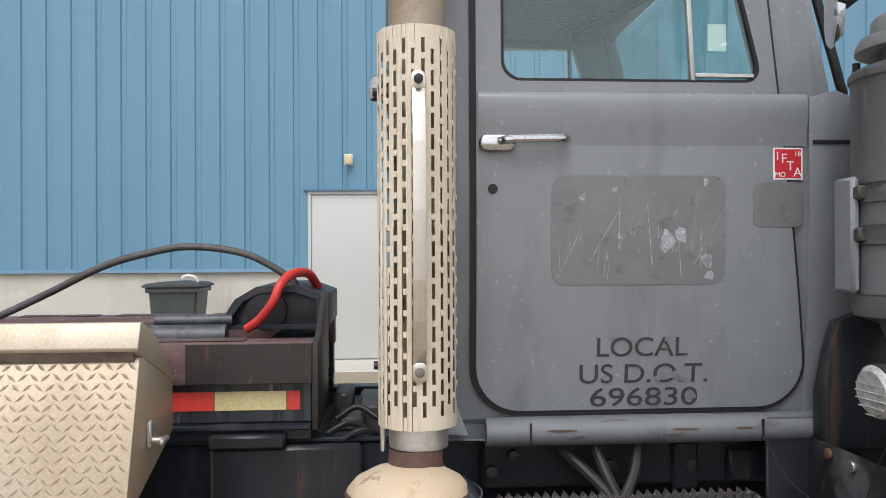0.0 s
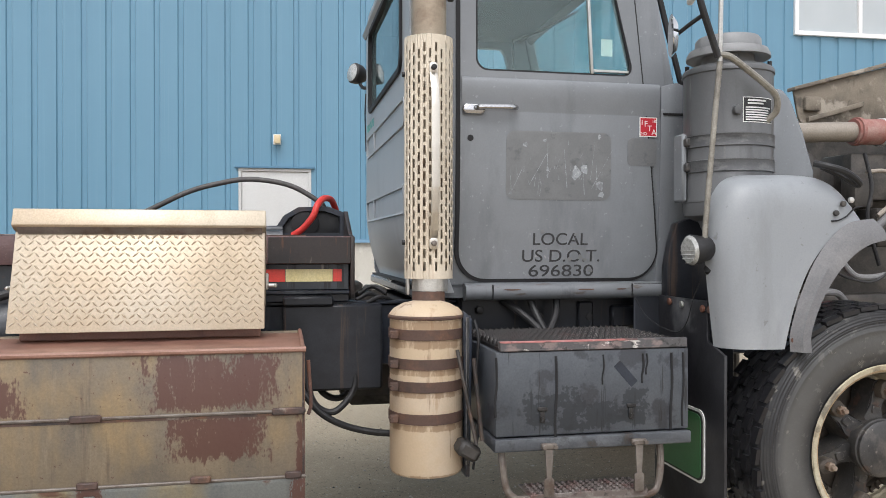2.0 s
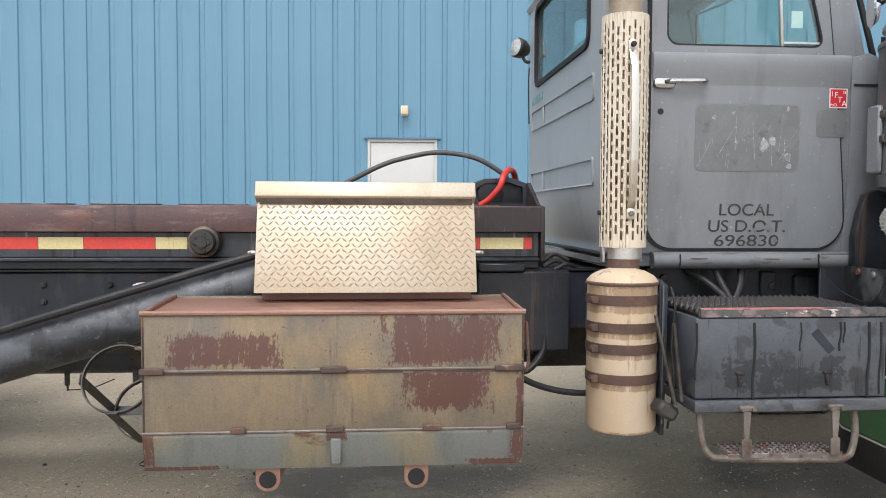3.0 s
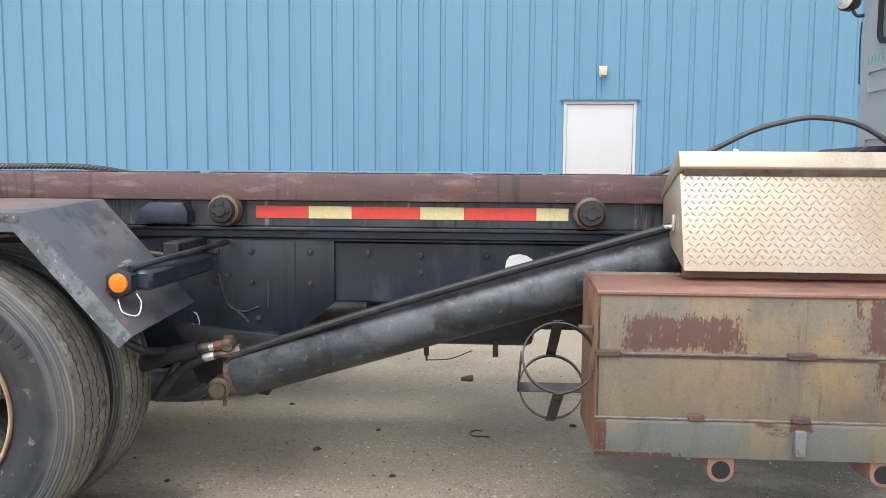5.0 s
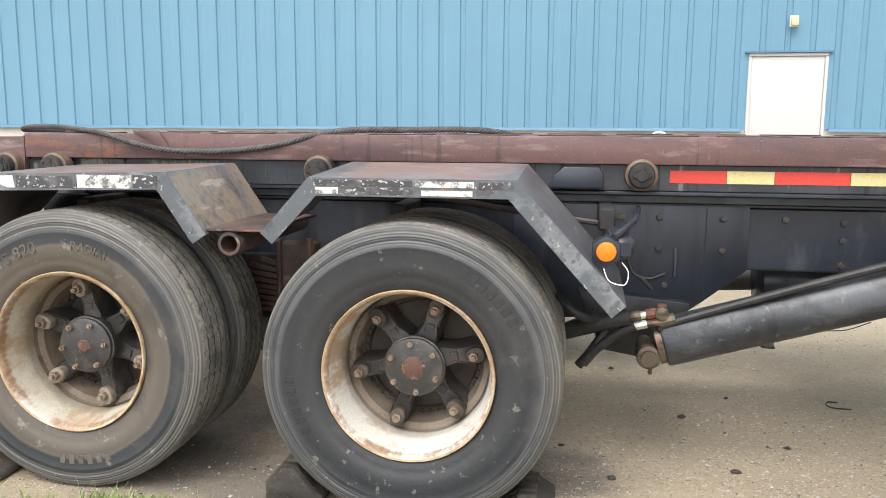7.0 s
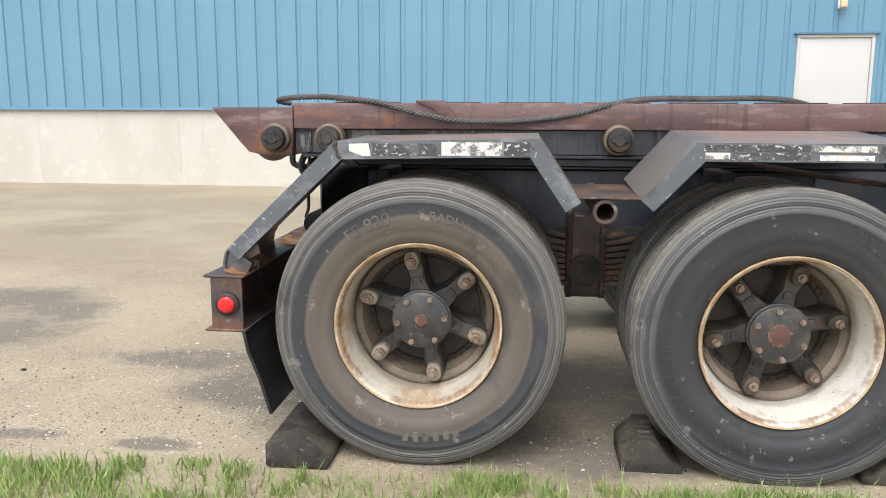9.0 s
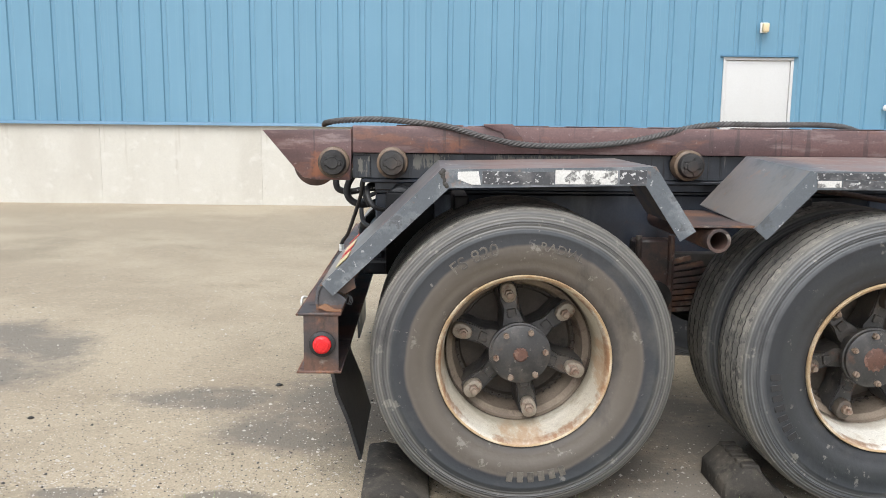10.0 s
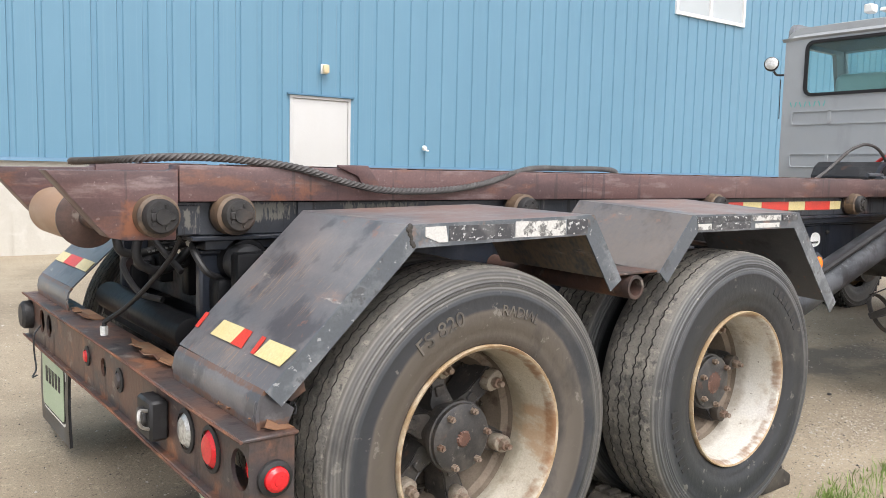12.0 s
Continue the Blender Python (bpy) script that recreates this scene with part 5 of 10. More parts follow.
def raised_bars(radius, start, count, wheel):
    """Plain raised bars for a mark that is not lettered."""
    bar = mesh_of("raised_mark", box(bmesh.new(), (-0.018, 0.018), (-0.0015, 0.0015), (-0.011, 0.011), 0.001), RUBBER_MARK if wheel is wheel_a else SIDEWALL_BLACK)
    for k in range(count):
        a = radians(start - k * 5.2)
        piece("raised_mark", bar, wheel, Matrix.Rotation(-a, 4, "Y") @ Matrix.Translation((radius + 0.018, WALL_Y[0 if wheel is wheel_a else 1] - 0.0005, 0)))


raised_bars(0.392, 290, 6, wheel_a)
raised_bars(0.40, 62, 7, wheel_b)
raised_bars(0.40, 215, 7, wheel_b)


def lug_tread_tyre():
    """Deep zigzag blocks of the front tyre."""
    bm = bmesh.new()
    for k in range(44):
        for j, w in enumerate((-0.018, 0.045, 0.092, 0.14, 0.203)):
            a = 2 * math.pi * (k + 0.5 * (j % 2)) / 44
            t = bmesh.new()
            bmesh.ops.create_cube(t, size=1)
            for v in t.verts:
                v.co = Vector((TYRE_R + 0.002 + v.co.x * 0.016, w + v.co.y * 0.034 + v.co.z * 0.014, v.co.z * 0.060))
            bmesh.ops.transform(t, matrix=Matrix.Rotation(-a, 4, "Y"), verts=t.verts)
            merge(bm, t)
    return bm


FRONT_X, FRONT_Y = 6.90, -0.04
FRONT_TYRE = mesh_of("tyre", tyre_bm(-0.05, 0.235, 120, 0.006), (FRONT_SIDEWALL, WET_RUBBER, WET_RUBBER))
FRONT_BLOCKS = mesh_of("lug_tread", lug_tread_tyre(), WET_RUBBER)
FRONT_RIM = mesh_of("rim", rim_bm(-0.045, 0.2), (RIM_CREAM, RIM_RUST))
FRONT_RING = mesh_of("rim_ring", lathe(bmesh.new(), [(0.302, -0.046), (0.318, -0.0485), (0.321, -0.042), (0.302, -0.03)], (0, 0, 0), "y", 64), RIM_CREAM)


def front_wheel(far):
    wheel = tp("front_wheel", hub_bm(-0.03, 6, 0.3), HUB_IRON)
    wheel.matrix_basis = Matrix.Translation((FRONT_X, FRONT_Y, HUB_Z)) if not far else Matrix.Translation((FRONT_X, 2 * MID - FRONT_Y, HUB_Z)) @ Matrix.Rotation(math.pi, 4, "Z")
    piece("tyre", FRONT_TYRE, wheel, Matrix())
    tagged(piece("lug_tread", FRONT_BLOCKS, wheel, Matrix()), kind="stuff")
    piece("rim", FRONT_RIM, wheel, Matrix())
    piece("rim_ring", FRONT_RING, wheel, Matrix())
    piece("brake_drum", DRUM, wheel, Matrix.Translation((0, -0.03, 0)))
    for k in range(6):
        a = 0.3 + 2 * math.pi * k / 6
        piece("spoke", SPOKES[0], wheel, Matrix.Rotation(-a, 4, "Y") @ Matrix.Translation((0, -0.03, 0)))
        piece("rim_clamp", CLAMPS[1], wheel, Matrix.Rotation(-a, 4, "Y") @ Matrix.Translation((0.214, -0.03, 0)))
        piece("lug_nut", NUT_MESH, wheel, Matrix.Rotation(-a, 4, "Y") @ Matrix.Translation((0.214, -0.03, 0)))


front_wheel(False)
front_wheel(True)

# -- chassis --
def chassis_rail():
    bm = bmesh.new()
    box(bm, (-0.55, 7.7), (0.675, 0.72), (0.79, 1.045), 0.008)
    box(bm, (-0.55, 7.7), (0.66, 0.74), (1.045, 1.058), 0.003)
    return bm


both(chassis_rail, "chassis_rail", BLACK)


def frame_plate():
    """Bolted side plate with its sloping foot."""
    bm = bmesh.new()
    prism(bm, [(1.58, 0.55), (2.28, 0.60), (2.36, 0.66), (2.52, 0.79), (2.52, 1.05), (1.58, 1.05)], 0.655, 0.673, 0.002)
    return bm


plate = both(frame_plate, "frame_plate", BLACK)
BOLT = mesh_of("bolt", cyl(cyl(bmesh.new(), (0, 0, 0), (0, -0.012, 0), 0.014, 6, bev=0.002), (0, -0.010, 0), (0, -0.018, 0), 0.008, 8), DIRTY_BLACK)
for bx, bz in ((1.78, 1.0), (2.02, 1.0), (2.17, 1.0), (2.42, 1.0), (2.02, 0.87), (2.17, 0.87), (2.42, 0.87), (2.07, 0.9), (1.75, 0.86), (2.2, 0.72), (2.66, 1.0), (2.88, 0.99), (2.88, 0.92), (2.88, 0.82), (3.15, 0.99), (3.42, 1.0)):
    b = piece("bolt", BOLT, truck, Matrix.Translation((bx, 0.655 if bx < 2.5 else 0.675, bz)))
    b.matrix_parent_inverse = TRUCK_INVERSE

# repair weld, seam, paint daub and loose wire on the near plate
bm = tube(bmesh.new(), [(2.030, 0.654, 0.905), (2.036, 0.654, 0.870), (2.050, 0.654, 0.815), (2.079, 0.654, 0.763), (2.137, 0.654, 0.745), (2.202, 0.654, 0.768)], 0.006, 6, 5)
tp("weld_bead", bm, DIRTY_BLACK, label="rough repair weld across the plate")
bm = tube(bmesh.new(), [(2.10, 0.654, 0.752), (2.13, 0.653, 0.725), (2.15, 0.654, 0.70)], 0.008, 6, 4)
tp("weld_bead", bm, DIRTY_BLACK)
tp("plate_seam", box(bmesh.new(), (2.353, 2.357), (0.6525, 0.655), (0.665, 1.04)), DARK_GAP)
tp("stiffener_bar", box(bmesh.new(), (2.232, 2.248), (0.648, 0.655), (0.755, 0.875), 0.003), BLACK)
random.seed(29)
for k in range(7):
    x, z, r = 2.032 + random.uniform(-0.022, 0.022), 0.644 + random.uniform(-0.014, 0.014), random.uniform(0.003, 0.007)
    bm = bmesh.new()
    bm.faces.new([bm.verts.new((x + r * random.uniform(0.5, 1.2) * math.cos(2 * math.pi * q / 7), 0.6538, z + r * random.uniform(0.5, 1.2) * math.sin(2 * math.pi * q / 7))) for q in range(7)])
    tp("paint_daub", bm, WHITE_PAINT, label="white paint daub")
bm = tube(bmesh.new(), [(1.93, 0.62, 0.745), (1.945, 0.62, 0.735), (1.955, 0.62, 0.70), (1.945, 0.62, 0.685), (1.925, 0.62, 0.695)], 0.0025, 6)
tp("wire_hook", bm, WHITE_PAINT, label="thin white wire hook")
bm = cyl(bmesh.new(), (2.884, 0.90, 0.60), (2.884, 0.90, 0.520), 0.012, 8)
cyl(bm, (2.884, 0.90, 0.53), (2.886, 0.90, 0.495), 0.005, 6)
tp("drain_cock", bm, OILY)
bm = tube(bmesh.new(), [(2.888, 0.90, 0.498), (2.94, 0.90, 0.500), (3.0, 0.90, 0.508), (3.09, 0.90, 0.545)], 0.0025, 6)
tp("drain_cable", bm, HOSE)
tp("tank_bracket", box(bmesh.new(), (3.18, 3.205), (0.86, 0.94), (0.525, 0.60), 0.003), OILY)

for x in (-0.4, 0.63, 1.75, 2.9, 4.4, 5.6):
    tp("cross_member", box(bmesh.new(), (x - 0.05, x + 0.05), (0.72, 1.52), (0.82, 1.02), 0.006), DIRTY_BLACK)
bm = bmesh.new()
for x in (0.0, 1.281):
    cyl(bm, (x, 0.2, HUB_Z), (x, 2.04, HUB_Z), 0.075, 20)
    lathe(bm, [(0.0, -0.19), (0.10, -0.17), (0.19, -0.06), (0.20, 0.05), (0.12, 0.18), (0.0, 0.20)], (x, MID, HUB_Z + 0.02), "y", 24)
tp("drive_axle", bm, DIRTY_BLACK)
bm = bmesh.new()
cyl(bm, (FRONT_X, 0.15, 0.5), (FRONT_X, 2.1, 0.5), 0.06, 16)
tp("front_axle", bm, DIRTY_BLACK)
bm = bmesh.new()
cyl(bm, (1.4, MID, 0.62), (5.2, MID, 0.80), 0.055, 16)
tp("drive_shaft", bm, DIRTY_BLACK)


def spring_pack():
    bm = bmesh.new()
    for k in range(9):
        half = 0.60 - 0.055 * k
        pts = [(0.635 - half, 0.60 + 0.028 * k * 0 + 0.024 * k - 0.0), (0.635, 0.56 + 0.024 * k), (0.635 + half, 0.60 + 0.024 * k)]
        sheet(bm, pts, 0.60, 0.69, 0.019)
    box(bm, (0.55, 0.72), (0.585, 0.70), (0.50, 0.86), 0.01)
    for s in (-0.07, 0.07):
        cyl(bm, (0.635 + s, 0.585, 0.5), (0.635 + s, 0.585, 0.88), 0.014, 10)
    return bm


both(spring_pack, "leaf_spring", DARK_RUST)


def bogie_bracket():
    bm = bmesh.new()
    prism(bm, [(0.30, 0.80), (0.45, 0.62), (0.82, 0.62), (0.97, 0.80)], 0.62, 0.72, 0.01)
    cyl(bm, (0.635, 0.55, 0.62), (0.635, 0.75, 0.62), 0.07, 20)
    return bm


both(bogie_bracket, "bogie_bracket", DIRTY_BLACK)

bm = bmesh.new()
cyl(bm, (2.62, 0.95, 0.70), (3.36, 0.95, 0.70), 0.135, 28, bev=0.03)
tp("air_tank", bm, BLACK, label="black air tank under the frame")
bm = bmesh.new()
box(bm, (2.95, 3.6), (0.8, 1.4), (0.66, 0.82), 0.03)
tp("transfer_case", bm, DIRTY_BLACK)
bm = bmesh.new()
box(bm, (4.95, 6.9), (0.85, 1.4), (0.58, 1.05), 0.05)
tp("gearbox", bm, DIRTY_BLACK)

# -- hoist rails --
def hoist_rail():
    bm = bmesh.new()
    # rusty upper angle
    prism(bm, [(-1.01, 1.305), (-0.98, 1.27), (-0.88, 1.15), (-0.845, 1.112), (-0.80, 1.103), (-0.652, 1.10), (-0.6435, 1.215), (-0.6425, 1.314), (-0.655, 1.308)], 0.60, 0.70, 0.004)
    box(bm, (-0.640, 4.97), (0.60, 0.70), (1.215, 1.326), 0.004, 2)
    return bm


both(hoist_rail, "hoist_rail", RAIL_STAINED, None, "maroon rusty steel hoist rail")


def rail_web():
    bm = bmesh.new()
    box(bm, (-0.64, 4.965), (0.632, 0.69), (1.108, 1.214), 0.003)
    return bm


def rail_flange():
    return box(bmesh.new(), (-0.60, 4.965), (0.605, 0.70), (1.092, 1.107), 0.003)


def sub_rail():
    return box(bmesh.new(), (-0.55, 4.965), (0.632, 0.73), (1.060, 1.091), 0.003)


both(rail_flange, "rail_flange", BLACK)
both(sub_rail, "sub_rail", BLACK)


both(rail_web, "rail_web", WEB_STAINED)
WEAR = mesh_of("wear_bar", box(bmesh.new(), (-0.14, 0.14), (-0.03, 0.03), (0.0, 0.005), 0.002), DARK_RUST)
for side in (0.65, 2 * MID - 0.65):
    for k in range(15):
        w = piece("wear_bar", WEAR, truck, Matrix.Translation((-0.32 + 0.355 * k, side, 1.3262)))
        w.matrix_parent_inverse = TRUCK_INVERSE


def rail_roller():
    """Flanged pin boss on the rail's side."""
    bm = bmesh.new()
    lathe(bm, [(0.0, -0.115), (0.022, -0.115), (0.024, -0.106), (0.046, -0.104), (0.05, -0.098), (0.052, -0.074), (0.058, -0.070), (0.060, -0.03), (0.064, 0.0), (0.0, 0.0)], (0, 0, 0), "y", 28)
    box(bm, (-0.035, 0.035), (-0.112, -0.102), (-0.012, 0.012), 0.003)
    for k in range(5):
        a = k * 2 * math.pi / 5
        cyl(bm, (0.034 * math.cos(a), -0.100, 0.034 * math.sin(a)), (0.034 * math.cos(a), -0.110, 0.034 * math.sin(a)), 0.006, 6)
    return bm


ROLLER = mesh_of("rail_roller", rail_roller(), DIRTY_BLACK)
COLLAR = mesh_of("roller_collar", lathe(bmesh.new(), [(0.0525, -0.077), (0.0635, -0.072), (0.066, -0.02), (0.058, -0.01)], (0, 0, 0), "y", 28), COLLAR_BROWN)
for rx in (-0.715, -0.475, 0.755, 2.085, 3.559):
    for far in (False, True):
        m = Matrix.Translation((rx, 0.632, 1.175)) if not far else Matrix.Translation((rx, 2 * MID - 0.632, 1.175)) @ Matrix.Rotation(math.pi, 4, "Z")
        r = piece("rail_roller", ROLLER, truck, m)
        r.matrix_parent_inverse = TRUCK_INVERSE
        piece("roller_collar", COLLAR, r, Matrix())


def tape_run(name, spans, y, z0, z1, parent=None):
    for x0, x1, material, word in spans:
        bm = bmesh.new()
        box(bm, (x0, x1), (y - 0.0025, y), (z0, z1))
        tp("reflective_tape", bm, material, parent, word)


R, Y = (RED_TAPE, "red reflective tape"), (YELLOW_TAPE, "faded yellow reflective tape")
tape_run("tape", [(2.20, 2.418, *R), (2.42, 2.598, *Y), (2.60, 2.878, *R), (2.88, 3.058, *Y), (3.06, 3.348, *R), (3.35, 3.478, *Y), (4.60, 4.708, *R), (4.71, 4.898, *Y), (4.90, 4.935, *R)], 0.6315, 1.142, 1.192)

# rail tail: cross roller between the two rail ends
bm = bmesh.new()
cyl(bm, (-0.83, 0.903, 1.152), (-0.83, 1.37, 1.152), 0.084, 40, bev=0.004)
roller = tp("tail_roller", bm, TAIL_TAN, label="tan rusty tail roller between the rail ends")
bm = lathe(bmesh.new(), [(0.0, 0.0), (0.090, 0.0), (0.096, 0.004), (0.096, 0.013), (0.090, 0.016), (0.0, 0.016)], (-0.83, 0.886, 1.152), "y", 40)
tp("roller_flange", bm, DARK_RUST, roller)
tp("roller_pin", cyl(bmesh.new(), (-0.83, 0.69, 1.152), (-0.83, 0.886, 1.152), 0.03, 20), DARK_RUST, roller)
tp("roller_pin", cyl(bmesh.new(), (-0.83, 1.37, 1.152), (-0.83, 2 * MID - 0.69, 1.152), 0.03, 20), DARK_RUST, roller)
for xs, top in (((-0.62, -0.50), 1.30), ((1.6, 1.72), 1.25), ((4.80, 4.95), 1.30)):
    tp("hoist_cross_beam", box(bmesh.new(), xs, (0.70, 2 * MID - 0.70), (1.12, top), 0.01), BLACK)

# doubler plates on the web beside the tail pins
for x0, x1, z0, z1 in ((-0.640, -0.568, 1.112, 1.204), (-0.232, -0.166, 1.112, 1.212)):
    tp("doubler_plate", box(bmesh.new(), (x0, x1), (0.6235, 0.6315), (z0, z1), 0.002), WEB_STAINED)

# small dark stop block on the rail web
bm = bmesh.new()
prism(bm, [(1.72, 1.12), (1.94, 1.12), (1.94, 1.17), (1.92, 1.205), (1.78, 1.205), (1.74, 1.17)], 0.55, 0.632, 0.006)
tp("stop_block", bm, BLACK)
# upright bracket in the rope's path
bm = bmesh.new()
prism(bm, [(-0.10, 1.338), (-0.10, 1.33), (-0.02, 1.30), (0.0, 1.262), (0.075, 1.262), (0.02, 1.338)], 0.584, 0.598, 0.003)
tp("rope_guide", bm, RUST_RAIL)

# -- rear fenders --
FA = [(-0.688, 0.800), (-0.29, 1.185), (0.42, 1.20), (0.565, 0.985)]
FB = [(0.765, 0.995), (0.94, 1.19), (1.645, 1.19), (2.005, 0.79)]


def fender_bm(line, inner=0.44, lift=0.03):
    return lambda: sheet(bmesh.new(), line, -0.10, inner, 0.006, lift)


def lip_bm(line, drop=0.062):
    """The turned-down outer edge of a fender."""
    def make():
        p = [Vector((a, 0, b)) for a, b in line]
        inner = []
        for i, c in enumerate(p):
            d0 = (c - p[i - 1]).normalized() if i else (p[1] - c).normalized()
            d1 = (p[i + 1] - c).normalized() if i < len(p) - 1 else d0
            n = Vector((-(d0 + d1).z, 0, (d0 + d1).x)).normalized()
            inner.append(c - n * (drop if i else drop * 0.9) / max(0.5, n.dot(Vector((-d0.z, 0, d0.x)))))
        t = bmesh.new()
        for i in range(len(p) - 1):
            quad = [p[i], p[i + 1], inner[i + 1], inner[i]]
            a = [t.verts.new((q.x, -0.106, q.z)) for q in quad]
            b = [t.verts.new((q.x, -0.1005, q.z)) for q in quad]
            t.faces.new(a)
            t.faces.new(b[::-1])
            for k in range(4):
                t.faces.new((a[k], a[(k + 1) % 4], b[(k + 1) % 4], b[k]))
        bmesh.ops.recalc_face_normals(t, faces=t.faces)
        return t
    return make


both(fender_bm(FA, 0.48, 0.006), "rear_fender", FENDER_STAINED, None, "black steel fender worn to bare rust")
both(fender_bm(FB), "rear_fender", FENDER_STAINED, None, "black steel fender worn to bare rust")
both(lip_bm(FA), "fender_lip", FENDER_LIP)
both(lip_bm(FB), "fender_lip", FENDER_LIP)


def lip_tape(spans):
    for x0, x1, z0, z1, bright in spans:
        bm = bmesh.new()
        box(bm, (x0, x1), (-0.1085, -0.106), (z0, z1))
        tp("reflective_tape", bm, WHITE_TAPE if bright else FLECK_TAPE, None, "peeling silver reflective tape" if bright else "worn reflective tape flaked down to black")


bm = prism(bmesh.new(), [(-0.236, 1.178), (-0.236, 1.153), (-0.214, 1.145), (-0.190, 1.136), (-0.160, 1.136), (-0.168, 1.180)], -0.1085, -0.106)
tp("reflective_tape", bm, WHITE_TAPE, None, "peeling silver reflective tape")
lip_tape([(-0.155, 0.083, 1.138, 1.18, False), (0.086, 0.293, 1.140, 1.186, True), (0.30, 0.39, 1.142, 1.188, False),
          (0.965, 1.045, 1.136, 1.158, True), (0.96, 1.30, 1.162, 1.184, False), (1.05, 1.30, 1.134, 1.158, False), (1.31, 1.505, 1.162, 1.182, True), (1.33, 1.50, 1.134, 1.152, True), (1.52, 1.635, 1.160, 1.182, False)])
# tape across the fenders' rear slopes, its cut ends slanting a little
for ya, yb, slant, material in ((-0.078, 0.066, -0.012, YELLOW_TAPE), (0.067, 0.088, 0.010, RED_TAPE), (0.145, 0.214, 0.016, RED_TAPE), (0.215, 0.355, -0.006, YELLOW_TAPE), (0.452, 0.475, 0.012, RED_TAPE), (2.172, 2.335, 0.0, YELLOW_TAPE), (1.955, 2.170, 0.0, RED_TAPE), (1.775, 1.953, 0.0, YELLOW_TAPE)):
    bm = box(bmesh.new(), (-0.027, 0.027), (ya, yb), (0.0, 0.002))
    for v in bm.verts:
        v.co.y += slant if v.co.x > 0 else 0.0
    o = tp("reflective_tape", bm, material)
    rise = 0.006 * ((ya + yb) / 2 + 0.1) / 0.58 if ya < 1 else 0.006 * (2.34 - (ya + yb) / 2) / 0.58
    at = -0.622 if ya < 1 else -0.610
    o.matrix_basis = Matrix.Translation((at, 0, 0.800 + 0.967 * (at + 0.688) + 0.004 + rise)) @ Matrix.Rotation(radians(-43.7), 4, "Y")
# lumpy weld where the lip turns the corner
random.seed(23)
bm = bmesh.new()
for k in range(9):
    u = k / 8
    r = random.uniform(0.006, 0.010)
    p = (-0.288 + 0.014 * u + random.uniform(-0.004, 0.004), -0.105, 1.180 - 0.05 * u)
    lathe(bm, [(0.0, -r * 0.7), (r * 0.7, -r * 0.45), (r, 0.0)], p, "y", 8)
tp("weld_bead", bm, DIRTY_BLACK)
# bent tab and wire coil under the fender's tip
bm = prism(bmesh.new(), [(-0.645, 0.775), (-0.612, 0.762), (-0.574, 0.783), (-0.582, 0.818)], -0.085, -0.079, 0.001)
tp("fender_tab", bm, DARK_RUST)
bm = bmesh.new()
for k in range(3):
    c = (-0.606 + 0.004 * k, -0.075 + 0.006 * k, 0.742 - 0.003 * k)
    tube(bm, [(c[0] + 0.011 * math.cos(a), c[1] + 0.004 * math.sin(2 * a), c[2] + 0.016 * math.sin(a)) for a in (0, 1.05, 2.1, 3.15, 4.2, 5.25, 6.28)], 0.0016, 5, 4)
tp("wire_coil", bm, HOSE)

# bridge between the fenders with its open pipe
bm = bmesh.new()
box(bm, (0.555, 0.785), (-0.09, 0.44), (0.995, 1.003), 0.002)
tp("fender_bridge", bm, DARK_RUST)
bm = bmesh.new()
lathe(bm, [(0.030, -0.10), (0.041, -0.10), (0.041, 0.62), (0.030, 0.62), (0.030, -0.10)], (0.647, 0, 0.953), "y", 24)
tp("cross_pipe", bm, DARK_RUST, label="open rusty cross pipe between the fenders")
for x in (-0.2, 1.15, 1.95):
    bm = box(bmesh.new(), (x - 0.03, x + 0.03), (0.35, 0.66), (0.98, 1.06), 0.006)
    tp("fender_bracket", bm, DIRTY_BLACK)

# conduit under the fender's top
bm = tube(bmesh.new(), [(1.02, 0.45, 1.112), (1.30, 0.45, 1.080), (1.60, 0.45, 1.035), (1.92, 0.45, 0.995)], 0.012, 8, 4)
tp("brake_line_conduit", bm, DARK_RUST)

# amber marker on its housing
lamp_base = bmesh.new()
cyl(lamp_base, (1.937, -0.05, 0.957), (1.937, 0.02, 0.957), 0.052, 6, bev=0.006)
box(lamp_base, (1.945, 2.03), (0.0, 0.60), (0.925, 0.995), 0.012)
tube(lamp_base, [(1.96, -0.01, 1.0), (2.0, 0.1, 1.015), (2.05, 0.3, 1.03), (2.08, 0.62, 1.04)], 0.012, 8)
amber_base = tp("side_marker", lamp_base, BLACK)
bm = bmesh.new()
lathe(bm, [(0.0, -0.058), (0.024, -0.0575), (0.031, -0.055), (0.033, -0.05)], (1.937, 0, 0.957), "y", 24)
tp("amber_lens", bm, AMBER, amber_base, "round amber marker lens")
bm = bmesh.new()
tube(bm, [(1.93, -0.04, 0.90), (1.95, -0.05, 0.86), (2.0, -0.05, 0.85), (2.01, -0.04, 0.89), (1.99, -0.03, 0.92)], 0.0022, 6)
tp("loose_wire", bm, WHITE_PAINT, amber_base, "white loose wire")

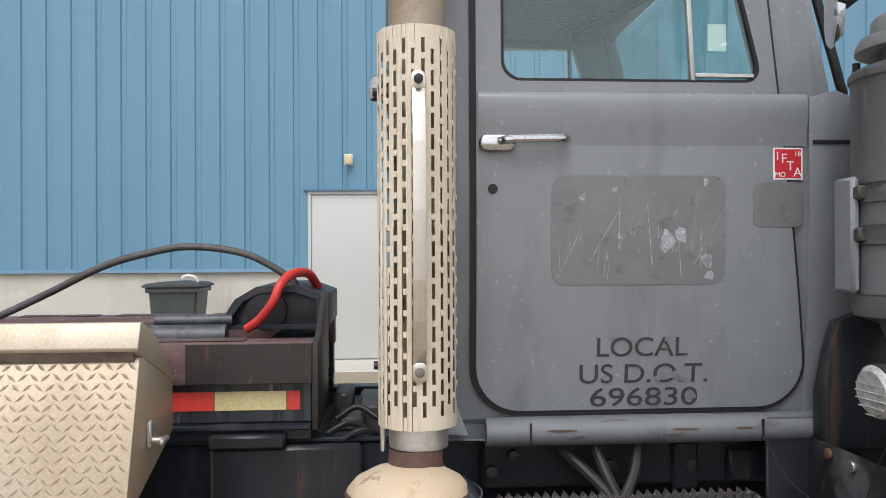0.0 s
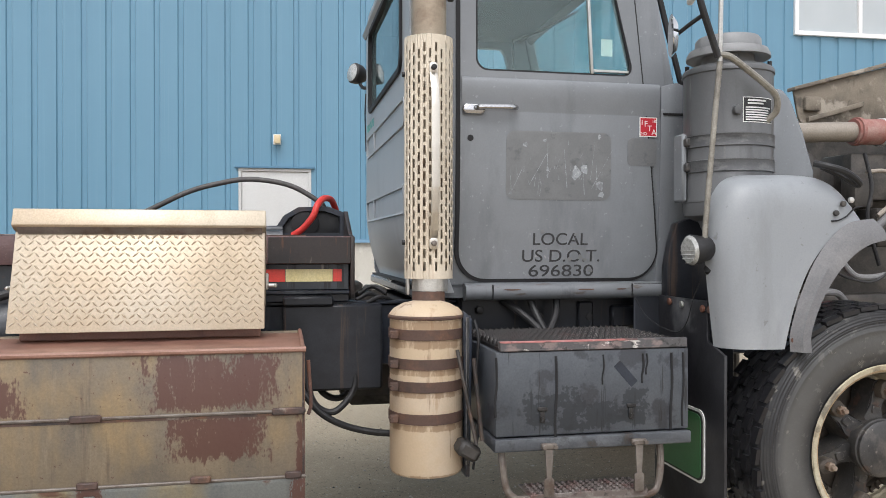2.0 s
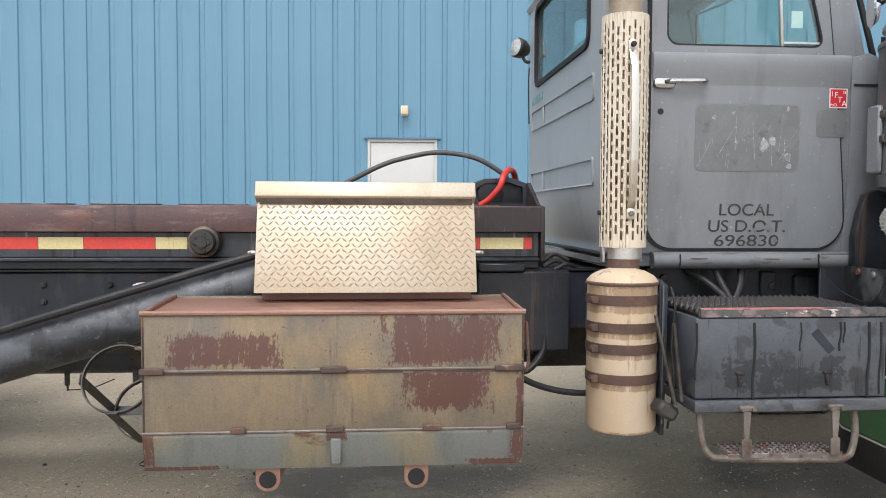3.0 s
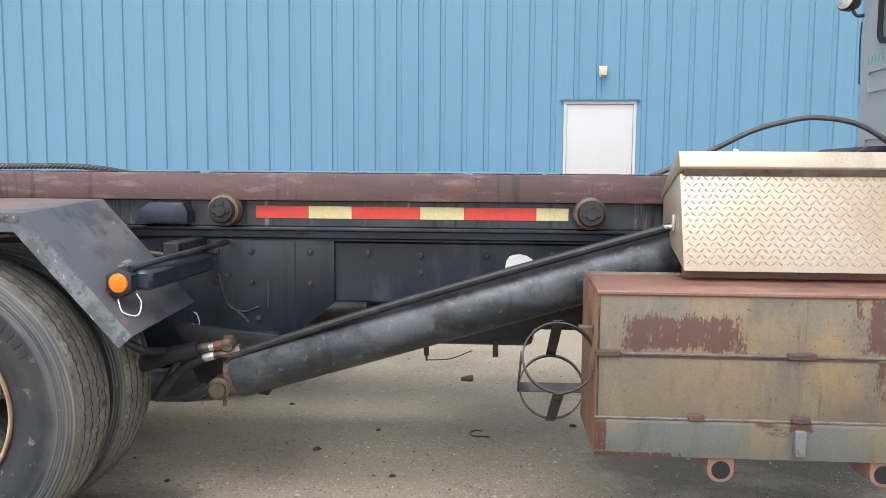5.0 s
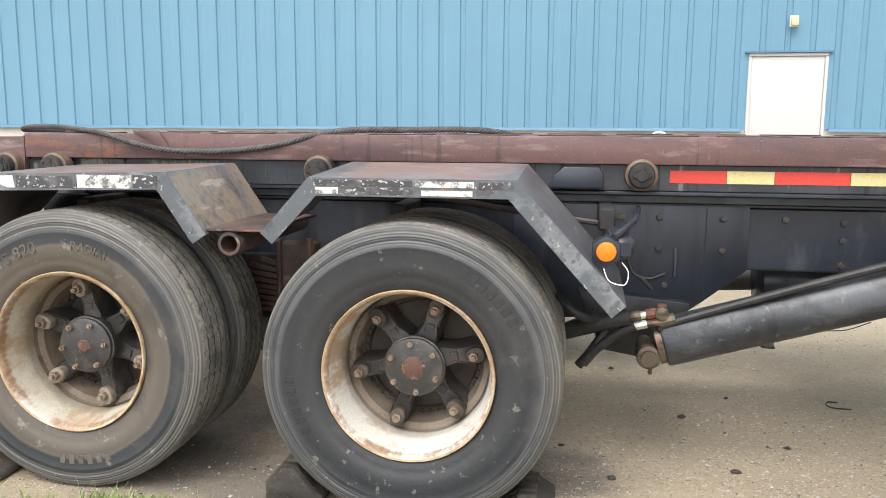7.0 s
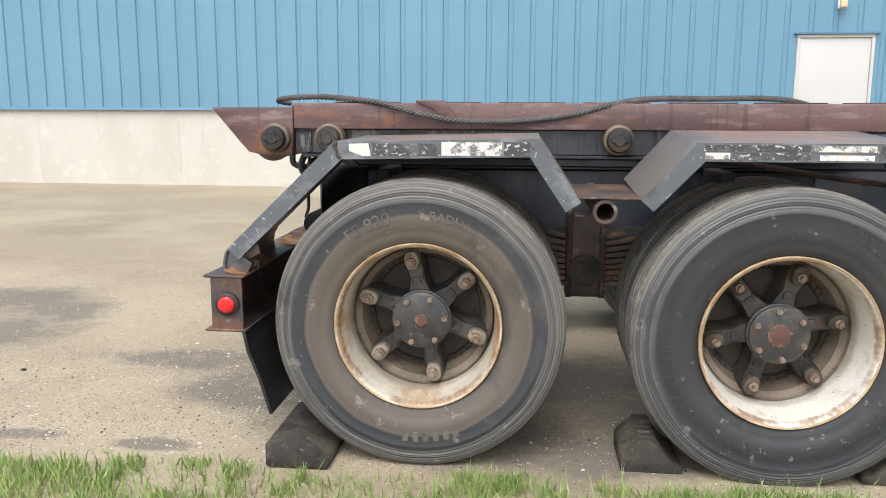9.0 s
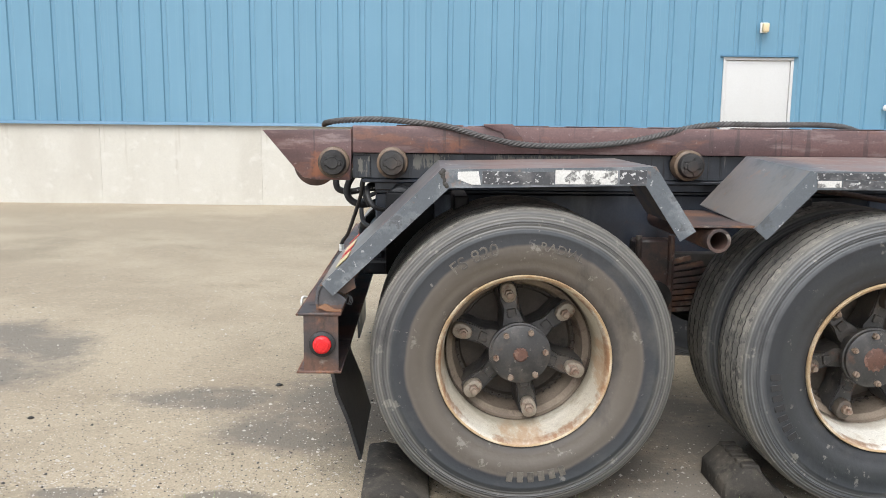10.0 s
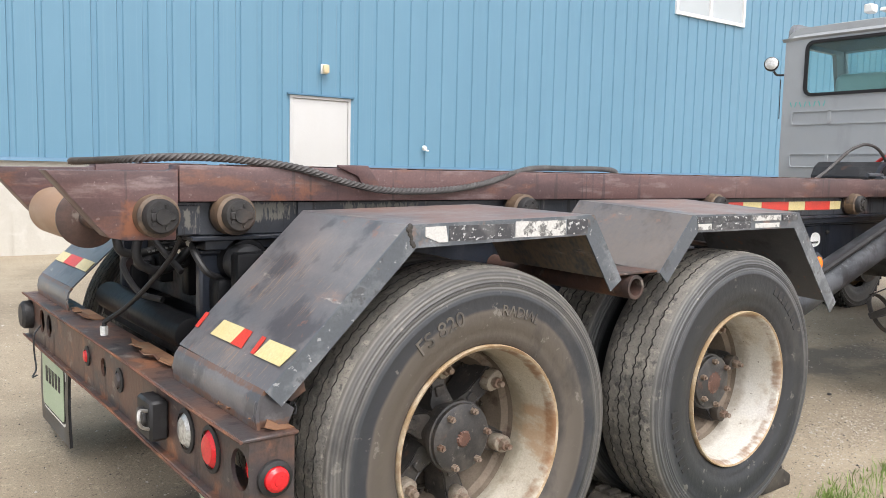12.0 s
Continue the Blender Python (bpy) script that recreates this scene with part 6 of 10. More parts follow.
# -- rear bumper --
def holed_panel(bm, ys, zs, cy, cz, r, x0, x1):
    """A piece of the bumper's face with a round hole through it."""
    angles = sorted([2 * math.pi * k / 28 for k in range(28)] + [math.atan2(z - cz, y - cy) % (2 * math.pi) for y in ys for z in zs])
    outer, inner = [], []
    for a in angles:
        c, d = math.cos(a), math.sin(a)
        reach = min(((ys[1] if c > 0 else ys[0]) - cy) / c if abs(c) > 1e-6 else 9, ((zs[1] if d > 0 else zs[0]) - cz) / d if abs(d) > 1e-6 else 9)
        outer.append((cy + c * reach, cz + d * reach))
        inner.append((cy + c * r, cz + d * r))
    t = ring_plate(bmesh.new(), outer, inner, x0, x1)
    for v in t.verts:
        v.co = Vector((v.co.y, v.co.x, v.co.z))
    bmesh.ops.recalc_face_normals(t, faces=t.faces)
    merge(bm, t)


bm = bmesh.new()
box(bm, (-0.765, -0.62), (-0.14, 2.38), (0.698, 0.708), 0.003)
box(bm, (-0.765, -0.62), (-0.14, 2.38), (0.50, 0.51), 0.003)
face = (-0.745, -0.735)
for y0, y1, cy, r in ((-0.135, -0.022, -0.082, 0.050), (1.03, 1.13, 1.078, 0.033), (1.865, 1.995, 1.93, 0.050), (1.995, 2.14, 2.07, 0.052)):
    holed_panel(bm, (y0, y1), (0.51, 0.698), cy, 0.618, r, *face)
for y0, y1 in ((-0.022, 1.03), (1.13, 1.865), (2.14, 2.375)):
    box(bm, face, (y0, y1), (0.51, 0.698))
for y in (-0.135, 2.365):
    box(bm, (-0.735, -0.63), (y, y + 0.01), (0.51, 0.698))
bumper = tp("rear_bumper", bm, BUMPER_RUST, label="rusty steel rear bumper with lamp holes")
for z in (0.703, 0.505):
    bm = tube(bmesh.new(), [(-0.766, -0.14 + 0.28 * k, z + 0.0025 * math.sin(5.1 * k)) for k in range(10)], 0.0045, 6, 3)
    tp("worn_flange_edge", bm, RUST, bumper)
random.seed(17)
for ya, yb in ((0.52, 0.98), (-0.12, 0.22), (1.5, 1.75)):
    n = int((yb - ya) / 0.03)
    pts = [(-0.70 + random.uniform(-0.018, 0.022), ya + (yb - ya) * k / n) for k in range(n + 1)]
    bm = bmesh.new()
    low = [bm.verts.new((-0.622, y, 0.7095)) for x, y in pts]
    mid = [bm.verts.new((x + 0.03, y, 0.712)) for x, y in pts]
    top = [bm.verts.new((x, y, 0.718 + random.uniform(0.0, 0.016))) for x, y in pts]
    for r0, r1 in ((low, mid), (mid, top)):
        for k in range(n):
            bm.faces.new((r0[k], r0[k + 1], r1[k + 1], r1[k]))
    bmesh.ops.recalc_face_normals(bm, faces=bm.faces)
    o = tp("torn_rust_sheet", bm, END_RUST, bumper, "lifted flake of orange rusted sheet")
    thick = o.modifiers.new("thickness", "SOLIDIFY")
    thick.thickness = 0.003
bm = bmesh.new()
lathe(bm, [(0.0, -0.030), (0.012, -0.030), (0.013, -0.027), (0.022, -0.026), (0.030, -0.018), (0.032, 0.0)], (-0.683, -0.138, 0.603), "y", 24)
tp("red_side_lamp", bm, RED_LENS, bumper, "round red side marker lens")
bm = bmesh.new()
lathe(bm, [(0.032, -0.014), (0.043, -0.010), (0.044, 0.0)], (-0.683, -0.136, 0.603), "y", 24)
tp("lamp_ring", bm, HOSE, bumper)
for y, material, r in ((0.262, CLEAR_LENS, 0.050), (0.088, RED_LENS, 0.050), (1.282, RED_LENS, 0.026), (0.876, BUMPER_RUST, 0.030)):
    bm = bmesh.new()
    lathe(bm, [(0.0, -0.018), (r * 0.7, -0.014), (r, 0.0)], (-0.746, y, 0.618), "x", 24)
    tp("tail_lamp", bm, material, bumper)
    bm = bmesh.new()
    lathe(bm, [(r, -0.008), (r + 0.011, -0.005), (r + 0.011, 0.0)], (-0.746, y, 0.618), "x", 24)
    tp("lamp_ring", bm, HOSE, bumper)
# a lamp hanging loose inside its hole, and the far corner's black lamp body
bm = lathe(bmesh.new(), [(0.0, -0.018), (0.032, -0.014), (0.047, 0.0), (0.047, 0.012), (0.0, 0.014)], (0, 0, 0), "x", 24)
bmesh.ops.transform(bm, matrix=Matrix.Translation((-0.695, -0.092, 0.605)) @ Matrix.Rotation(radians(28), 4, "Z"), verts=bm.verts)
tp("loose_tail_lamp", bm, RED_LENS, bumper, "red lamp hanging loose in its hole")
bm = lathe(bmesh.new(), [(0.0, -0.05), (0.050, -0.048), (0.064, -0.036), (0.066, 0.0)], (-0.746, 2.29, 0.615), "x", 28)
tp("black_lamp_body", bm, HOSE, bumper, "round black lamp body")
bm = tube(bmesh.new(), [(-0.75, 2.07, 0.60), (-0.78, 2.06, 0.56), (-0.775, 2.10, 0.48), (-0.77, 2.09, 0.40), (-0.79, 2.07, 0.37), (-0.775, 2.05, 0.38)], 0.004, 6)
tp("dangling_wire", bm, RAM_BLACK, bumper)
bm = bmesh.new()
box(bm, (-0.80, -0.746), (0.40, 0.52), (0.552, 0.668), 0.008)
tp("trailer_socket", bm, HOSE, bumper)
bm = bmesh.new()
tube(bm, [(-0.80, 0.42, 0.64), (-0.825, 0.41, 0.645), (-0.83, 0.40, 0.62), (-0.82, 0.405, 0.60), (-0.80, 0.41, 0.59)], 0.005, 8)
tube(bm, [(-0.80, 0.45, 0.62), (-0.815, 0.45, 0.60), (-0.80, 0.45, 0.585)], 0.005, 8)
tp("socket_spring", bm, ZINC, bumper, "bright wire cover spring")
bm = bmesh.new()
cyl(bm, (-0.80, 0.46, 0.61), (-0.812, 0.46, 0.61), 0.034, 16, bev=0.003)
tp("socket_cap", bm, HUB_IRON, bumper)


def rear_skirt():
    bm = bmesh.new()
    sheet(bm, [(-0.706, 0.707), (-0.711, 0.745), (-0.703, 0.782), (-0.688, 0.803)], -0.095, 0.475, 0.008)
    prism(bm, [(-0.706, 0.710), (-0.622, 0.710), (-0.606, 0.745), (-0.64, 0.770), (-0.686, 0.798), (-0.708, 0.772), (-0.712, 0.740)], -0.088, -0.080, 0.001)
    return bm


both(rear_skirt, "rear_skirt", SKIRT_STAINED)


def straight_flap():
    return sheet(bmesh.new(), [(-0.70, 0.50), (-0.705, 0.30), (-0.70, 0.12)], 1.75, 2.28, 0.012)


def mud_flap():
    bm = bmesh.new()
    pts = [(-0.66, 0.50), (-0.64, 0.40), (-0.60, 0.30), (-0.56, 0.16)]
    sheet(bm, pts, -0.05, 0.50, 0.012)
    return bm


tp("mud_flap", mud_flap(), WET_RUBBER, None, "black rubber mud flap with a pale green plate")
tp("mud_flap", straight_flap(), WET_RUBBER, None, "black rubber mud flap with a pale green plate")


def flap_plate(y0, y1, grow, lift):
    bm = bmesh.new()
    pts = [(-0.6565, 0.48), (-0.637, 0.395), (-0.597, 0.295), (-0.575, 0.225)]
    sheet(bm, [(x - lift, z) for x, z in pts], y0, y1, 0.004)
    return bm


tp("flap_border", flap_plate(0.012, 0.44, 0, 0.0185), WHITE_PAINT)
tp("flap_plate", flap_plate(0.03, 0.425, 0, 0.0235), PALE_GREEN)
for grow, x, material in ((0.0, -0.7145, WHITE_PAINT), (0.012, -0.717, HOSE), (0.022, -0.7195, PALE_GREEN)):
    bm = bmesh.new()
    prism(bm, rounded(1.79 + grow, 2.24 - grow, 0.19 + grow, 0.475 - grow, 0.05 - grow), x, x + 0.002, 0, "x")
    tp("flap_plate", bm, material)
for k in range(5):
    bm = bmesh.new()
    box(bm, (-0.7215, -0.7197), (1.87 + 0.06 * k, 1.905 + 0.06 * k), (0.33, 0.40))
    tp("flap_mark", bm, HOSE)

# hydraulic clutter at the tail
bm = bmesh.new()
cyl(bm, (-0.575, 0.68, 0.785), (-0.575, 1.62, 0.785), 0.056, 28, bev=0.006)
cyl(bm, (-0.42, 0.60, 1.02), (-0.42, 0.72, 1.02), 0.075, 24, bev=0.01)
box(bm, (-0.42, -0.28), (0.74, 1.5), (0.85, 1.08), 0.02)
box(bm, (-0.60, -0.25), (0.62, 1.62), (0.70, 0.76), 0.01)
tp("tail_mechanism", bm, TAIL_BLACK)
for pts, r in (([(-0.741, 0.92, 1.110), (-0.738, 0.90, 1.058), (-0.721, 0.90, 1.037), (-0.676, 0.90, 1.030), (-0.604, 0.91, 1.042), (-0.501, 0.93, 1.056), (-0.42, 0.95, 1.07)], 0.0145),
               ([(-0.650, 0.90, 1.125), (-0.684, 0.88, 1.064), (-0.686, 0.87, 1.018), (-0.661, 0.87, 0.987), (-0.615, 0.875, 0.974), (-0.554, 0.90, 0.987), (-0.497, 0.93, 1.030), (-0.44, 0.97, 1.05)], 0.0155),
               ([(-0.565, 0.86, 1.125), (-0.555, 0.85, 1.097), (-0.534, 0.85, 1.077), (-0.501, 0.86, 1.062), (-0.44, 0.90, 1.04)], 0.012)):
    tp("hydraulic_hose", tube(bmesh.new(), pts, r, 12), HOSE)
# worn pale print along the upper hose
for k in range(6):
    tp("hose_mark", box(bmesh.new(), (-0.648 + 0.015 * k, -0.638 + 0.015 * k), (0.8895, 0.8935), (1.033 + 0.0024 * k, 1.040 + 0.0024 * k)), CAP_GREY)
bm = tube(bmesh.new(), [(-0.60, 0.70, 1.10), (-0.62, 0.76, 1.02), (-0.665, 0.90, 0.90), (-0.70, 1.02, 0.82), (-0.73, 1.09, 0.778), (-0.736, 1.096, 0.758)], 0.0085, 8)
tp("hanging_air_line", bm, HOSE, label="thin black air line hanging with a capped end")
# fittings, valve bodies and brackets packed behind the bumper
for xs, ys, zs in (((-0.52, -0.40), (0.60, 0.70), (0.86, 0.97)), ((-0.48, -0.40), (0.98, 1.05), (0.86, 1.04)), ((-0.50, -0.42), (1.22, 1.34), (0.88, 1.0)), ((-0.50, -0.30), (0.50, 0.56), (0.72, 1.06)), ((-0.52, -0.45), (1.50, 1.62), (0.75, 0.92))):
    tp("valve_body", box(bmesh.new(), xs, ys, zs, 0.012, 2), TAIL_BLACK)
for x, y, z, r in ((-0.44, 0.58, 1.02, 0.062), (-0.50, 1.0, 0.99, 0.03), (-0.53, 1.3, 0.95, 0.034)):
    bm = lathe(bmesh.new(), [(0.0, -0.05), (r * 0.4, -0.05), (r * 0.45, -0.035), (r * 0.9, -0.03), (r, -0.02), (r, 0.03)], (x, y, z), "y", 24)
    tp("pin_boss", bm, OILY)
for pts in ([(-0.55, 1.05, 1.06), (-0.60, 0.98, 1.10), (-0.62, 0.86, 1.06), (-0.58, 0.76, 0.98)], [(-0.57, 1.3, 1.0), (-0.64, 1.2, 0.96), (-0.63, 1.05, 0.88), (-0.58, 0.95, 0.86)], [(-0.50, 0.64, 0.97), (-0.56, 0.60, 1.0), (-0.58, 0.66, 1.07), (-0.52, 0.75, 1.08)]):
    tp("hydraulic_hose", tube(bmesh.new(), pts, 0.011, 8), HOSE)
for x, y, z in ((-0.495, 0.955, 1.040), (-0.521, 0.79, 1.081), (-0.535, 1.06, 1.07)):
    tp("hose_fitting", cyl(bmesh.new(), (x, y, z), (x - 0.03, y - 0.012, z - 0.012), 0.012, 6), ZINC, label="bright zinc hose fitting")
bm = bmesh.new()
cyl(bm, (-0.736, 1.096, 0.760), (-0.736, 1.096, 0.728), 0.014, 6)
tp("hose_cap", bm, WHITE_PAINT)

# -- hydraulic rams --
RAM0, RAM1 = Vector((2.17, 0.425, 0.535)), Vector((3.95, 0.425, 1.065))


def ram_body():
    bm = bmesh.new()
    cyl(bm, RAM0 + (RAM1 - RAM0) * 0.005, RAM1, 0.095, 32, bev=0.012)
    return bm


both(ram_body, "hydraulic_ram", RAM_BLACK, None, "black painted hydraulic ram")


def ram_eye():
    bm = bmesh.new()
    cyl(bm, RAM0 - (RAM1 - RAM0) * 0.008, RAM0 + (RAM1 - RAM0) * 0.006, 0.080, 28)
    cyl(bm, (2.125, 0.36, 0.49), (2.125, 0.49, 0.49), 0.046, 24, bev=0.006)
    cyl(bm, (2.125, 0.34, 0.49), (2.125, 0.68, 0.49), 0.030, 16)
    cyl(bm, (2.135, 0.40, 0.45), (2.135, 0.40, 0.415), 0.008, 8)
    return bm


both(ram_eye, "ram_eye", EYE_STEEL)


def ram_pipe():
    bm = bmesh.new()
    tube(bm, [(2.16, 0.37, 0.60), (2.22, 0.37, 0.635), (2.7, 0.36, 0.80), (3.3, 0.36, 0.985), (3.95, 0.37, 1.175)], 0.0165, 10)
    return bm


both(ram_pipe, "ram_hose", HOSE)
for p0, p1, r, material in (((2.040, 0.37, 0.643), (2.088, 0.37, 0.654), 0.020, EYE_STEEL), ((2.086, 0.37, 0.653), (2.110, 0.37, 0.658), 0.016, ZINC), ((2.108, 0.37, 0.657), (2.160, 0.37, 0.668), 0.020, RUST), ((2.165, 0.34, 0.668), (2.165, 0.40, 0.668), 0.026, EYE_STEEL), ((2.165, 0.37, 0.700), (2.160, 0.37, 0.620), 0.020, RUST), ((2.160, 0.37, 0.630), (2.215, 0.37, 0.648), 0.022, EYE_STEEL), ((2.066, 0.36, 0.612), (2.112, 0.36, 0.624), 0.017, ZINC), ((2.110, 0.36, 0.623), (2.165, 0.36, 0.634), 0.014, EYE_STEEL)):
    tp("ram_fitting", cyl(bmesh.new(), p0, p1, r, 8, bev=0.002), material)
tp("hose_sleeve", tube(bmesh.new(), [(2.045, 0.37, 0.644), (1.97, 0.37, 0.628), (1.885, 0.375, 0.602), (1.80, 0.40, 0.57)], 0.034, 14), HOSE, None, "black rubber sleeve over a hydraulic hose")
for pts, r in (([(2.07, 0.36, 0.613), (1.998, 0.365, 0.574), (1.93, 0.37, 0.517), (1.878, 0.375, 0.451)], 0.019), ([(1.97, 0.38, 0.61), (1.945, 0.38, 0.56), (1.90, 0.38, 0.49), (1.86, 0.385, 0.44)], 0.019), ([(1.78, 0.30, 0.74), (1.82, 0.24, 0.70), (1.88, 0.26, 0.66), (1.92, 0.34, 0.64)], 0.016)):
    tp("hydraulic_hose", tube(bmesh.new(), pts, r, 12), HOSE)
bm = bmesh.new()
prism(bm, [(1.95, 0.45), (2.25, 0.40), (2.30, 0.66), (1.85, 0.7)], 0.60, 0.654, 0.006)
tp("ram_bracket", bm, OILY)
tp("hydraulic_hose", tube(bmesh.new(), [(1.72, 0.55, 0.50), (1.80, 0.50, 0.56), (1.88, 0.46, 0.60), (1.96, 0.42, 0.62)], 0.019, 10), HOSE)

# -- tread-plate tool box --
TB = (3.825, 4.635)


def build_tool_box():
    bm = bmesh.new()
    prism(bm, [(0.232, 1.335), (0.125, 1.005), (0.50, 1.12), (0.50, 1.24), (0.36, 1.335)], TB[0], TB[1], 0.004, "x")
    box_ob = tp("tool_box", bm, GOLD_ALU, label="gold-tinted tread-plate aluminium tool box")
    bm = bmesh.new()
    prism(bm, [(0.207, 1.358), (0.213, 1.351), (0.238, 1.340), (0.50, 1.242), (0.51, 1.25), (0.36, 1.365), (0.245, 1.412), (0.230, 1.412)], TB[0] - 0.006, TB[1] + 0.003, 0.003, "x")
    tp("lid", bm, GOLD_ALU, box_ob, "folded aluminium lid")
    # brown strip standing in for the thin shadow line below the lid
    bm = bmesh.new()
    prism(bm, [(0.218, 1.354), (0.214, 1.350), (0.2255, 1.328), (0.2335, 1.335)], TB[0] + 0.01, TB[1] - 0.01, 0, "x")
    tp("lid_seal", bm, STEEL_WORN, box_ob)
    # raised tread lozenges on the sloping front
    d = Vector((0, 0.125 - 0.232, 1.005 - 1.335)).normalized()
    n = Vector((0, -0.33, 0.107)).normalized()
    bm = bmesh.new()
    origin = Vector((0, 0.232, 1.335))
    rows, cols = 15, 34
    for r in range(rows):
        for c in range(cols):
            u = TB[0] + 0.016 + (c + 0.5 * (r % 2)) * 0.0236
            s = 0.018 + r * 0.0213
            if u > TB[1] - 0.012:
                continue
            lean = 1 if (r + c) % 2 else -1
            ax = (Vector((1, 0, 0)) * 0.75 + d * lean * 0.66).normalized()
            side = n.cross(ax)
            mid = origin + Vector((u, 0, 0)) + d * s - n * 0.0002
            v = [bm.verts.new(mid + ax * 0.0140), bm.verts.new(mid + side * 0.0046), bm.verts.new(mid - ax * 0.0140), bm.verts.new(mid - side * 0.0046), bm.verts.new(mid + n * 0.0027 + ax * 0.006), bm.verts.new(mid + n * 0.0027 - ax * 0.006)]
            for q in ((0, 1, 4), (0, 4, 3), (2, 5, 1), (2, 3, 5), (1, 5, 4), (3, 4, 5)):
                bm.faces.new([v[k] for k in q])
    bmesh.ops.recalc_face_normals(bm, faces=bm.faces)
    o = tp("tread_pattern", bm, GOLD_ALU, box_ob, "raised tread lozenges")
    o["kind"] = "stuff"
    tp("rest_bar", box(bmesh.new(), (TB[0] + 0.02, TB[1] - 0.015), (0.200, 0.250), (0.972, 1.026), 0.004), TOP_RUST, box_ob, "rusty bar under the tool box")
    for x, s in ((TB[0], -1), (TB[1], 1)):
        bm = bmesh.new()
        box(bm, (min(x, x + s * 0.012), max(x, x + s * 0.012)), (0.27, 0.30), (1.13, 1.19), 0.004)
        cyl(bm, (x, 0.285, 1.145), (x + s * 0.034, 0.285, 1.145), 0.008, 12)
        box(bm, (min(x + s * 0.030, x + s * 0.042), max(x + s * 0.030, x + s * 0.042)), (0.258, 0.312), (1.138, 1.152), 0.004)
        tp("latch", bm, ZINC, box_ob, "zinc T-handle latch")


build_tool_box()

# -- rusty side locker --
LX, LY = (3.508, 4.76), (-0.14, 0.40)


def build_locker():
    bm = bmesh.new()
    prism(bm, [(-0.145, 0.575), (-0.145, 0.968), (-0.137, 0.968), (-0.137, 0.575)], LX[0], LX[1], 0.001, "x")
    prism(bm, [(0.29, 0.45), (0.29, 0.981), (0.282, 0.981), (0.282, 0.45)], LX[0], LX[1], 0.001, "x")
    locker = tp("side_locker", bm, BOX_STAINED, label="weathered tan steel locker with rust patches")
    for x in (LX[0], LX[1] - 0.008):
        bm = bmesh.new()
        prism(bm, [(-0.144, 0.575), (-0.144, 0.965), (0.285, 0.981), (0.285, 0.45), (-0.125, 0.45)], x - 0.001, x + 0.009, 0.001, "x")
        tp("end_plate", bm, END_RUST, locker, "orange-brown rusty end plate")
    bm = bmesh.new()
    prism(bm, [(-0.148, 0.575), (-0.148, 0.560), (-0.128, 0.447), (-0.120, 0.447), (-0.139, 0.563), (-0.139, 0.575)], LX[0], LX[1], 0.001, "x")
    box(bm, (LX[0], LX[1]), (-0.126, 0.28), (0.447, 0.452))
    tp("lower_panel", bm, LOW_STAINED, locker, "blue-grey weathered lower panel")
    bm = bmesh.new()
    tube(bm, [(LX[0] - 0.004, -0.145, 0.968), (LX[1] + 0.004, -0.145, 0.968)], 0.009, 8, 1)
    for x in (LX[0], LX[1] - 0.008):
        tube(bm, [(x + 0.004, -0.14, 0.97), (x + 0.004, 0.285, 0.982)], 0.007, 8, 1)
    tp("top_rim", bm, TOP_RUST, locker, "rusty rolled top rim")
    bm = bmesh.new()
    prism(bm, [(-0.137, 0.960), (0.282, 0.974), (0.282, 0.966), (-0.137, 0.952)], LX[0] + 0.009, LX[1] - 0.009, 0.001, "x")
    tp("lid", bm, TOP_RUST, locker, "pinkish-brown rusty lid")
    for z in (0.778, 0.575):
        bm = bmesh.new()
        tube(bm, [(LX[0] - 0.003, -0.146, z), (LX[1] + 0.003, -0.146, z)], 0.0055, 8, 1)
        tp("hinge_rod", bm, STEEL_WORN, locker)
        # dark rust-coloured strip paints the shadow below the rod
        bm = box(bmesh.new(), (LX[0] + 0.02, LX[1] - 0.02), (-0.1465, -0.1445), (z - 0.013, z - 0.004))
        tp("hinge_gap", bm, DARK_RUST, locker)
    for x0, x1, z in ((3.50, 3.58, 0.778), (4.08, 4.17, 0.778), (4.66, 4.76, 0.778), (3.79, 3.84, 0.581), (4.10, 4.16, 0.581), (4.42, 4.48, 0.581), (4.70, 4.75, 0.581)):
        bm = bmesh.new()
        box(bm, (x0, x1), (-0.158, -0.145), (z - 0.010, z + 0.012), 0.004)
        tp("hinge", bm, DARK_RUST, locker)
    # rusted edges of the front panel
    for x in (LX[0] + 0.004, LX[1] - 0.004):
        bm = tube(bmesh.new(), [(x, -0.1445, 0.58), (x, -0.1455, 0.77), (x, -0.1445, 0.96)], 0.0035, 6)
        tp("rusted_edge", bm, DARK_RUST, locker)
    bm = bmesh.new()
    box(bm, (4.115, 4.150), (-0.158, -0.136), (0.465, 0.550), 0.004)
    cyl(bm, (4.132, -0.165, 0.49), (4.132, -0.15, 0.49), 0.009, 10)
    tp("hasp", bm, BOX_LOW, locker, "steel hasp on the lower panel")
    for x in (3.905, 4.40):
        bm = bmesh.new()
        prism(bm, rounded(x - 0.041, x + 0.041, 0.366, 0.447, (0.038, 0.038, 0.004, 0.004)), -0.118, 0.28, 0.003)
        tp("support_tube", bm, TOP_RUST, locker, "rusty support tube under the locker")
        bm = bmesh.new()
        cyl(bm, (x, -0.119, 0.406), (x, -0.1185, 0.406), 0.029, 20)
        tp("tube_bore", bm, DARK_GAP, locker)
    bm = bmesh.new()
    tube(bm, [(LX[1] + 0.012, -0.12, 0.93), (LX[1] + 0.02, -0.12, 0.80), (LX[1] + 0.012, -0.12, 0.76)], 0.006, 8)
    tp("chain_rod", bm, RUST, locker)
    return locker


build_locker()


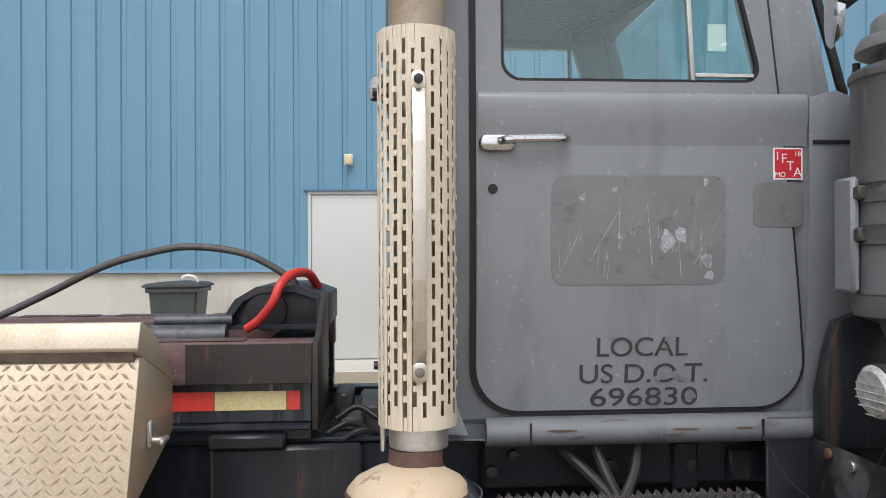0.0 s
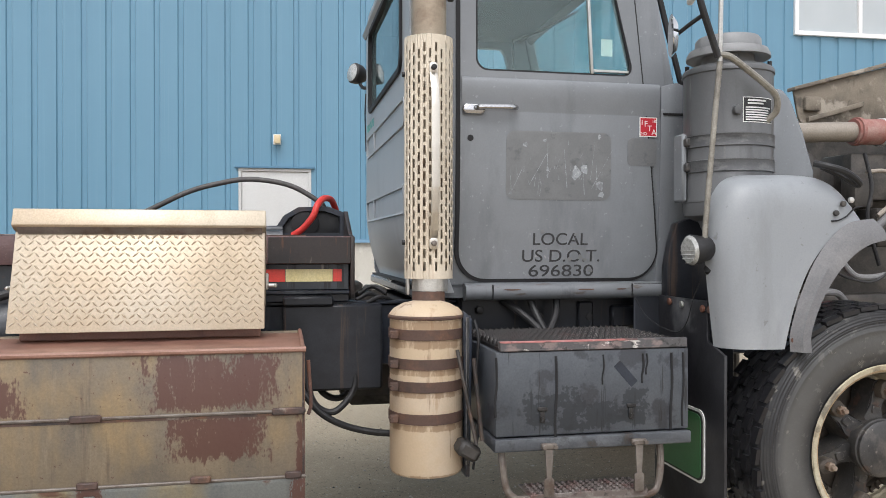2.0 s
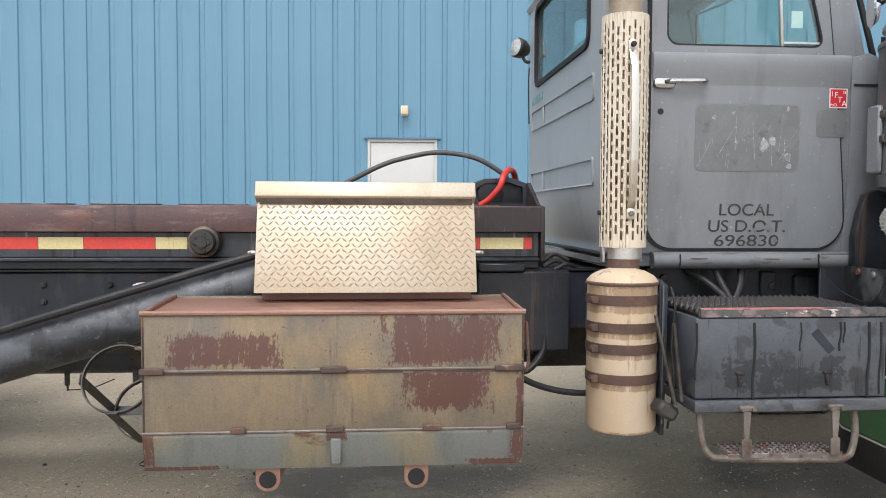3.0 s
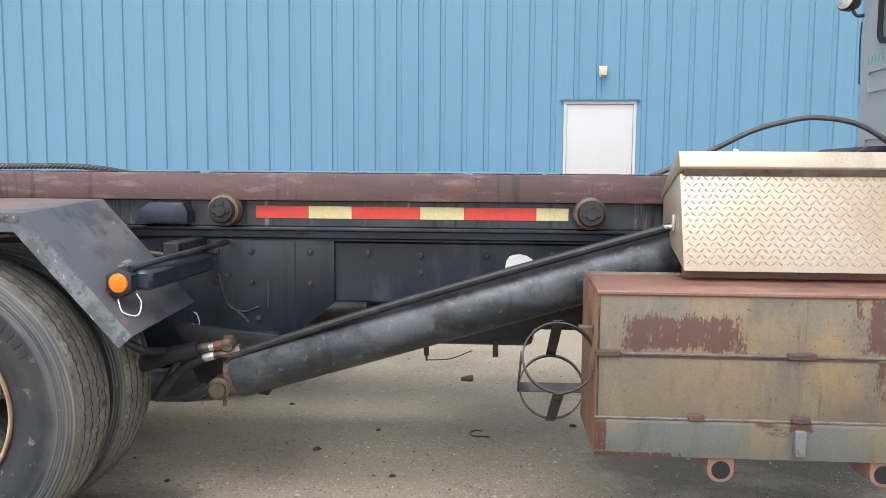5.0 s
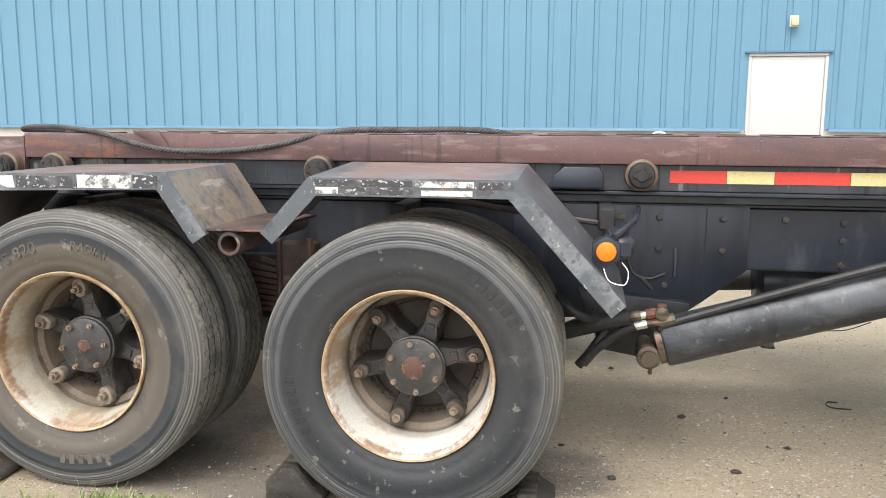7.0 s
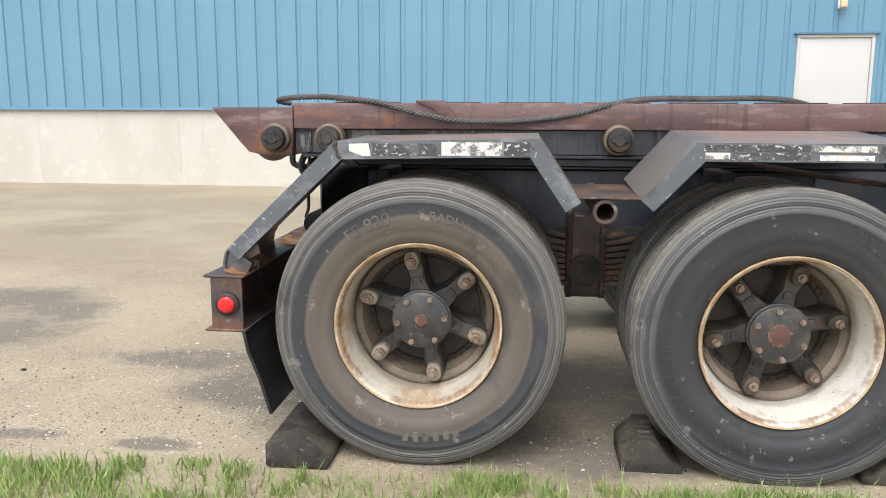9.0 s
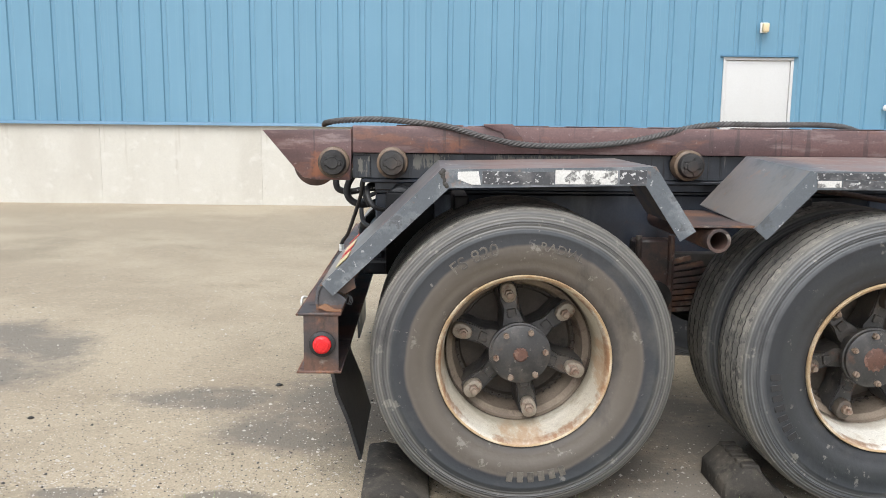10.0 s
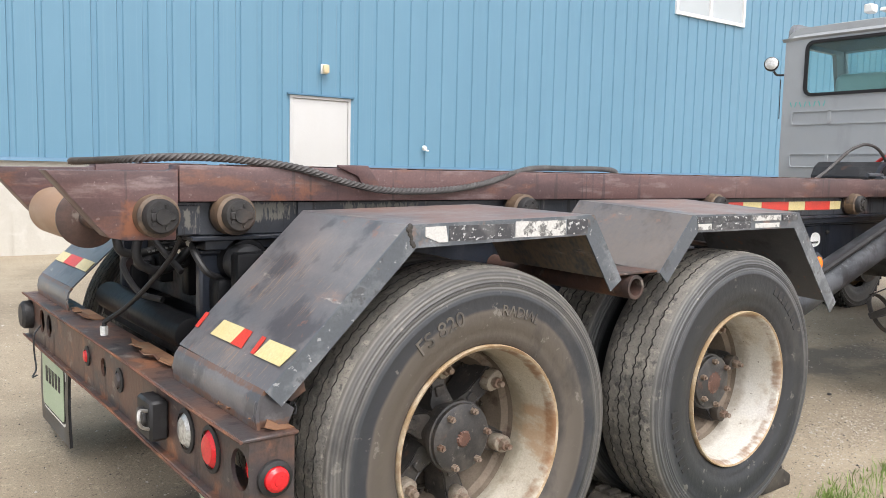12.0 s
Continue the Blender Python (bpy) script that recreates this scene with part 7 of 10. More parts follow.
def build_hoop_holder():
    """Gas-bottle basket at the locker's end: two flat steel hoops tied by straps, sloping down to the back."""
    tilt = Matrix.Translation((3.400, 0.135, 0.642)) @ Matrix.Rotation(radians(-29), 4, "X")
    first = None
    for y, r in ((-0.19, 0.1195), (0.19, 0.1195)):
        bm = lathe(bmesh.new(), [(r - 0.005, y - 0.012), (r, y - 0.012), (r, y + 0.012), (r - 0.005, y + 0.012), (r - 0.005, y - 0.012)], (0, 0, 0), "y", 48)
        bmesh.ops.transform(bm, matrix=tilt, verts=bm.verts)
        o = tp("bottle_hoop", bm, DIRTY_BLACK, label="flat steel bottle hoop")
        first = first or o
    for a in (90, 181, 268):
        c, d = 0.1225 * math.cos(radians(a)), 0.1225 * math.sin(radians(a))
        bm = box(bmesh.new(), (-0.018, 0.018), (-0.205, 0.205), (-0.002, 0.002), 0.001)
        bmesh.ops.transform(bm, matrix=tilt @ Matrix.Translation((c, 0, d)) @ Matrix.Rotation(radians(90 - a), 4, "Y"), verts=bm.verts)
        tp("hoop_bar", bm, DIRTY_BLACK, first)
    bm = box(bmesh.new(), (-0.125, 0.125), (0.205, 0.210), (-0.018, 0.018), 0.001)
    bmesh.ops.transform(bm, matrix=tilt, verts=bm.verts)
    tp("hoop_bar", bm, DIRTY_BLACK, first)
    bm = box(bmesh.new(), (3.46, 3.506), (-0.06, -0.03), (0.835, 0.845), 0.002)
    tp("hoop_bracket", bm, STEEL_WORN, first)


build_hoop_holder()

# -- exhaust --
SX, SY = 5.238, 0.315


def build_exhaust():
    c = (5.213, 0.235, 0)
    bm = bmesh.new()
    lathe(bm, [(0.0, 0.458), (0.10, 0.460), (0.128, 0.467), (0.134, 0.480), (0.134, 1.026), (0.138, 1.031), (0.136, 1.040), (0.120, 1.059), (0.085, 1.078), (0.05, 1.086), (0.0, 1.087)], c, "z", 48)
    muffler = tp("muffler", bm, MUFFLER_STAINED, label="tan painted upright muffler with rusty bands")
    bm = bmesh.new()
    lathe(bm, [(0.1345, 1.024), (0.140, 1.026), (0.141, 1.033), (0.136, 1.039)], c, "z", 48)
    tp("seam_ring", bm, BAND, muffler)
    for z in (0.972, 0.868, 0.788, 0.674):
        bm = bmesh.new()
        lathe(bm, [(0.1345, z - 0.019), (0.1385, z - 0.018), (0.1385, z + 0.018), (0.1345, z + 0.019)], c, "z", 48)
        box(bm, (c[0] - 0.146, c[0] - 0.115), (c[1] - 0.09, c[1] - 0.068), (z - 0.014, z + 0.014), 0.003)
        cyl(bm, (c[0] - 0.141, c[1] - 0.112, z), (c[0] - 0.141, c[1] - 0.055, z), 0.007, 8)
        tp("strap", bm, BAND, muffler, "rusty steel strap")
    bm = bmesh.new()
    prism(bm, [(5.345, 0.45), (5.36, 0.45), (5.37, 1.02), (5.34, 1.05), (5.335, 1.02)], 0.16, 0.30, 0.003)
    tp("muffler_bracket", bm, BLACK, muffler)
    bm = bmesh.new()
    tube(bm, [(5.375, 0.15, 1.02), (5.385, 0.13, 0.95), (5.378, 0.14, 0.8), (5.385, 0.13, 0.65), (5.37, 0.15, 0.48)], 0.005, 8)
    tp("bracket_cable", bm, HOSE, muffler)
    bm = bmesh.new()
    rows = []
    for k in range(15):
        a = radians(-38 + 100 * k / 14)
        rows.append([(c[0] + 0.002 + q * math.cos(a), c[1] + q * math.sin(a)) for q in (0.158, 0.162)])
    outline = [p[0] for p in rows] + [p[1] for p in rows[::-1]]
    low = [bm.verts.new((x, y, 0.50)) for x, y in outline]
    high = [bm.verts.new((x, y, 1.030)) for x, y in outline]
    for i in range(len(outline)):
        j = (i + 1) % len(outline)
        bm.faces.new((low[i], low[j], high[j], high[i]))
    for ring in (low, high):
        for i in range(14):
            bm.faces.new((ring[i], ring[i + 1], ring[28 - i], ring[29 - i]))
    bmesh.ops.recalc_face_normals(bm, faces=bm.faces)
    tp("guard_plate", bm, GUARD_STEEL, muffler, "curved sooty guard plate beside the muffler")
    # collar and stack
    bm = bmesh.new()
    lathe(bm, [(0.064, 1.118), (0.068, 1.120), (0.068, 1.170), (0.064, 1.172), (0.063, 1.19)], (SX, SY - 0.02, 0), "z", 36)
    tp("collar", bm, ZINC, muffler, "bright zinc collar")
    bm = bmesh.new()
    lathe(bm, [(0.072, 1.066), (0.062, 1.084), (0.060, 1.12)], (SX - 0.008, SY - 0.035, 0), "z", 36)
    tp("neck", bm, BAND, muffler, "rusty muffler neck")
    bm = bmesh.new()
    lathe(bm, [(0.056, 1.09), (0.057, 1.20), (0.066, 1.24), (0.066, 2.10), (0.0665, 3.0)], (SX, SY, 0), "z", 36)
    stack = tp("exhaust_pipe", bm, STACK, label="heat-stained exhaust stack pipe")
    bm = bmesh.new()
    lathe(bm, [(0.0665, 2.236), (0.071, 2.238), (0.071, 2.252), (0.0665, 2.254)], (SX, SY, 0), "z", 36)
    for s in (-1, 1):
        box(bm, (SX + s * 0.085 - 0.012, SX + s * 0.085 + 0.012), (SY - 0.015, SY + 0.015), (2.215, 2.265), 0.004)
    tp("clamp", bm, DIRTY_BLACK, stack)
    # heat shield with real slots
    r, z0, z1 = 0.090, 1.165, 2.065
    cols, pitch, slot, half = 26, 0.0474, 0.034, 0.0042
    bm = bmesh.new()
    n = 3
    for k in range(cols):
        a = 2 * math.pi * k / cols
        step = 2 * math.pi / cols
        da = half / r
        # solid strip
        for q in range(n):
            a0 = a + da + (step - 2 * da) * q / n
            a1 = a + da + (step - 2 * da) * (q + 1) / n
            v = [bm.verts.new((SX + r * math.cos(x), SY + r * math.sin(x), z)) for x, z in ((a0, z0), (a1, z0), (a1, z1), (a0, z1))]
            bm.faces.new(v)
        cuts = [z0]
        z = z0 + 0.03 + (pitch / 2 if k % 2 else 0)
        while z + slot < z1 - 0.028:
            cuts += [z, z + slot]
            z += pitch
        cuts.append(z1)
        for lo, hi in zip(cuts[::2], cuts[1::2]):
            v = [bm.verts.new((SX + r * math.cos(x), SY + r * math.sin(x), zz)) for x, zz in ((a - da, lo), (a + da, lo), (a + da, hi), (a - da, hi))]
            bm.faces.new(v)
    bmesh.ops.remove_doubles(bm, verts=bm.verts, dist=1e-5)
    bmesh.ops.recalc_face_normals(bm, faces=bm.faces)
    shield = tp("heat_shield", bm, CREAM, label="cream perforated heat shield")
    sol = shield.modifiers.new("thickness", "SOLIDIFY")
    sol.thickness, sol.offset = 0.0022, -1
    bm = bmesh.new()
    bow = [(-0.003, 1.925), (-0.018, 1.895), (-0.036, 1.86), (-0.044, 1.80), (-0.046, 1.65), (-0.044, 1.50), (-0.036, 1.41), (-0.018, 1.345), (-0.003, 1.315)]
    prism(bm, [(SY - r + y - 0.003, z) for y, z in bow] + [(SY - r + y + 0.003, z) for y, z in bow[::-1]], SX - 0.0145, SX + 0.0145, 0.001, "x")
    for z in (1.297, 1.94):
        prism(bm, rounded(SX - 0.016, SX + 0.016, z - 0.024, z + 0.020, 0.012), SY - r - 0.008, SY - r + 0.001, 0.002)
    handle = tp("grab_handle", bm, STRAP_STEEL, shield, "bowed flat grab handle of satin steel")
    for z, material in ((1.297, STEEL_WORN), (1.94, HOSE)):
        bm = bmesh.new()
        cyl(bm, (SX, SY - r - 0.006, z), (SX, SY - r - 0.024, z), 0.0105, 12, bev=0.003)
        tp("bolt", bm, material, shield)
    for z in (1.30, 1.93):
        bm = bmesh.new()
        cyl(bm, (SX - r + 0.002, SY, z), (SX - r - 0.012, SY, z), 0.010, 8)
        tp("bolt", bm, HOSE, shield)
    bm = bmesh.new()
    box(bm, (SX - 0.088, SX - 0.076), (SY - 0.02, SY + 0.01), (1.105, 1.18), 0.003)
    tp("shield_bracket", bm, ZINC, shield)


build_exhaust()

# -- step and battery box --
def build_step_box():
    X0, X1, Y0 = 5.408, 6.128, -0.015
    bm = bmesh.new()
    box(bm, (X0, X1), (Y0, 0.50), (0.630, 0.922), 0.006, 2)
    sb = tp("step_box", bm, STEP_STAINED, label="dusty black battery box with paint runs")
    bm = bmesh.new()
    prism(bm, [(Y0 - 0.012, 0.582), (Y0 + 0.0, 0.578), (0.45, 0.586), (0.45, 0.624), (Y0 - 0.012, 0.624)], X0 - 0.004, X1 + 0.004, 0.004, "x")
    tp("lower_lip", bm, WORN_LIP, sb)
    bm = bmesh.new()
    box(bm, (X0 + 0.015, X1 - 0.008), (Y0 - 0.006, Y0 + 0.022), (0.924, 0.958), 0.003)
    tp("grating_edge", bm, WORN_EDGE, sb, "chipped pinkish front edge of the step grating")
    # serrated grating
    bm = bmesh.new()
    box(bm, (X0 + 0.015, X1 - 0.008), (Y0 + 0.022, 0.48), (0.924, 0.935))
    for i in range(17):
        y, up = Y0 + 0.040 + i * 0.0262, []
        count = int((X1 - X0 - 0.045) / 0.0118)
        for j in range(count):
            x = X0 + 0.024 + 0.0118 * j
            side = 0.0085 if (i + j) % 2 else -0.0085
            top = 0.958 + random.uniform(-0.002, 0.002) if j % 2 else 0.946
            up.append([bm.verts.new((x, y + side + q, z)) for q in (-0.0009, 0.0009) for z in (0.926, top)])
        for p, q in zip(up, up[1:]):
            for k, m in ((0, 1), (3, 2)):
                bm.faces.new((p[k], q[k], q[m], p[m]))
            bm.faces.new((p[1], q[1], q[3], p[3])).material_index = 1
    pink = box(bmesh.new(), (X0 + 0.015, X1 - 0.20), (Y0 - 0.0075, Y0 + 0.004), (0.953, 0.9595), 0.001)
    tp("paint_line", pink, PINK_PAINT, sb, "faded pink paint along the grating edge")
    o = tp("step_grating", bm, GRIP, sb, "serrated steel step grating")
    o.data.materials.append(GRIP_EDGE)
    o["kind"] = "stuff"
    # latches
    for x in (5.575, 5.905):
        bm = bmesh.new()
        box(bm, (x - 0.018, x + 0.018), (Y0 - 0.010, Y0), (0.716, 0.730), 0.003)
        box(bm, (x - 0.009, x + 0.009), (Y0 - 0.008, Y0), (0.675, 0.716), 0.003)
        cyl(bm, (x, Y0 - 0.012, 0.69), (x, Y0, 0.69), 0.006, 10)
        tp("latch", bm, DIRTY_BLACK, sb)
    # seams and paint runs stand slightly proud
    for x, za, zb, w in ((5.41, 0.70, 0.905, 0.004), (5.625, 0.625, 0.905, 0.005), (5.80, 0.80, 0.905, 0.003), (5.95, 0.80, 0.905, 0.004), (5.965, 0.83, 0.905, 0.003), (6.06, 0.63, 0.905, 0.005), (6.105, 0.64, 0.905, 0.004)):
        bm = bmesh.new()
        tube(bm, [(x, Y0 - 0.0005, zb), (x + 0.003, Y0 - 0.0005, (za * 0.4 + zb * 0.6)), (x - 0.003, Y0 - 0.0005, (za * 0.75 + zb * 0.25)), (x - 0.002, Y0 - 0.0005, za)], w * 1.05, 6)
        tp("paint_run", bm, DARK_GAP, sb, "hardened black paint run")
    bm = bmesh.new()
    box(bm, (-0.05, 0.05), (-0.0012, 0.0), (-0.016, 0.016))
    bmesh.ops.transform(bm, matrix=Matrix.Translation((5.885, Y0, 0.835)) @ Matrix.Rotation(radians(48), 4, "Y"), verts=bm.verts)
    tp("tape_strip", bm, BLACK, sb, "black tape strip")
    # left side bracing
    bm = bmesh.new()
    tube(bm, [(5.34, 0.02, 0.90), (5.365, 0.0, 0.62)], 0.007, 8, 1)
    tube(bm, [(5.30, 0.10, 0.92), (5.35, 0.02, 0.60)], 0.007, 8, 1)
    box(bm, (5.29, 5.37), (0.03, 0.12), (0.545, 0.60), 0.012, 1, Matrix.Rotation(radians(30), 4, "Y"))
    tp("side_brace", bm, DIRTY_BLACK, sb)
    # hanging step
    bm = bmesh.new()
    tube(bm, [(5.440, 0.03, 0.60), (5.440, 0.01, 0.53), (5.448, 0.0, 0.46), (5.47, -0.01, 0.425), (5.53, -0.015, 0.412), (5.9, -0.015, 0.400), (5.985, -0.01, 0.405), (6.015, 0.0, 0.43), (6.032, 0.01, 0.5), (6.035, 0.03, 0.60)], 0.013, 10, 6)
    hang = tp("hanging_step", bm, STEEL_WORN, label="bent tube hanging step")
    bm = box(bmesh.new(), (5.53, 5.965), (-0.022, 0.12), (0.418, 0.426), 0.002)
    box(bm, (5.53, 5.965), (-0.026, -0.020), (0.402, 0.430), 0.002)
    for i in range(5):
        for j in range(18):
            x, y = 5.55 + j * 0.0235, -0.008 + i * 0.026
            lathe(bm, [(0.008, 0.0), (0.006, 0.007), (0.0045, 0.002)], (x, y, 0.426), "z", 8)
    tp("tread", bm, STEP_STEEL, hang, "worn perforated steel tread with pinkish wear")
    for x in (5.592, 5.925):
        bm = bmesh.new()
        prism(bm, [(x - 0.016, 0.60), (x + 0.016, 0.60), (x + 0.009, 0.49), (x + 0.018, 0.485), (x + 0.018, 0.425), (x - 0.018, 0.425), (x - 0.018, 0.485), (x - 0.009, 0.49)], Y0 - 0.030, Y0 - 0.020, 0.002)
        box(bm, (x - 0.028, x + 0.028), (Y0 - 0.034, Y0 - 0.013), (0.588, 0.608), 0.004)
        for q in (-0.02, 0.02):
            cyl(bm, (x + q, Y0 - 0.034, 0.598), (x + q, Y0 - 0.044, 0.598), 0.008, 6)
        tp("hanger", bm, STEEL_WORN, hang, "steel strap hanger")


build_step_box()

# -- cab --
CY = 0.452          # door plane
CY2 = 2.06


def cab_shell():
    """Cab body: a side outline with openings for door glass, windscreen and rear window, thick walls."""
    bm = bmesh.new()
    # near and far side skins with the door's window left open
    outer = rounded(5.235, 6.36, 1.075, 2.66, (0.10, 0.05, 0.16, 0.10), 8)
    hole = rounded(5.455, 6.14, 1.99, 2.47, (0.05, 0.05, 0.05, 0.05), 8)
    # slope the front of the opening and of the shell with the windscreen
    def rake(p):
        x, z = p
        if z > 1.97 and x > 5.9:
            x -= (z - 1.97) * 0.26 * min(1, (x - 5.9) / 0.25)
        return (x, z)
    outer = [rake(p) for p in outer]
    hole = [rake(p) for p in hole]
    for y0, y1 in ((CY + 0.012, CY + 0.05), (CY2 - 0.05, CY2 - 0.012)):
        ring_plate(bm, outer, hole, y0, y1)
    return bm, outer, hole, rake


def split_letters(line):
    """Give every letter after the first of a line of words its own mesh under it."""
    bm = bmesh.new()
    bm.from_mesh(line.data)
    groups, seen = [], set()
    for v in bm.verts:
        if v in seen:
            continue
        stack, group = [v], []
        seen.add(v)
        while stack:
            q = stack.pop()
            group.append(q)
            for e in q.link_edges:
                w = e.other_vert(q)
                if w not in seen:
                    seen.add(w)
                    stack.append(w)
        groups.append(group)
    sets = [{f for v in g for f in v.link_faces} for g in groups]
    bm.verts.index_update()
    for k, faces in enumerate(sets):
        verts = sorted({v.index for f in faces for v in f.verts})
        place = {i: n for n, i in enumerate(verts)}
        bm.verts.ensure_lookup_table()
        me = bpy.data.meshes.new("letter")
        me.from_pydata([tuple(bm.verts[i].co) for i in verts], [], [[place[v.index] for v in f.verts] for f in faces])
        me.materials.append(LETTER_DARK)
        if k:
            ob = new("letter", me)
            ob.parent = line
        else:
            line.data = me
    bm.free()


def build_cab():
    bm, outer, hole, rake = cab_shell()
    # floor, sill, roof and rear wall with rounded corners
    box(bm, (5.21, 6.34), (CY + 0.05, CY2 - 0.05), (1.075, 1.12), 0.01)
    cab = tp("cab", bm, CAB_GREY, label="grey primer-painted narrow truck cab")
    # roof: domed
    bm = bmesh.new()
    nx, ny = 14, 16
    rows = []
    for i in range(nx + 1):
        u = i / nx
        x = 5.17 + u * 1.03
        row = []
        for j in range(ny + 1):
            v = j / ny
            y = CY - 0.01 + v * (CY2 - CY + 0.02)
            e = (1 - (2 * u - 1) ** 6) * (1 - (2 * v - 1) ** 6)
            row.append(bm.verts.new((x, y, 2.52 + 0.115 * max(e, 0) ** 0.42)))
        rows.append(row)
    for a, b in zip(rows, rows[1:]):
        for j in range(ny):
            bm.faces.new((a[j], a[j + 1], b[j + 1], b[j]))
    bmesh.ops.recalc_face_normals(bm, faces=bm.faces)
    roof = tp("roof", bm, CAB_BACK, cab, "domed grey cab roof with sky light in its colour")
    s = roof.modifiers.new("thickness", "SOLIDIFY")
    s.thickness, s.offset = 0.03, -1
    bm = bmesh.new()
    box(bm, (5.25, 6.12), (CY + 0.06, CY2 - 0.06), (2.505, 2.515), 0.003)
    tp("headliner", bm, CAB_DARK, cab, "dark grey headliner inside the cab")
    # rear wall with rear window and pressed panels
    bm = bmesh.new()
    t = bmesh.new()
    po = rounded(CY + 0.02, CY2 - 0.02, 1.12, 2.60, (0.10, 0.10, 0.14, 0.14), 8)
    pi = rounded(CY + 0.22, CY2 - 0.22, 2.035, 2.47, 0.06, 8)
    ring_plate(t, po, pi, 0.0, 0.035)
    bmesh.ops.transform(t, matrix=Matrix(((0, 1, 0, 5.19), (1, 0, 0, 0), (0, 0, 1, 0), (0, 0, 0, 1))), verts=t.verts)
    bmesh.ops.reverse_faces(t, faces=t.faces)
    merge(bm, t)
    back = tp("rear_wall", bm, CAB_BACK, cab, "grey rear cab wall paled by painted sky light")
    # rounded rear corners
    for y, s in ((CY, 1), (CY2, -1)):
        bm = bmesh.new()
        outl = []
        for k in range(9):
            a = radians(90 * k / 8)
            outl.append((5.285 - 0.095 * math.sin(a), y + s * (0.107 - 0.095 * math.cos(a))))
        outl += [(5.25, y + s * 0.10), (5.285, y + s * 0.05)]
        prism(bm, outl, 1.10, 2.56, 0, "z")
        bmesh.ops.recalc_face_normals(bm, faces=bm.faces)
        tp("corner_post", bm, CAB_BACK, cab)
    # pressed ribs on the rear wall
    for z0, z1 in ((1.78, 1.90), (1.42, 1.54)):
        bm = bmesh.new()
        t = bmesh.new()
        o = rounded(0.58, 1.95, z0, z1, 0.02, 3)
        i = rounded(0.592, 1.938, z0 + 0.012, z1 - 0.012, 0.014, 3)
        ring_plate(t, o, i, 0.0, 0.010)
        box(t, (1.60, 1.63), (0.0, 0.010), (z0, z1), 0.003)
        bmesh.ops.transform(t, matrix=Matrix(((0, 1, 0, 5.181), (1, 0, 0, 0), (0, 0, 1, 0), (0, 0, 0, 1))), verts=t.verts)
        bmesh.ops.reverse_faces(t, faces=t.faces)
        merge(bm, t)
        tp("pressed_rib", bm, CAB_BACK, back)
    bm = bmesh.new()
    t = bmesh.new()
    ring_plate(t, rounded(CY + 0.205, CY2 - 0.205, 2.02, 2.485, 0.07, 8), rounded(CY + 0.23, CY2 - 0.23, 2.045, 2.46, 0.055, 8), 0.0, 0.02)
    bmesh.ops.transform(t, matrix=Matrix(((0, 1, 0, 5.178), (1, 0, 0, 0), (0, 0, 1, 0), (0, 0, 0, 1))), verts=t.verts)
    bmesh.ops.reverse_faces(t, faces=t.faces)
    merge(bm, t)
    tp("window_seal", bm, DARK_GAP, back)
    bm = bmesh.new()
    box(bm, (5.200, 5.204), (CY + 0.22, CY2 - 0.22), (2.035, 2.47))
    g = tp("rear_window", bm, PANE, back, "clear rear window glass")
    g.visible_shadow = False
    # marker strokes, plain bars
    bm = bmesh.new()
    for k in range(8):
        y = 2.08 - 0.042 * k
        t = Matrix.Translation((5.189, y - 0.12, 1.955)) @ Matrix.Rotation(radians(15 if k % 2 else -20), 4, "X")
        box_b = bmesh.new()
        box(box_b, (-0.0015, 0.0), (-0.004, 0.004), (-0.022, 0.022))
        bmesh.ops.transform(box_b, matrix=t, verts=box_b.verts)
        merge(bm, box_b)
    tp("marker_strokes", bm, TEAL_MARK, back, "faint teal marker strokes")

    # door
    bm = bmesh.new()
    d_out = [rake(p) for p in rounded(5.392, 6.248, 1.152, 2.53, (0.115, 0.115, 0.04, 0.04), 8)]
    ring_plate(bm, d_out, hole, CY, CY + 0.011)
    # belt ridge
    prism(bm, [(CY, 1.962), (CY - 0.007, 1.957), (CY - 0.011, 1.948), (CY - 0.013, 1.935), (CY - 0.0125, 1.915), (CY - 0.010, 1.89), (CY - 0.006, 1.865), (CY - 0.002, 1.843), (CY, 1.828)], 5.396, 6.246, 0, "x")
    door = tp("door", bm, CAB_GREY, label="grey primer cab door with faded lettering")
    bm = bmesh.new()
    ring_plate(bm, [rake(p) for p in rounded(5.376, 6.2555, 1.138, 2.545, (0.13, 0.13, 0.05, 0.05), 8)], [rake(p) for p in rounded(5.394, 6.246, 1.154, 2.528, (0.113, 0.113, 0.04, 0.04), 8)], CY + 0.003, CY + 0.0115)
    tp("door_seal", bm, DARK_GAP, door, "black rubber door seal")
    bm = bmesh.new()
    i2 = [rake(p) for p in rounded(5.463, 6.132, 1.998, 2.462, (0.047, 0.047, 0.047, 0.047), 8)]
    ring_plate(bm, hole, i2, CY + 0.004, CY + 0.02)
    tp("window_seal", bm, DARK_GAP, door)
    bm = bmesh.new()
    prism(bm, [(5.943, 1.995), (5.955, 1.995), (5.93, 2.47), (5.918, 2.47)], CY - 0.002, CY + 0.018, 0.002)
    box(bm, (5.955, 6.11), (CY - 0.001, CY + 0.012), (2.003, 2.014), 0.002)
    tp("vent_bar", bm, ZINC, door, "bright quarter-window bar")
    bm = bmesh.new()
    prism(bm, [(5.462, 1.998), (6.13, 1.998), (6.02, 2.465), (5.462, 2.465)], CY + 0.012, CY + 0.016)
    g = tp("door_glass", bm, PANE, door, "clear door glass")
    g.visible_shadow = False
    # handle
    bm = bmesh.new()
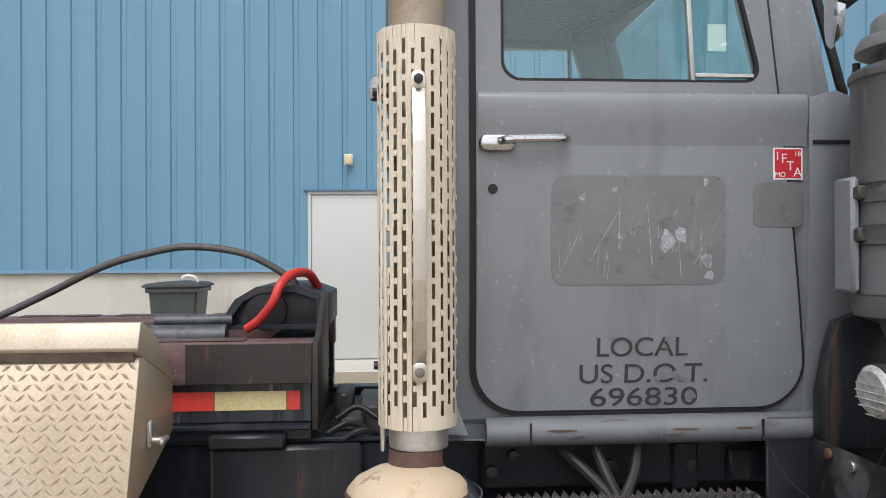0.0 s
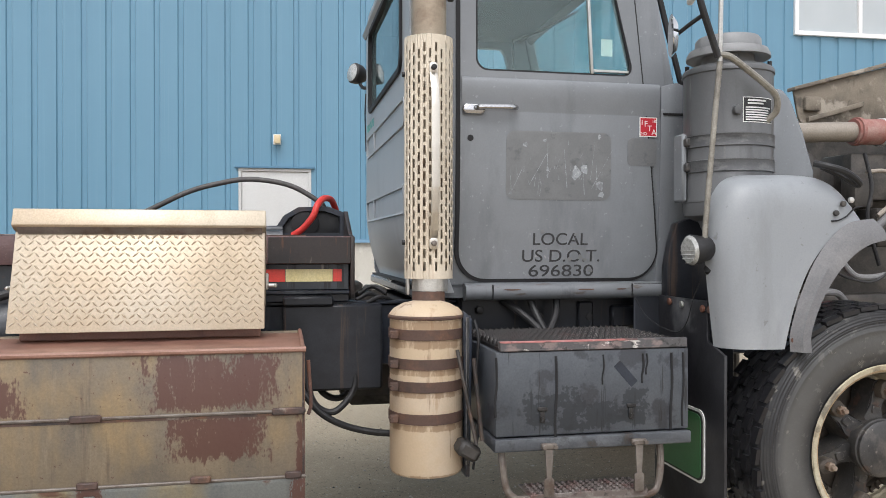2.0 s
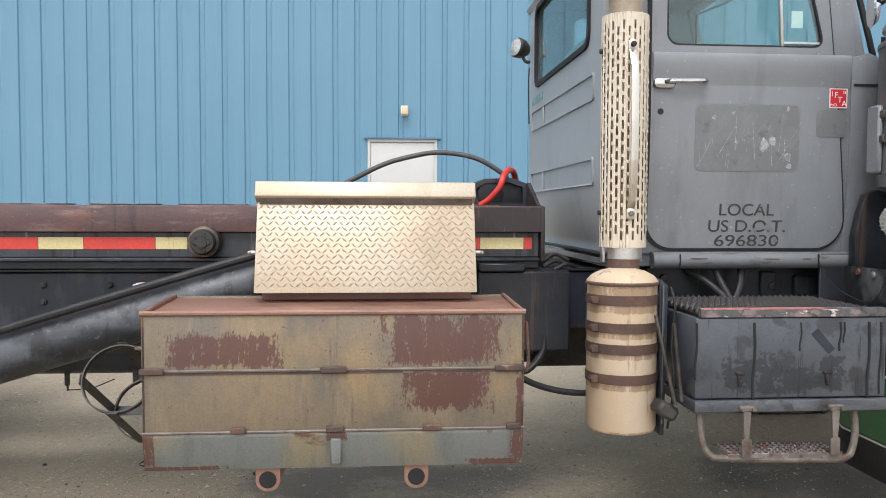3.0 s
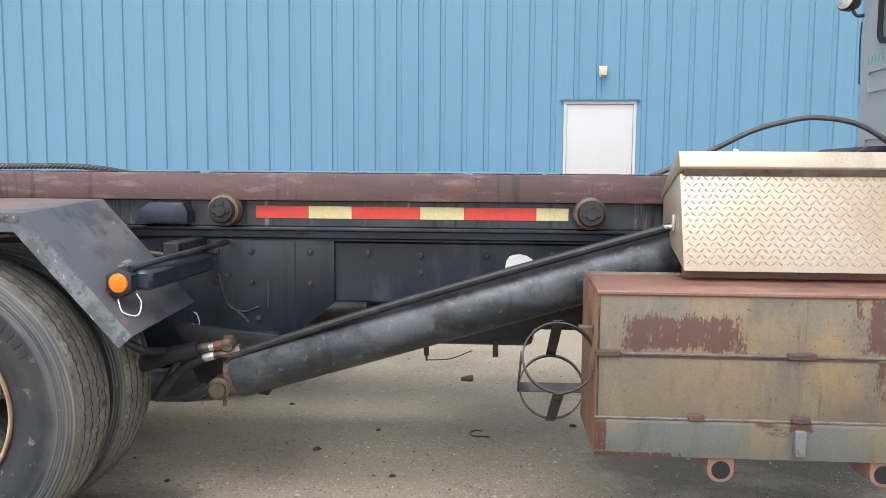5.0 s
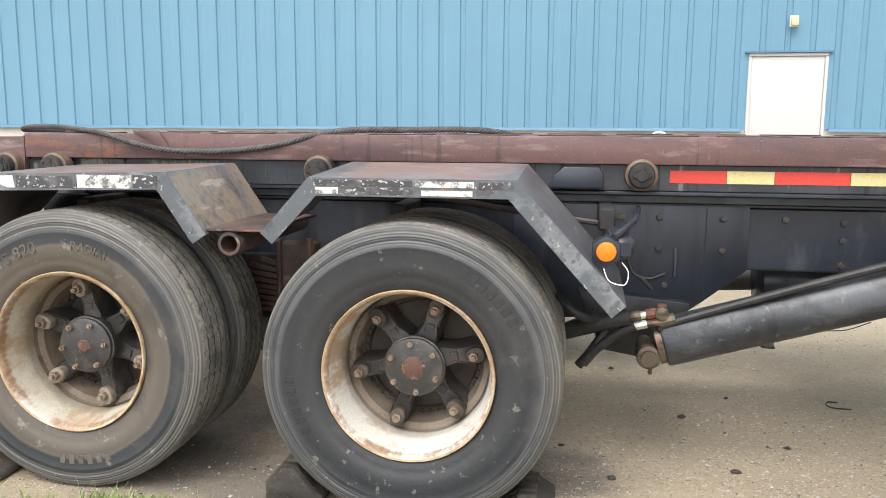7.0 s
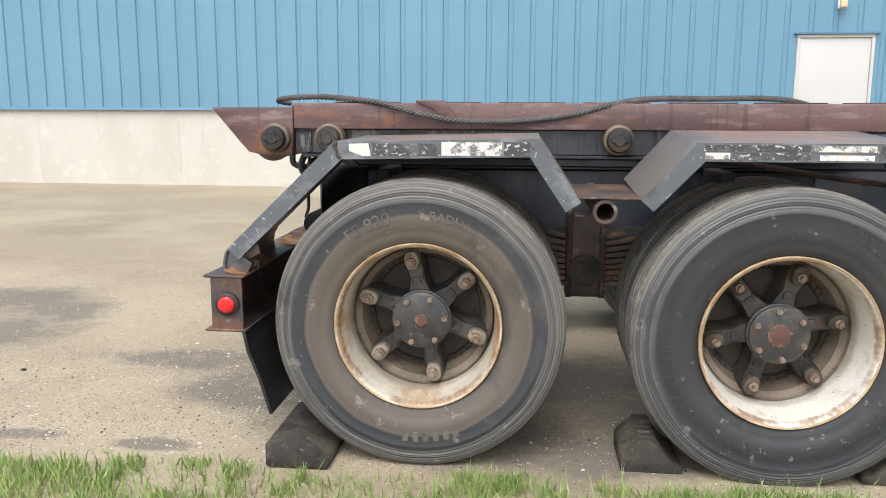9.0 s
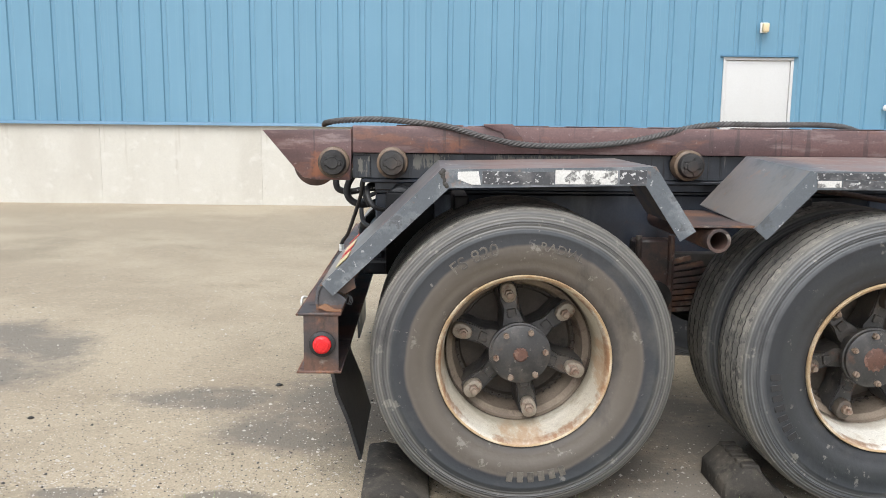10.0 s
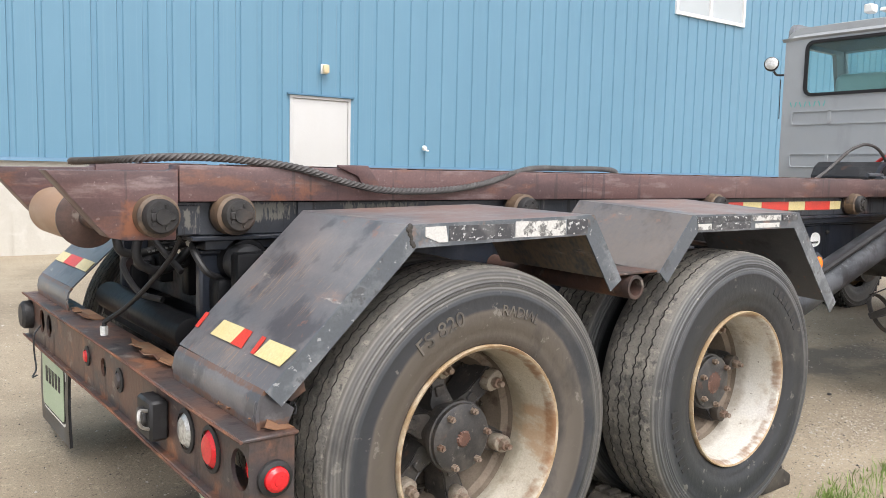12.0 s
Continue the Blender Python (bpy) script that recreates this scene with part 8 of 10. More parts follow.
    prism(bm, rounded(5.398, 5.490, 1.812, 1.852, 0.0195), CY - 0.020, CY - 0.0, 0.006)
    handle = tp("handle_base", bm, CHROME, door, "worn chrome handle base")
    bm = bmesh.new()
    tube(bm, [(5.45, CY - 0.02, 1.836), (5.47, CY - 0.036, 1.838), (5.53, CY - 0.036, 1.840), (5.60, CY - 0.03, 1.842), (5.62, CY - 0.014, 1.842)], 0.0105, 10)
    tp("handle", bm, CHROME, door, "chrome door handle")
    bm = bmesh.new()
    cyl(bm, (5.437, CY - 0.018, 1.834), (5.437, CY - 0.012, 1.834), 0.010, 14)
    cyl(bm, (5.433, CY - 0.0015, 1.718), (5.433, CY + 0.001, 1.718), 0.0125, 16)
    tp("lock_hole", bm, DARK_GAP, door)
    # ghost of a removed panel, with its scrapes
    bm = bmesh.new()
    prism(bm, rounded(5.582, 6.032, 1.475, 1.752, 0.035), CY - 0.0015, CY + 0.002)
    tp("bare_patch", bm, GHOST, door, "dull patch where a sign was peeled off")
    bm = bmesh.new()
    prism(bm, rounded(6.105, 6.235, 1.62, 1.735, 0.02), CY - 0.0012, CY + 0.002)
    tp("bare_patch", bm, GHOST, door, "scraped sticker patch")
    random.seed(11)
    bm = bmesh.new()
    for k in range(34):
        l = random.choice((0.02, 0.04, 0.08, 0.14)) * random.uniform(0.5, 1.2)
        x, z = 5.60 + random.random() * 0.40, 1.485 + random.random() * (0.25 - l)
        lean = random.uniform(-0.1, 0.15) if random.random() < 0.75 else random.uniform(0.3, 0.6)
        w = random.uniform(0.0005, 0.0016)
        v = [bm.verts.new((x + a, CY - 0.0022, z + b)) for a, b in ((-w, 0), (w, 0), (w * 0.6 + lean * l, l), (-w * 0.2 + lean * l, l))]
        bm.faces.new(v)
    for x, z, s in ((5.88, 1.585, 0.04), (5.915, 1.60, 0.03), (5.985, 1.53, 0.028), (5.99, 1.50, 0.022), (5.66, 1.70, 0.016), (5.745, 1.715, 0.012), (5.60, 1.50, 0.012), (5.98, 1.735, 0.014)):
        v = []
        for q in range(7):
            a = 2 * math.pi * q / 7
            rr = s * random.uniform(0.35, 1.0)
            v.append(bm.verts.new((x + rr * math.cos(a) * 0.8, CY - 0.0024, z + rr * math.sin(a))))
        bm.faces.new(v)
    o = tp("peeled_glue", bm, SCRAPE, door, "silvery scrapes and glue remains")
    o["kind"] = "stuff"
    # lettering
    for words, xa, xb, za, zb in (("LOCAL", 5.702, 5.940, 1.290, 1.340), ("US D.O.T.", 5.658, 5.995, 1.221, 1.271), ("696830", 5.688, 5.970, 1.160, 1.209)):
        bm = letters(words, 0.07, 0.0006, 0.0004)
        lo = [min(v.co[k] for v in bm.verts) for k in (0, 1)]
        hi = [max(v.co[k] for v in bm.verts) for k in (0, 1)]
        for v in bm.verts:
            v.co = Vector((xa + (v.co.x - lo[0]) / (hi[0] - lo[0]) * (xb - xa), CY - 0.0012 - v.co.z, za + (v.co.y - lo[1]) / (hi[1] - lo[1]) * (zb - za)))
        bmesh.ops.reverse_faces(bm, faces=bm.faces)
        bmesh.ops.recalc_face_normals(bm, faces=bm.faces)
        line = tp("door_lettering", bm, LETTER_DARK, door, "worn dark stencilled lettering")
        split_letters(line)
    bm = bmesh.new()
    for x, z, s in ((5.905, 1.238, 0.017), (5.925, 1.228, 0.014), (5.955, 1.185, 0.018), (5.865, 1.232, 0.012), (5.74, 1.345, 0.012), (5.885, 1.335, 0.010)):
        v = []
        for q in range(8):
            a = 2 * math.pi * q / 8
            rr = s * random.uniform(0.35, 1.0)
            v.append(bm.verts.new((x + rr * math.cos(a), CY - 0.0026, z + rr * math.sin(a) * 0.9)))
        bm.faces.new(v)
    tp("chipped_paint", bm, GHOST, door)["kind"] = "stuff"
    # sticker
    bm = bmesh.new()
    box(bm, (6.158, 6.236), (CY - 0.0012, CY + 0.001), (1.742, 1.824))
    stick = tp("sticker", bm, WHITE_PAINT, door, "red and white tax decal")
    bm = bmesh.new()
    box(bm, (6.162, 6.232), (CY - 0.002, CY - 0.0012), (1.746, 1.820))
    tp("sticker_field", bm, STICKER_RED, stick)
    for ch, x, z, size in (("I", 6.169, 1.792, 0.030), ("F", 6.186, 1.785, 0.034), ("T", 6.203, 1.766, 0.034), ("A", 6.222, 1.750, 0.034), ("MO", 6.176, 1.749, 0.018), ("18", 6.222, 1.802, 0.018)):
        bm = letters(ch, size, 0.0003)
        for v in bm.verts:
            v.co = Vector((x + v.co.x, CY - 0.0024 - v.co.z, z + v.co.y))
        tp("sticker_letter", bm, WHITE_PAINT, stick)
    # sill under the door with chipped paint
    bm = bmesh.new()
    prism(bm, [(CY + 0.034, 1.137), (CY + 0.018, 1.133), (CY + 0.005, 1.124), (CY - 0.002, 1.111), (CY - 0.004, 1.100), (CY - 0.001, 1.087), (CY + 0.008, 1.075), (CY + 0.022, 1.067), (CY + 0.05, 1.065), (CY + 0.05, 1.137)], 5.415, 6.30, 0.0, "x")
    sill = tp("sill", bm, SILL_GREY, cab, "grey sill with chipped paint")
    for x0, x1, z0, z1 in ((5.56, 5.65, 1.106, 1.114), (5.88, 5.96, 1.104, 1.112), (6.05, 6.10, 1.104, 1.112)):
        bm = bmesh.new()
        v = []
        for q in range(12):
            a = 2 * math.pi * q / 12
            v.append(bm.verts.new(((x0 + x1) / 2 + (x1 - x0) / 2 * math.cos(a) * random.uniform(0.75, 1.1), CY - 0.0050, (z0 + z1) / 2 + (z1 - z0) / 2 * math.sin(a) * random.uniform(0.6, 1))))
        bm.faces.new(v)
        tp("paint_chip", bm, BAND, sill)
    for x in (5.525, 6.125):
        bm = bmesh.new()
        box(bm, (x - 0.002, x + 0.002), (CY - 0.0085, CY), (1.075, 1.13))
        tp("sill_seam", bm, DARK_GAP, sill)
    # windscreen and pillars
    for y in (CY + 0.02, CY2 - 0.06):
        bm = bmesh.new()
        prism(bm, [(6.27, 1.95), (6.33, 1.95), (6.20, 2.56), (6.14, 2.56)], y, y + 0.04, 0.008)
        tp("pillar", bm, CAB_GREY, cab)
    bm = bmesh.new()
    t = [bm.verts.new(p) for p in ((6.345, CY + 0.06, 1.98), (6.37, MID, 1.98), (6.345, CY2 - 0.06, 1.98), (6.20, CY2 - 0.06, 2.52), (6.225, MID, 2.52), (6.20, CY + 0.06, 2.52))]
    bm.faces.new((t[0], t[1], t[4], t[5]))
    bm.faces.new((t[1], t[2], t[3], t[4]))
    g = tp("windscreen", bm, PANE, cab, "two-pane windscreen glass")
    g.visible_shadow = False
    s = g.modifiers.new("thickness", "SOLIDIFY")
    s.thickness = 0.005
    bm = bmesh.new()
    tube(bm, [(6.222, CY + 0.035, 2.50), (6.30, CY + 0.032, 2.2), (6.352, CY + 0.03, 2.01), (6.372, CY + 0.06, 1.968), (6.385, CY + 0.25, 1.962), (6.39, MID, 1.962)], 0.013, 8)
    tp("windscreen_seal", bm, DARK_GAP, cab)
    # cowl
    bm = bmesh.new()
    prism(bm, [(6.256, 1.10), (6.256, 1.955), (6.33, 1.975), (6.42, 1.94), (6.46, 1.85), (6.46, 1.10)], CY + 0.002, CY2 - 0.004, 0.004)
    tp("cowl", bm, CAB_GREY, cab, "grey cowl ahead of the door")
    bm = bmesh.new()
    box(bm, (6.265, 6.46), (CY - 0.002, CY + 0.003), (1.835, 1.845))
    tp("cowl_seam", bm, DARK_GAP, cab)
    # inside
    bm = bmesh.new()
    box(bm, (5.30, 5.42), (0.62, 1.02), (1.45, 2.10), 0.05, 3)
    box(bm, (5.32, 5.75), (0.62, 1.02), (1.36, 1.52), 0.04, 3)
    tp("passenger_seat", bm, SEAT, cab, "teal-grey vinyl seat")
    bm = bmesh.new()
    box(bm, (5.30, 5.42), (1.22, 1.66), (1.45, 2.20), 0.06, 3)
    box(bm, (5.32, 5.75), (1.22, 1.66), (1.36, 1.52), 0.04, 3)
    tp("driver_seat", bm, SEAT, cab, "teal-grey vinyl seat")
    bm = bmesh.new()
    prism(bm, [(6.05, 1.6), (6.0, 1.98), (6.08, 2.02), (6.30, 1.97), (6.30, 1.5)], CY + 0.06, CY2 - 0.06, 0.02)
    box(bm, (5.22, 6.3), (CY + 0.06, CY2 - 0.06), (1.122, 1.13))
    tp("dashboard", bm, CAB_DARK, cab)
    bm = bmesh.new()
    tube(bm, [(5.86 + 0.0, 1.44 + 0.20 * math.cos(a * math.pi / 8), 1.98 + 0.20 * math.sin(a * math.pi / 8)) for a in range(17)], 0.012, 8, 3)
    cyl(bm, (5.87, 1.44, 1.98), (6.05, 1.44, 1.8), 0.02, 10)
    tp("steering_wheel", bm, CAB_DARK, cab)
    bm = bmesh.new()
    box(bm, (5.995, 6.045), (CY + 0.02, CY + 0.022), (2.075, 2.145))
    tp("paper_note", bm, PAPER, cab, "white paper taped inside the window")
    bm = bmesh.new()
    tube(bm, [(5.70, CY + 0.30, 2.05), (5.70, CY + 0.30, 2.18), (5.72, CY + 0.30, 2.20), (5.86, CY + 0.30, 2.26), (6.0, CY + 0.3, 2.34)], 0.006, 8)
    tp("antenna_mast", bm, CAB_DARK, cab)
    # rear spot lamp on the far corner
    bm = bmesh.new()
    lathe(bm, [(0.0, -0.03), (0.055, -0.03), (0.062, -0.02), (0.058, 0.02), (0.035, 0.06), (0.0, 0.07)], (5.14, CY2 + 0.075, 2.31), "x", 24)
    turn = Matrix.Translation((5.14, CY2 + 0.075, 2.31)) @ Matrix.Rotation(radians(28), 4, "Z") @ Matrix.Rotation(radians(8), 4, "Y") @ Matrix.Translation((-5.14, -CY2 - 0.075, -2.31))
    bmesh.ops.transform(bm, matrix=turn, verts=bm.verts)
    tube(bm, [(5.16, CY2 + 0.06, 2.25), (5.18, CY2 + 0.04, 2.22), (5.23, CY2 - 0.01, 2.22)], 0.010, 8)
    spot = tp("spot_lamp", bm, HOSE, cab, "round black rear spot lamp")
    bm = bmesh.new()
    lathe(bm, [(0.0, -0.042), (0.03, -0.040), (0.053, -0.031)], (5.14, CY2 + 0.075, 2.31), "x", 24)
    bmesh.ops.transform(bm, matrix=turn, verts=bm.verts)
    tp("spot_lens", bm, CLEAR_LENS, cab)
    bm = bmesh.new()
    tube(bm, [(5.19, CY2 + 0.01, 2.18), (5.185, CY2 + 0.006, 2.08), (5.187, CY2 + 0.004, 1.96), (5.19, CY2 + 0.004, 1.84)], 0.004, 8)
    tp("lamp_cable", bm, HOSE, cab)
    bm = bmesh.new()
    box(bm, (5.3, 5.4), (1.38, 1.45), (2.68, 2.75), 0.008)
    prism(bm, [(5.25, 2.67), (5.5, 2.67), (5.5, 2.70), (5.27, 2.70)], 0.9, 1.3, 0.004)
    tp("roof_marker", bm, WHITE_PAINT, cab)


BOWED = ("cab", "cowl", "door", "door_seal", "bare_patch", "peeled_glue", "door_lettering", "letter", "chipped_paint")


def bow_side():
    """Bend the door and side skin in towards the sill."""
    for ob in list(truck.children_recursive):
        if ob.type != "MESH" or ob.name.split(".")[0] not in BOWED:
            continue
        bm = bmesh.new()
        bm.from_mesh(ob.data)
        if ob.name.split(".")[0] in ("cab", "cowl", "door", "door_seal", "bare_patch"):
            for k in range(14):
                bmesh.ops.bisect_plane(bm, geom=list(bm.verts) + list(bm.edges) + list(bm.faces), plane_co=(0, 0, 1.10 + 0.05 * k), plane_no=(0, 0, 1))
        for v in bm.verts:
            if v.co.y < CY + 0.052 and v.co.z < 1.78:
                v.co.y += 0.046 * ((1.78 - v.co.z) / 0.63) ** 2
        bm.to_mesh(ob.data)
        bm.free()


def tuck_back():
    """The cab's back and rear corners curve forward towards the floor."""
    for ob in list(truck.children_recursive):
        if ob.name.split(".")[0] not in ("rear_wall", "corner_post", "pressed_rib"):
            continue
        bm = bmesh.new()
        bm.from_mesh(ob.data)
        for k in range(7):
            bmesh.ops.bisect_plane(bm, geom=list(bm.verts) + list(bm.edges) + list(bm.faces), plane_co=(0, 0, 1.12 + 0.06 * k), plane_no=(0, 0, 1))
        for v in bm.verts:
            if v.co.z < 1.5:
                v.co.x += 0.085 * ((1.5 - v.co.z) / 0.40) ** 2
        bm.to_mesh(ob.data)
        bm.free()


build_cab()
bow_side()
tuck_back()

# -- under the cab --
bm = bmesh.new()
box(bm, (5.42, 6.30), (0.58, 0.66), (0.93, 1.07), 0.01)
box(bm, (5.93, 6.0), (0.56, 0.6), (0.92, 1.05), 0.008)
box(bm, (6.08, 6.2), (0.55, 0.62), (0.94, 1.03), 0.008)
tp("cab_mount", bm, DECK_BLACK)
for x, z in ((5.44, 0.98), (5.76, 0.99), (5.98, 0.985), (6.13, 0.98), (5.50, 1.02)):
    bm = bmesh.new()
    cyl(bm, (x, 0.58, z), (x, 0.555, z), 0.017, 12, bev=0.004)
    tp("bolt", bm, DIRTY_BLACK)
for pts in ([(5.60, 0.56, 1.06), (5.66, 0.50, 1.01), (5.72, 0.46, 0.95), (5.74, 0.45, 0.92)], [(5.70, 0.52, 1.07), (5.72, 0.48, 1.0), (5.745, 0.45, 0.94), (5.75, 0.44, 0.92)], [(5.82, 0.52, 1.07), (5.80, 0.48, 1.0), (5.765, 0.45, 0.94), (5.76, 0.44, 0.92)]):
    bm = bmesh.new()
    tube(bm, pts, 0.015, 10)
    tp("corrugated_hose", bm, HOSE)
for pts in ([(4.75, 0.60, 0.74), (4.85, 0.55, 0.62), (5.0, 0.55, 0.55), (5.2, 0.55, 0.53), (5.5, 0.6, 0.56)], [(4.78, 0.62, 0.80), (4.82, 0.58, 0.66), (4.90, 0.58, 0.62), (4.98, 0.60, 0.70), (4.99, 0.62, 0.80)], [(4.80, 0.75, 0.82), (4.86, 0.7, 0.68), (4.95, 0.7, 0.66), (5.03, 0.72, 0.78)]):
    bm = bmesh.new()
    tube(bm, pts, 0.014, 10)
    tp("air_hose", bm, HOSE)
# dark deck gear between the rail end and the cab
bm = bmesh.new()
box(bm, (4.70, 5.10), (0.60, 0.64), (0.70, 1.05), 0.01)
box(bm, (4.70, 4.90), (0.585, 0.66), (1.045, 1.085), 0.008)
tp("deck_plate", bm, DECK_BLACK)
for x0, x1, y0, y1, z0, z1 in ((5.02, 5.10, 0.80, 0.95, 1.04, 1.085), (5.08, 5.16, 0.9, 1.2, 1.04, 1.10), (5.0, 5.06, 1.0, 1.2, 1.04, 1.12)):
    bm = bmesh.new()
    box(bm, (x0, x1), (y0, y1), (z0, z1), 0.01)
    tp("valve_block", bm, ENGINE)
for pts in ([(5.0, 0.70, 1.06), (5.06, 0.72, 1.085), (5.12, 0.74, 1.06)], [(5.02, 0.8, 1.08), (5.08, 0.82, 1.11), (5.14, 0.8, 1.08)], [(5.04, 0.66, 1.05), (5.10, 0.66, 1.075), (5.16, 0.7, 1.05)]):
    bm = bmesh.new()
    tube(bm, pts, 0.009, 8)
    tp("thin_hose", bm, HOSE)

# dark streaked end plates on the rails' front ends
def rail_end_plate():
    return box(bmesh.new(), (4.642, 4.968), (0.594, 0.5985), (1.217, 1.322), 0.001)


both(rail_end_plate, "rail_end_plate", END_DARK)

# winch housing with red hose at the rails' front end
shape = [(4.66, 1.328), (4.66, 1.350), (4.705, 1.420), (4.77, 1.458), (4.90, 1.462), (4.985, 1.430), (4.985, 1.328)]
bm = prism(bmesh.new(), shape, 0.975, 1.46, 0.003)
housing = tp("winch_housing", bm, OILY, label="black winch housing at the rails' end")
bm = ring_plate(bmesh.new(), shape, [(4.815 + (x - 4.815) * 0.80, 1.385 + (z - 1.385) * 0.74) for x, z in shape], 0.945, 0.974)
tp("housing_frame", bm, BLACK, housing, "black folded frame round the winch opening")
bm = cyl(bmesh.new(), (4.80, 0.972, 1.385), (4.80, 0.95, 1.385), 0.062, 28, bev=0.004)
tp("winch_drum", bm, DARK_GAP, housing)
bm = prism(bmesh.new(), [(0.600, 1.092), (0.975, 1.092), (0.975, 1.440), (0.93, 1.440), (0.70, 1.335), (0.600, 1.325)], 4.9685, 4.986, 0.003, "x")
tp("housing_cheek", bm, END_DARK, housing)
bm = bmesh.new()
tube(bm, [(4.745, 0.93, 1.332), (4.785, 0.905, 1.36), (4.83, 0.88, 1.415), (4.85, 0.89, 1.465), (4.88, 0.95, 1.497), (4.92, 1.03, 1.495), (4.945, 1.1, 1.45)], 0.0145, 14, 14)
tp("red_hose", bm, RED_HOSE, housing, "bright red corrugated hose")
bm = bmesh.new()
for k in range(2):
    cyl(bm, (4.47, 0.85 + 0.09 * k, 1.318 + 0.04 * k), (4.70, 0.85 + 0.09 * k, 1.318 + 0.04 * k), 0.035 - 0.018 * k, 16)
tp("lift_cylinder", bm, RAM_BLACK)

# -- air cleaner --
def build_air_cleaner():
    c = (6.435, 0.24, 0)
    bm = bmesh.new()
    lathe(bm, [(0.0, 1.335), (0.085, 1.335), (0.095, 1.345), (0.112, 1.385), (0.166, 1.405), (0.170, 1.425), (0.170, 1.455), (0.1725, 1.458), (0.1725, 1.466), (0.170, 1.47), (0.170, 1.955), (0.175, 1.958), (0.175, 1.972), (0.170, 1.98), (0.15, 1.99), (0.10, 1.995), (0.0, 1.995)], c, "z", 56)
    ac = tp("air_cleaner", bm, AIR_GREY, label="grey cylindrical air cleaner canister")
    for z in (1.692, 1.595):
        bm = bmesh.new()
        lathe(bm, [(0.1705, z - 0.024), (0.176, z - 0.022), (0.174, z - 0.016), (0.174, z + 0.016), (0.176, z + 0.022), (0.1705, z + 0.024)], c, "z", 56)
        tp("mount_band", bm, BAND_DARK, ac, "ribbed steel mounting band")
        bm = bmesh.new()
        box(bm, (c[0] - 0.190, c[0] - 0.165), (c[1] - 0.02, c[1] + 0.05), (z - 0.017, z + 0.017), 0.005)
        tp("band_bolt", bm, HUB_IRON, ac)
    bm = bmesh.new()
    box(bm, (c[0] - 0.195, c[0] - 0.172), (c[1] + 0.0, c[1] + 0.08), (1.46, 1.73), 0.008)
    tp("mount_bracket", bm, CAB_GREY, ac)
    bm = bmesh.new()
    lathe(bm, [(0.10, 1.99), (0.10, 2.035), (0.150, 2.024), (0.160, 2.026), (0.160, 2.038), (0.150, 2.058), (0.128, 2.064), (0.125, 2.098), (0.118, 2.108), (0.0, 2.114)], c, "z", 56)
    tp("rain_cap", bm, CAP_GREY, ac, "stepped pale grey rain cap")
    for a in (35, 150, 250, 330):
        bm = bmesh.new()
        p = (c[0] + 0.155 * math.cos(radians(a)), c[1] + 0.155 * math.sin(radians(a)))
        cyl(bm, (*p, 1.98), (*p, 2.01), 0.009, 8)
        tp("cap_bolt", bm, HOSE, ac)
    bm = bmesh.new()
    cyl(bm, (c[0] - 0.06, c[1] - 0.155, 1.80), (c[0] - 0.06, c[1] - 0.178, 1.80), 0.018, 14, bev=0.004)
    tp("plug", bm, AIR_GREY, ac)
    # label with unreadable lines as bars
    def on_drum(bm_in, r):
        for v in bm_in.verts:
            a = v.co.x / 0.171 - math.pi / 2
            v.co = Vector((c[0] + (r - v.co.y) * math.cos(a), c[1] + (r - v.co.y) * math.sin(a), v.co.z))
        return bm_in
    def strip(x0, x1, z0, z1, y):
        b = bmesh.new()
        n = max(1, int((x1 - x0) / 0.01))
        lo = [b.verts.new((x0 + (x1 - x0) * k / n, y, z0)) for k in range(n + 1)]
        hi = [b.verts.new((x0 + (x1 - x0) * k / n, y, z1)) for k in range(n + 1)]
        for k in range(n):
            b.faces.new((lo[k], lo[k + 1], hi[k + 1], hi[k]))
        return b
    lx0, lx1, lz0, lz1 = -0.035, 0.105, 1.757, 1.847
    lab = tp("label", on_drum(strip(lx0 - 0.003, lx1 + 0.003, lz0 - 0.003, lz1 + 0.003, -0.0008), 0.171), WHITE_PAINT, ac, "black and white instruction label")
    tp("label_field", on_drum(strip(lx0, lx1, lz0, lz1, -0.0014), 0.171), HOSE, lab)
    bm = bmesh.new()
    random.seed(3)
    for x0, x1, z, h in ((-0.02, 0.065, 1.834, 0.007), (-0.02, 0.05, 1.823, 0.006)):
        merge(bm, strip(x0, x1, z, z + h, -0.002))
    for k in range(6):
        merge(bm, strip(-0.028, 0.092 - 0.02 * random.random(), 1.762 + 0.0092 * k, 1.7670 + 0.0092 * k, -0.002))
    tp("label_text", on_drum(bm, 0.171), WHITE_PAINT, lab)["kind"] = "stuff"


build_air_cleaner()

# -- front fender --
def even_line(points, count):
    """A smooth line through points in x, z, cut into even steps."""
    p = smooth_path([(a, 0, b) for a, b in points], 8)
    run = [0.0]
    for a, b in zip(p, p[1:]):
        run.append(run[-1] + (b - a).length)
    out, k = [], 0
    for i in range(count):
        want = run[-1] * i / (count - 1)
        while k < len(run) - 2 and run[k + 1] < want:
            k += 1
        u = (want - run[k]) / max(1e-9, run[k + 1] - run[k])
        q = p[k] + (p[k + 1] - p[k]) * u
        out.append((q.x, q.z))
    return out


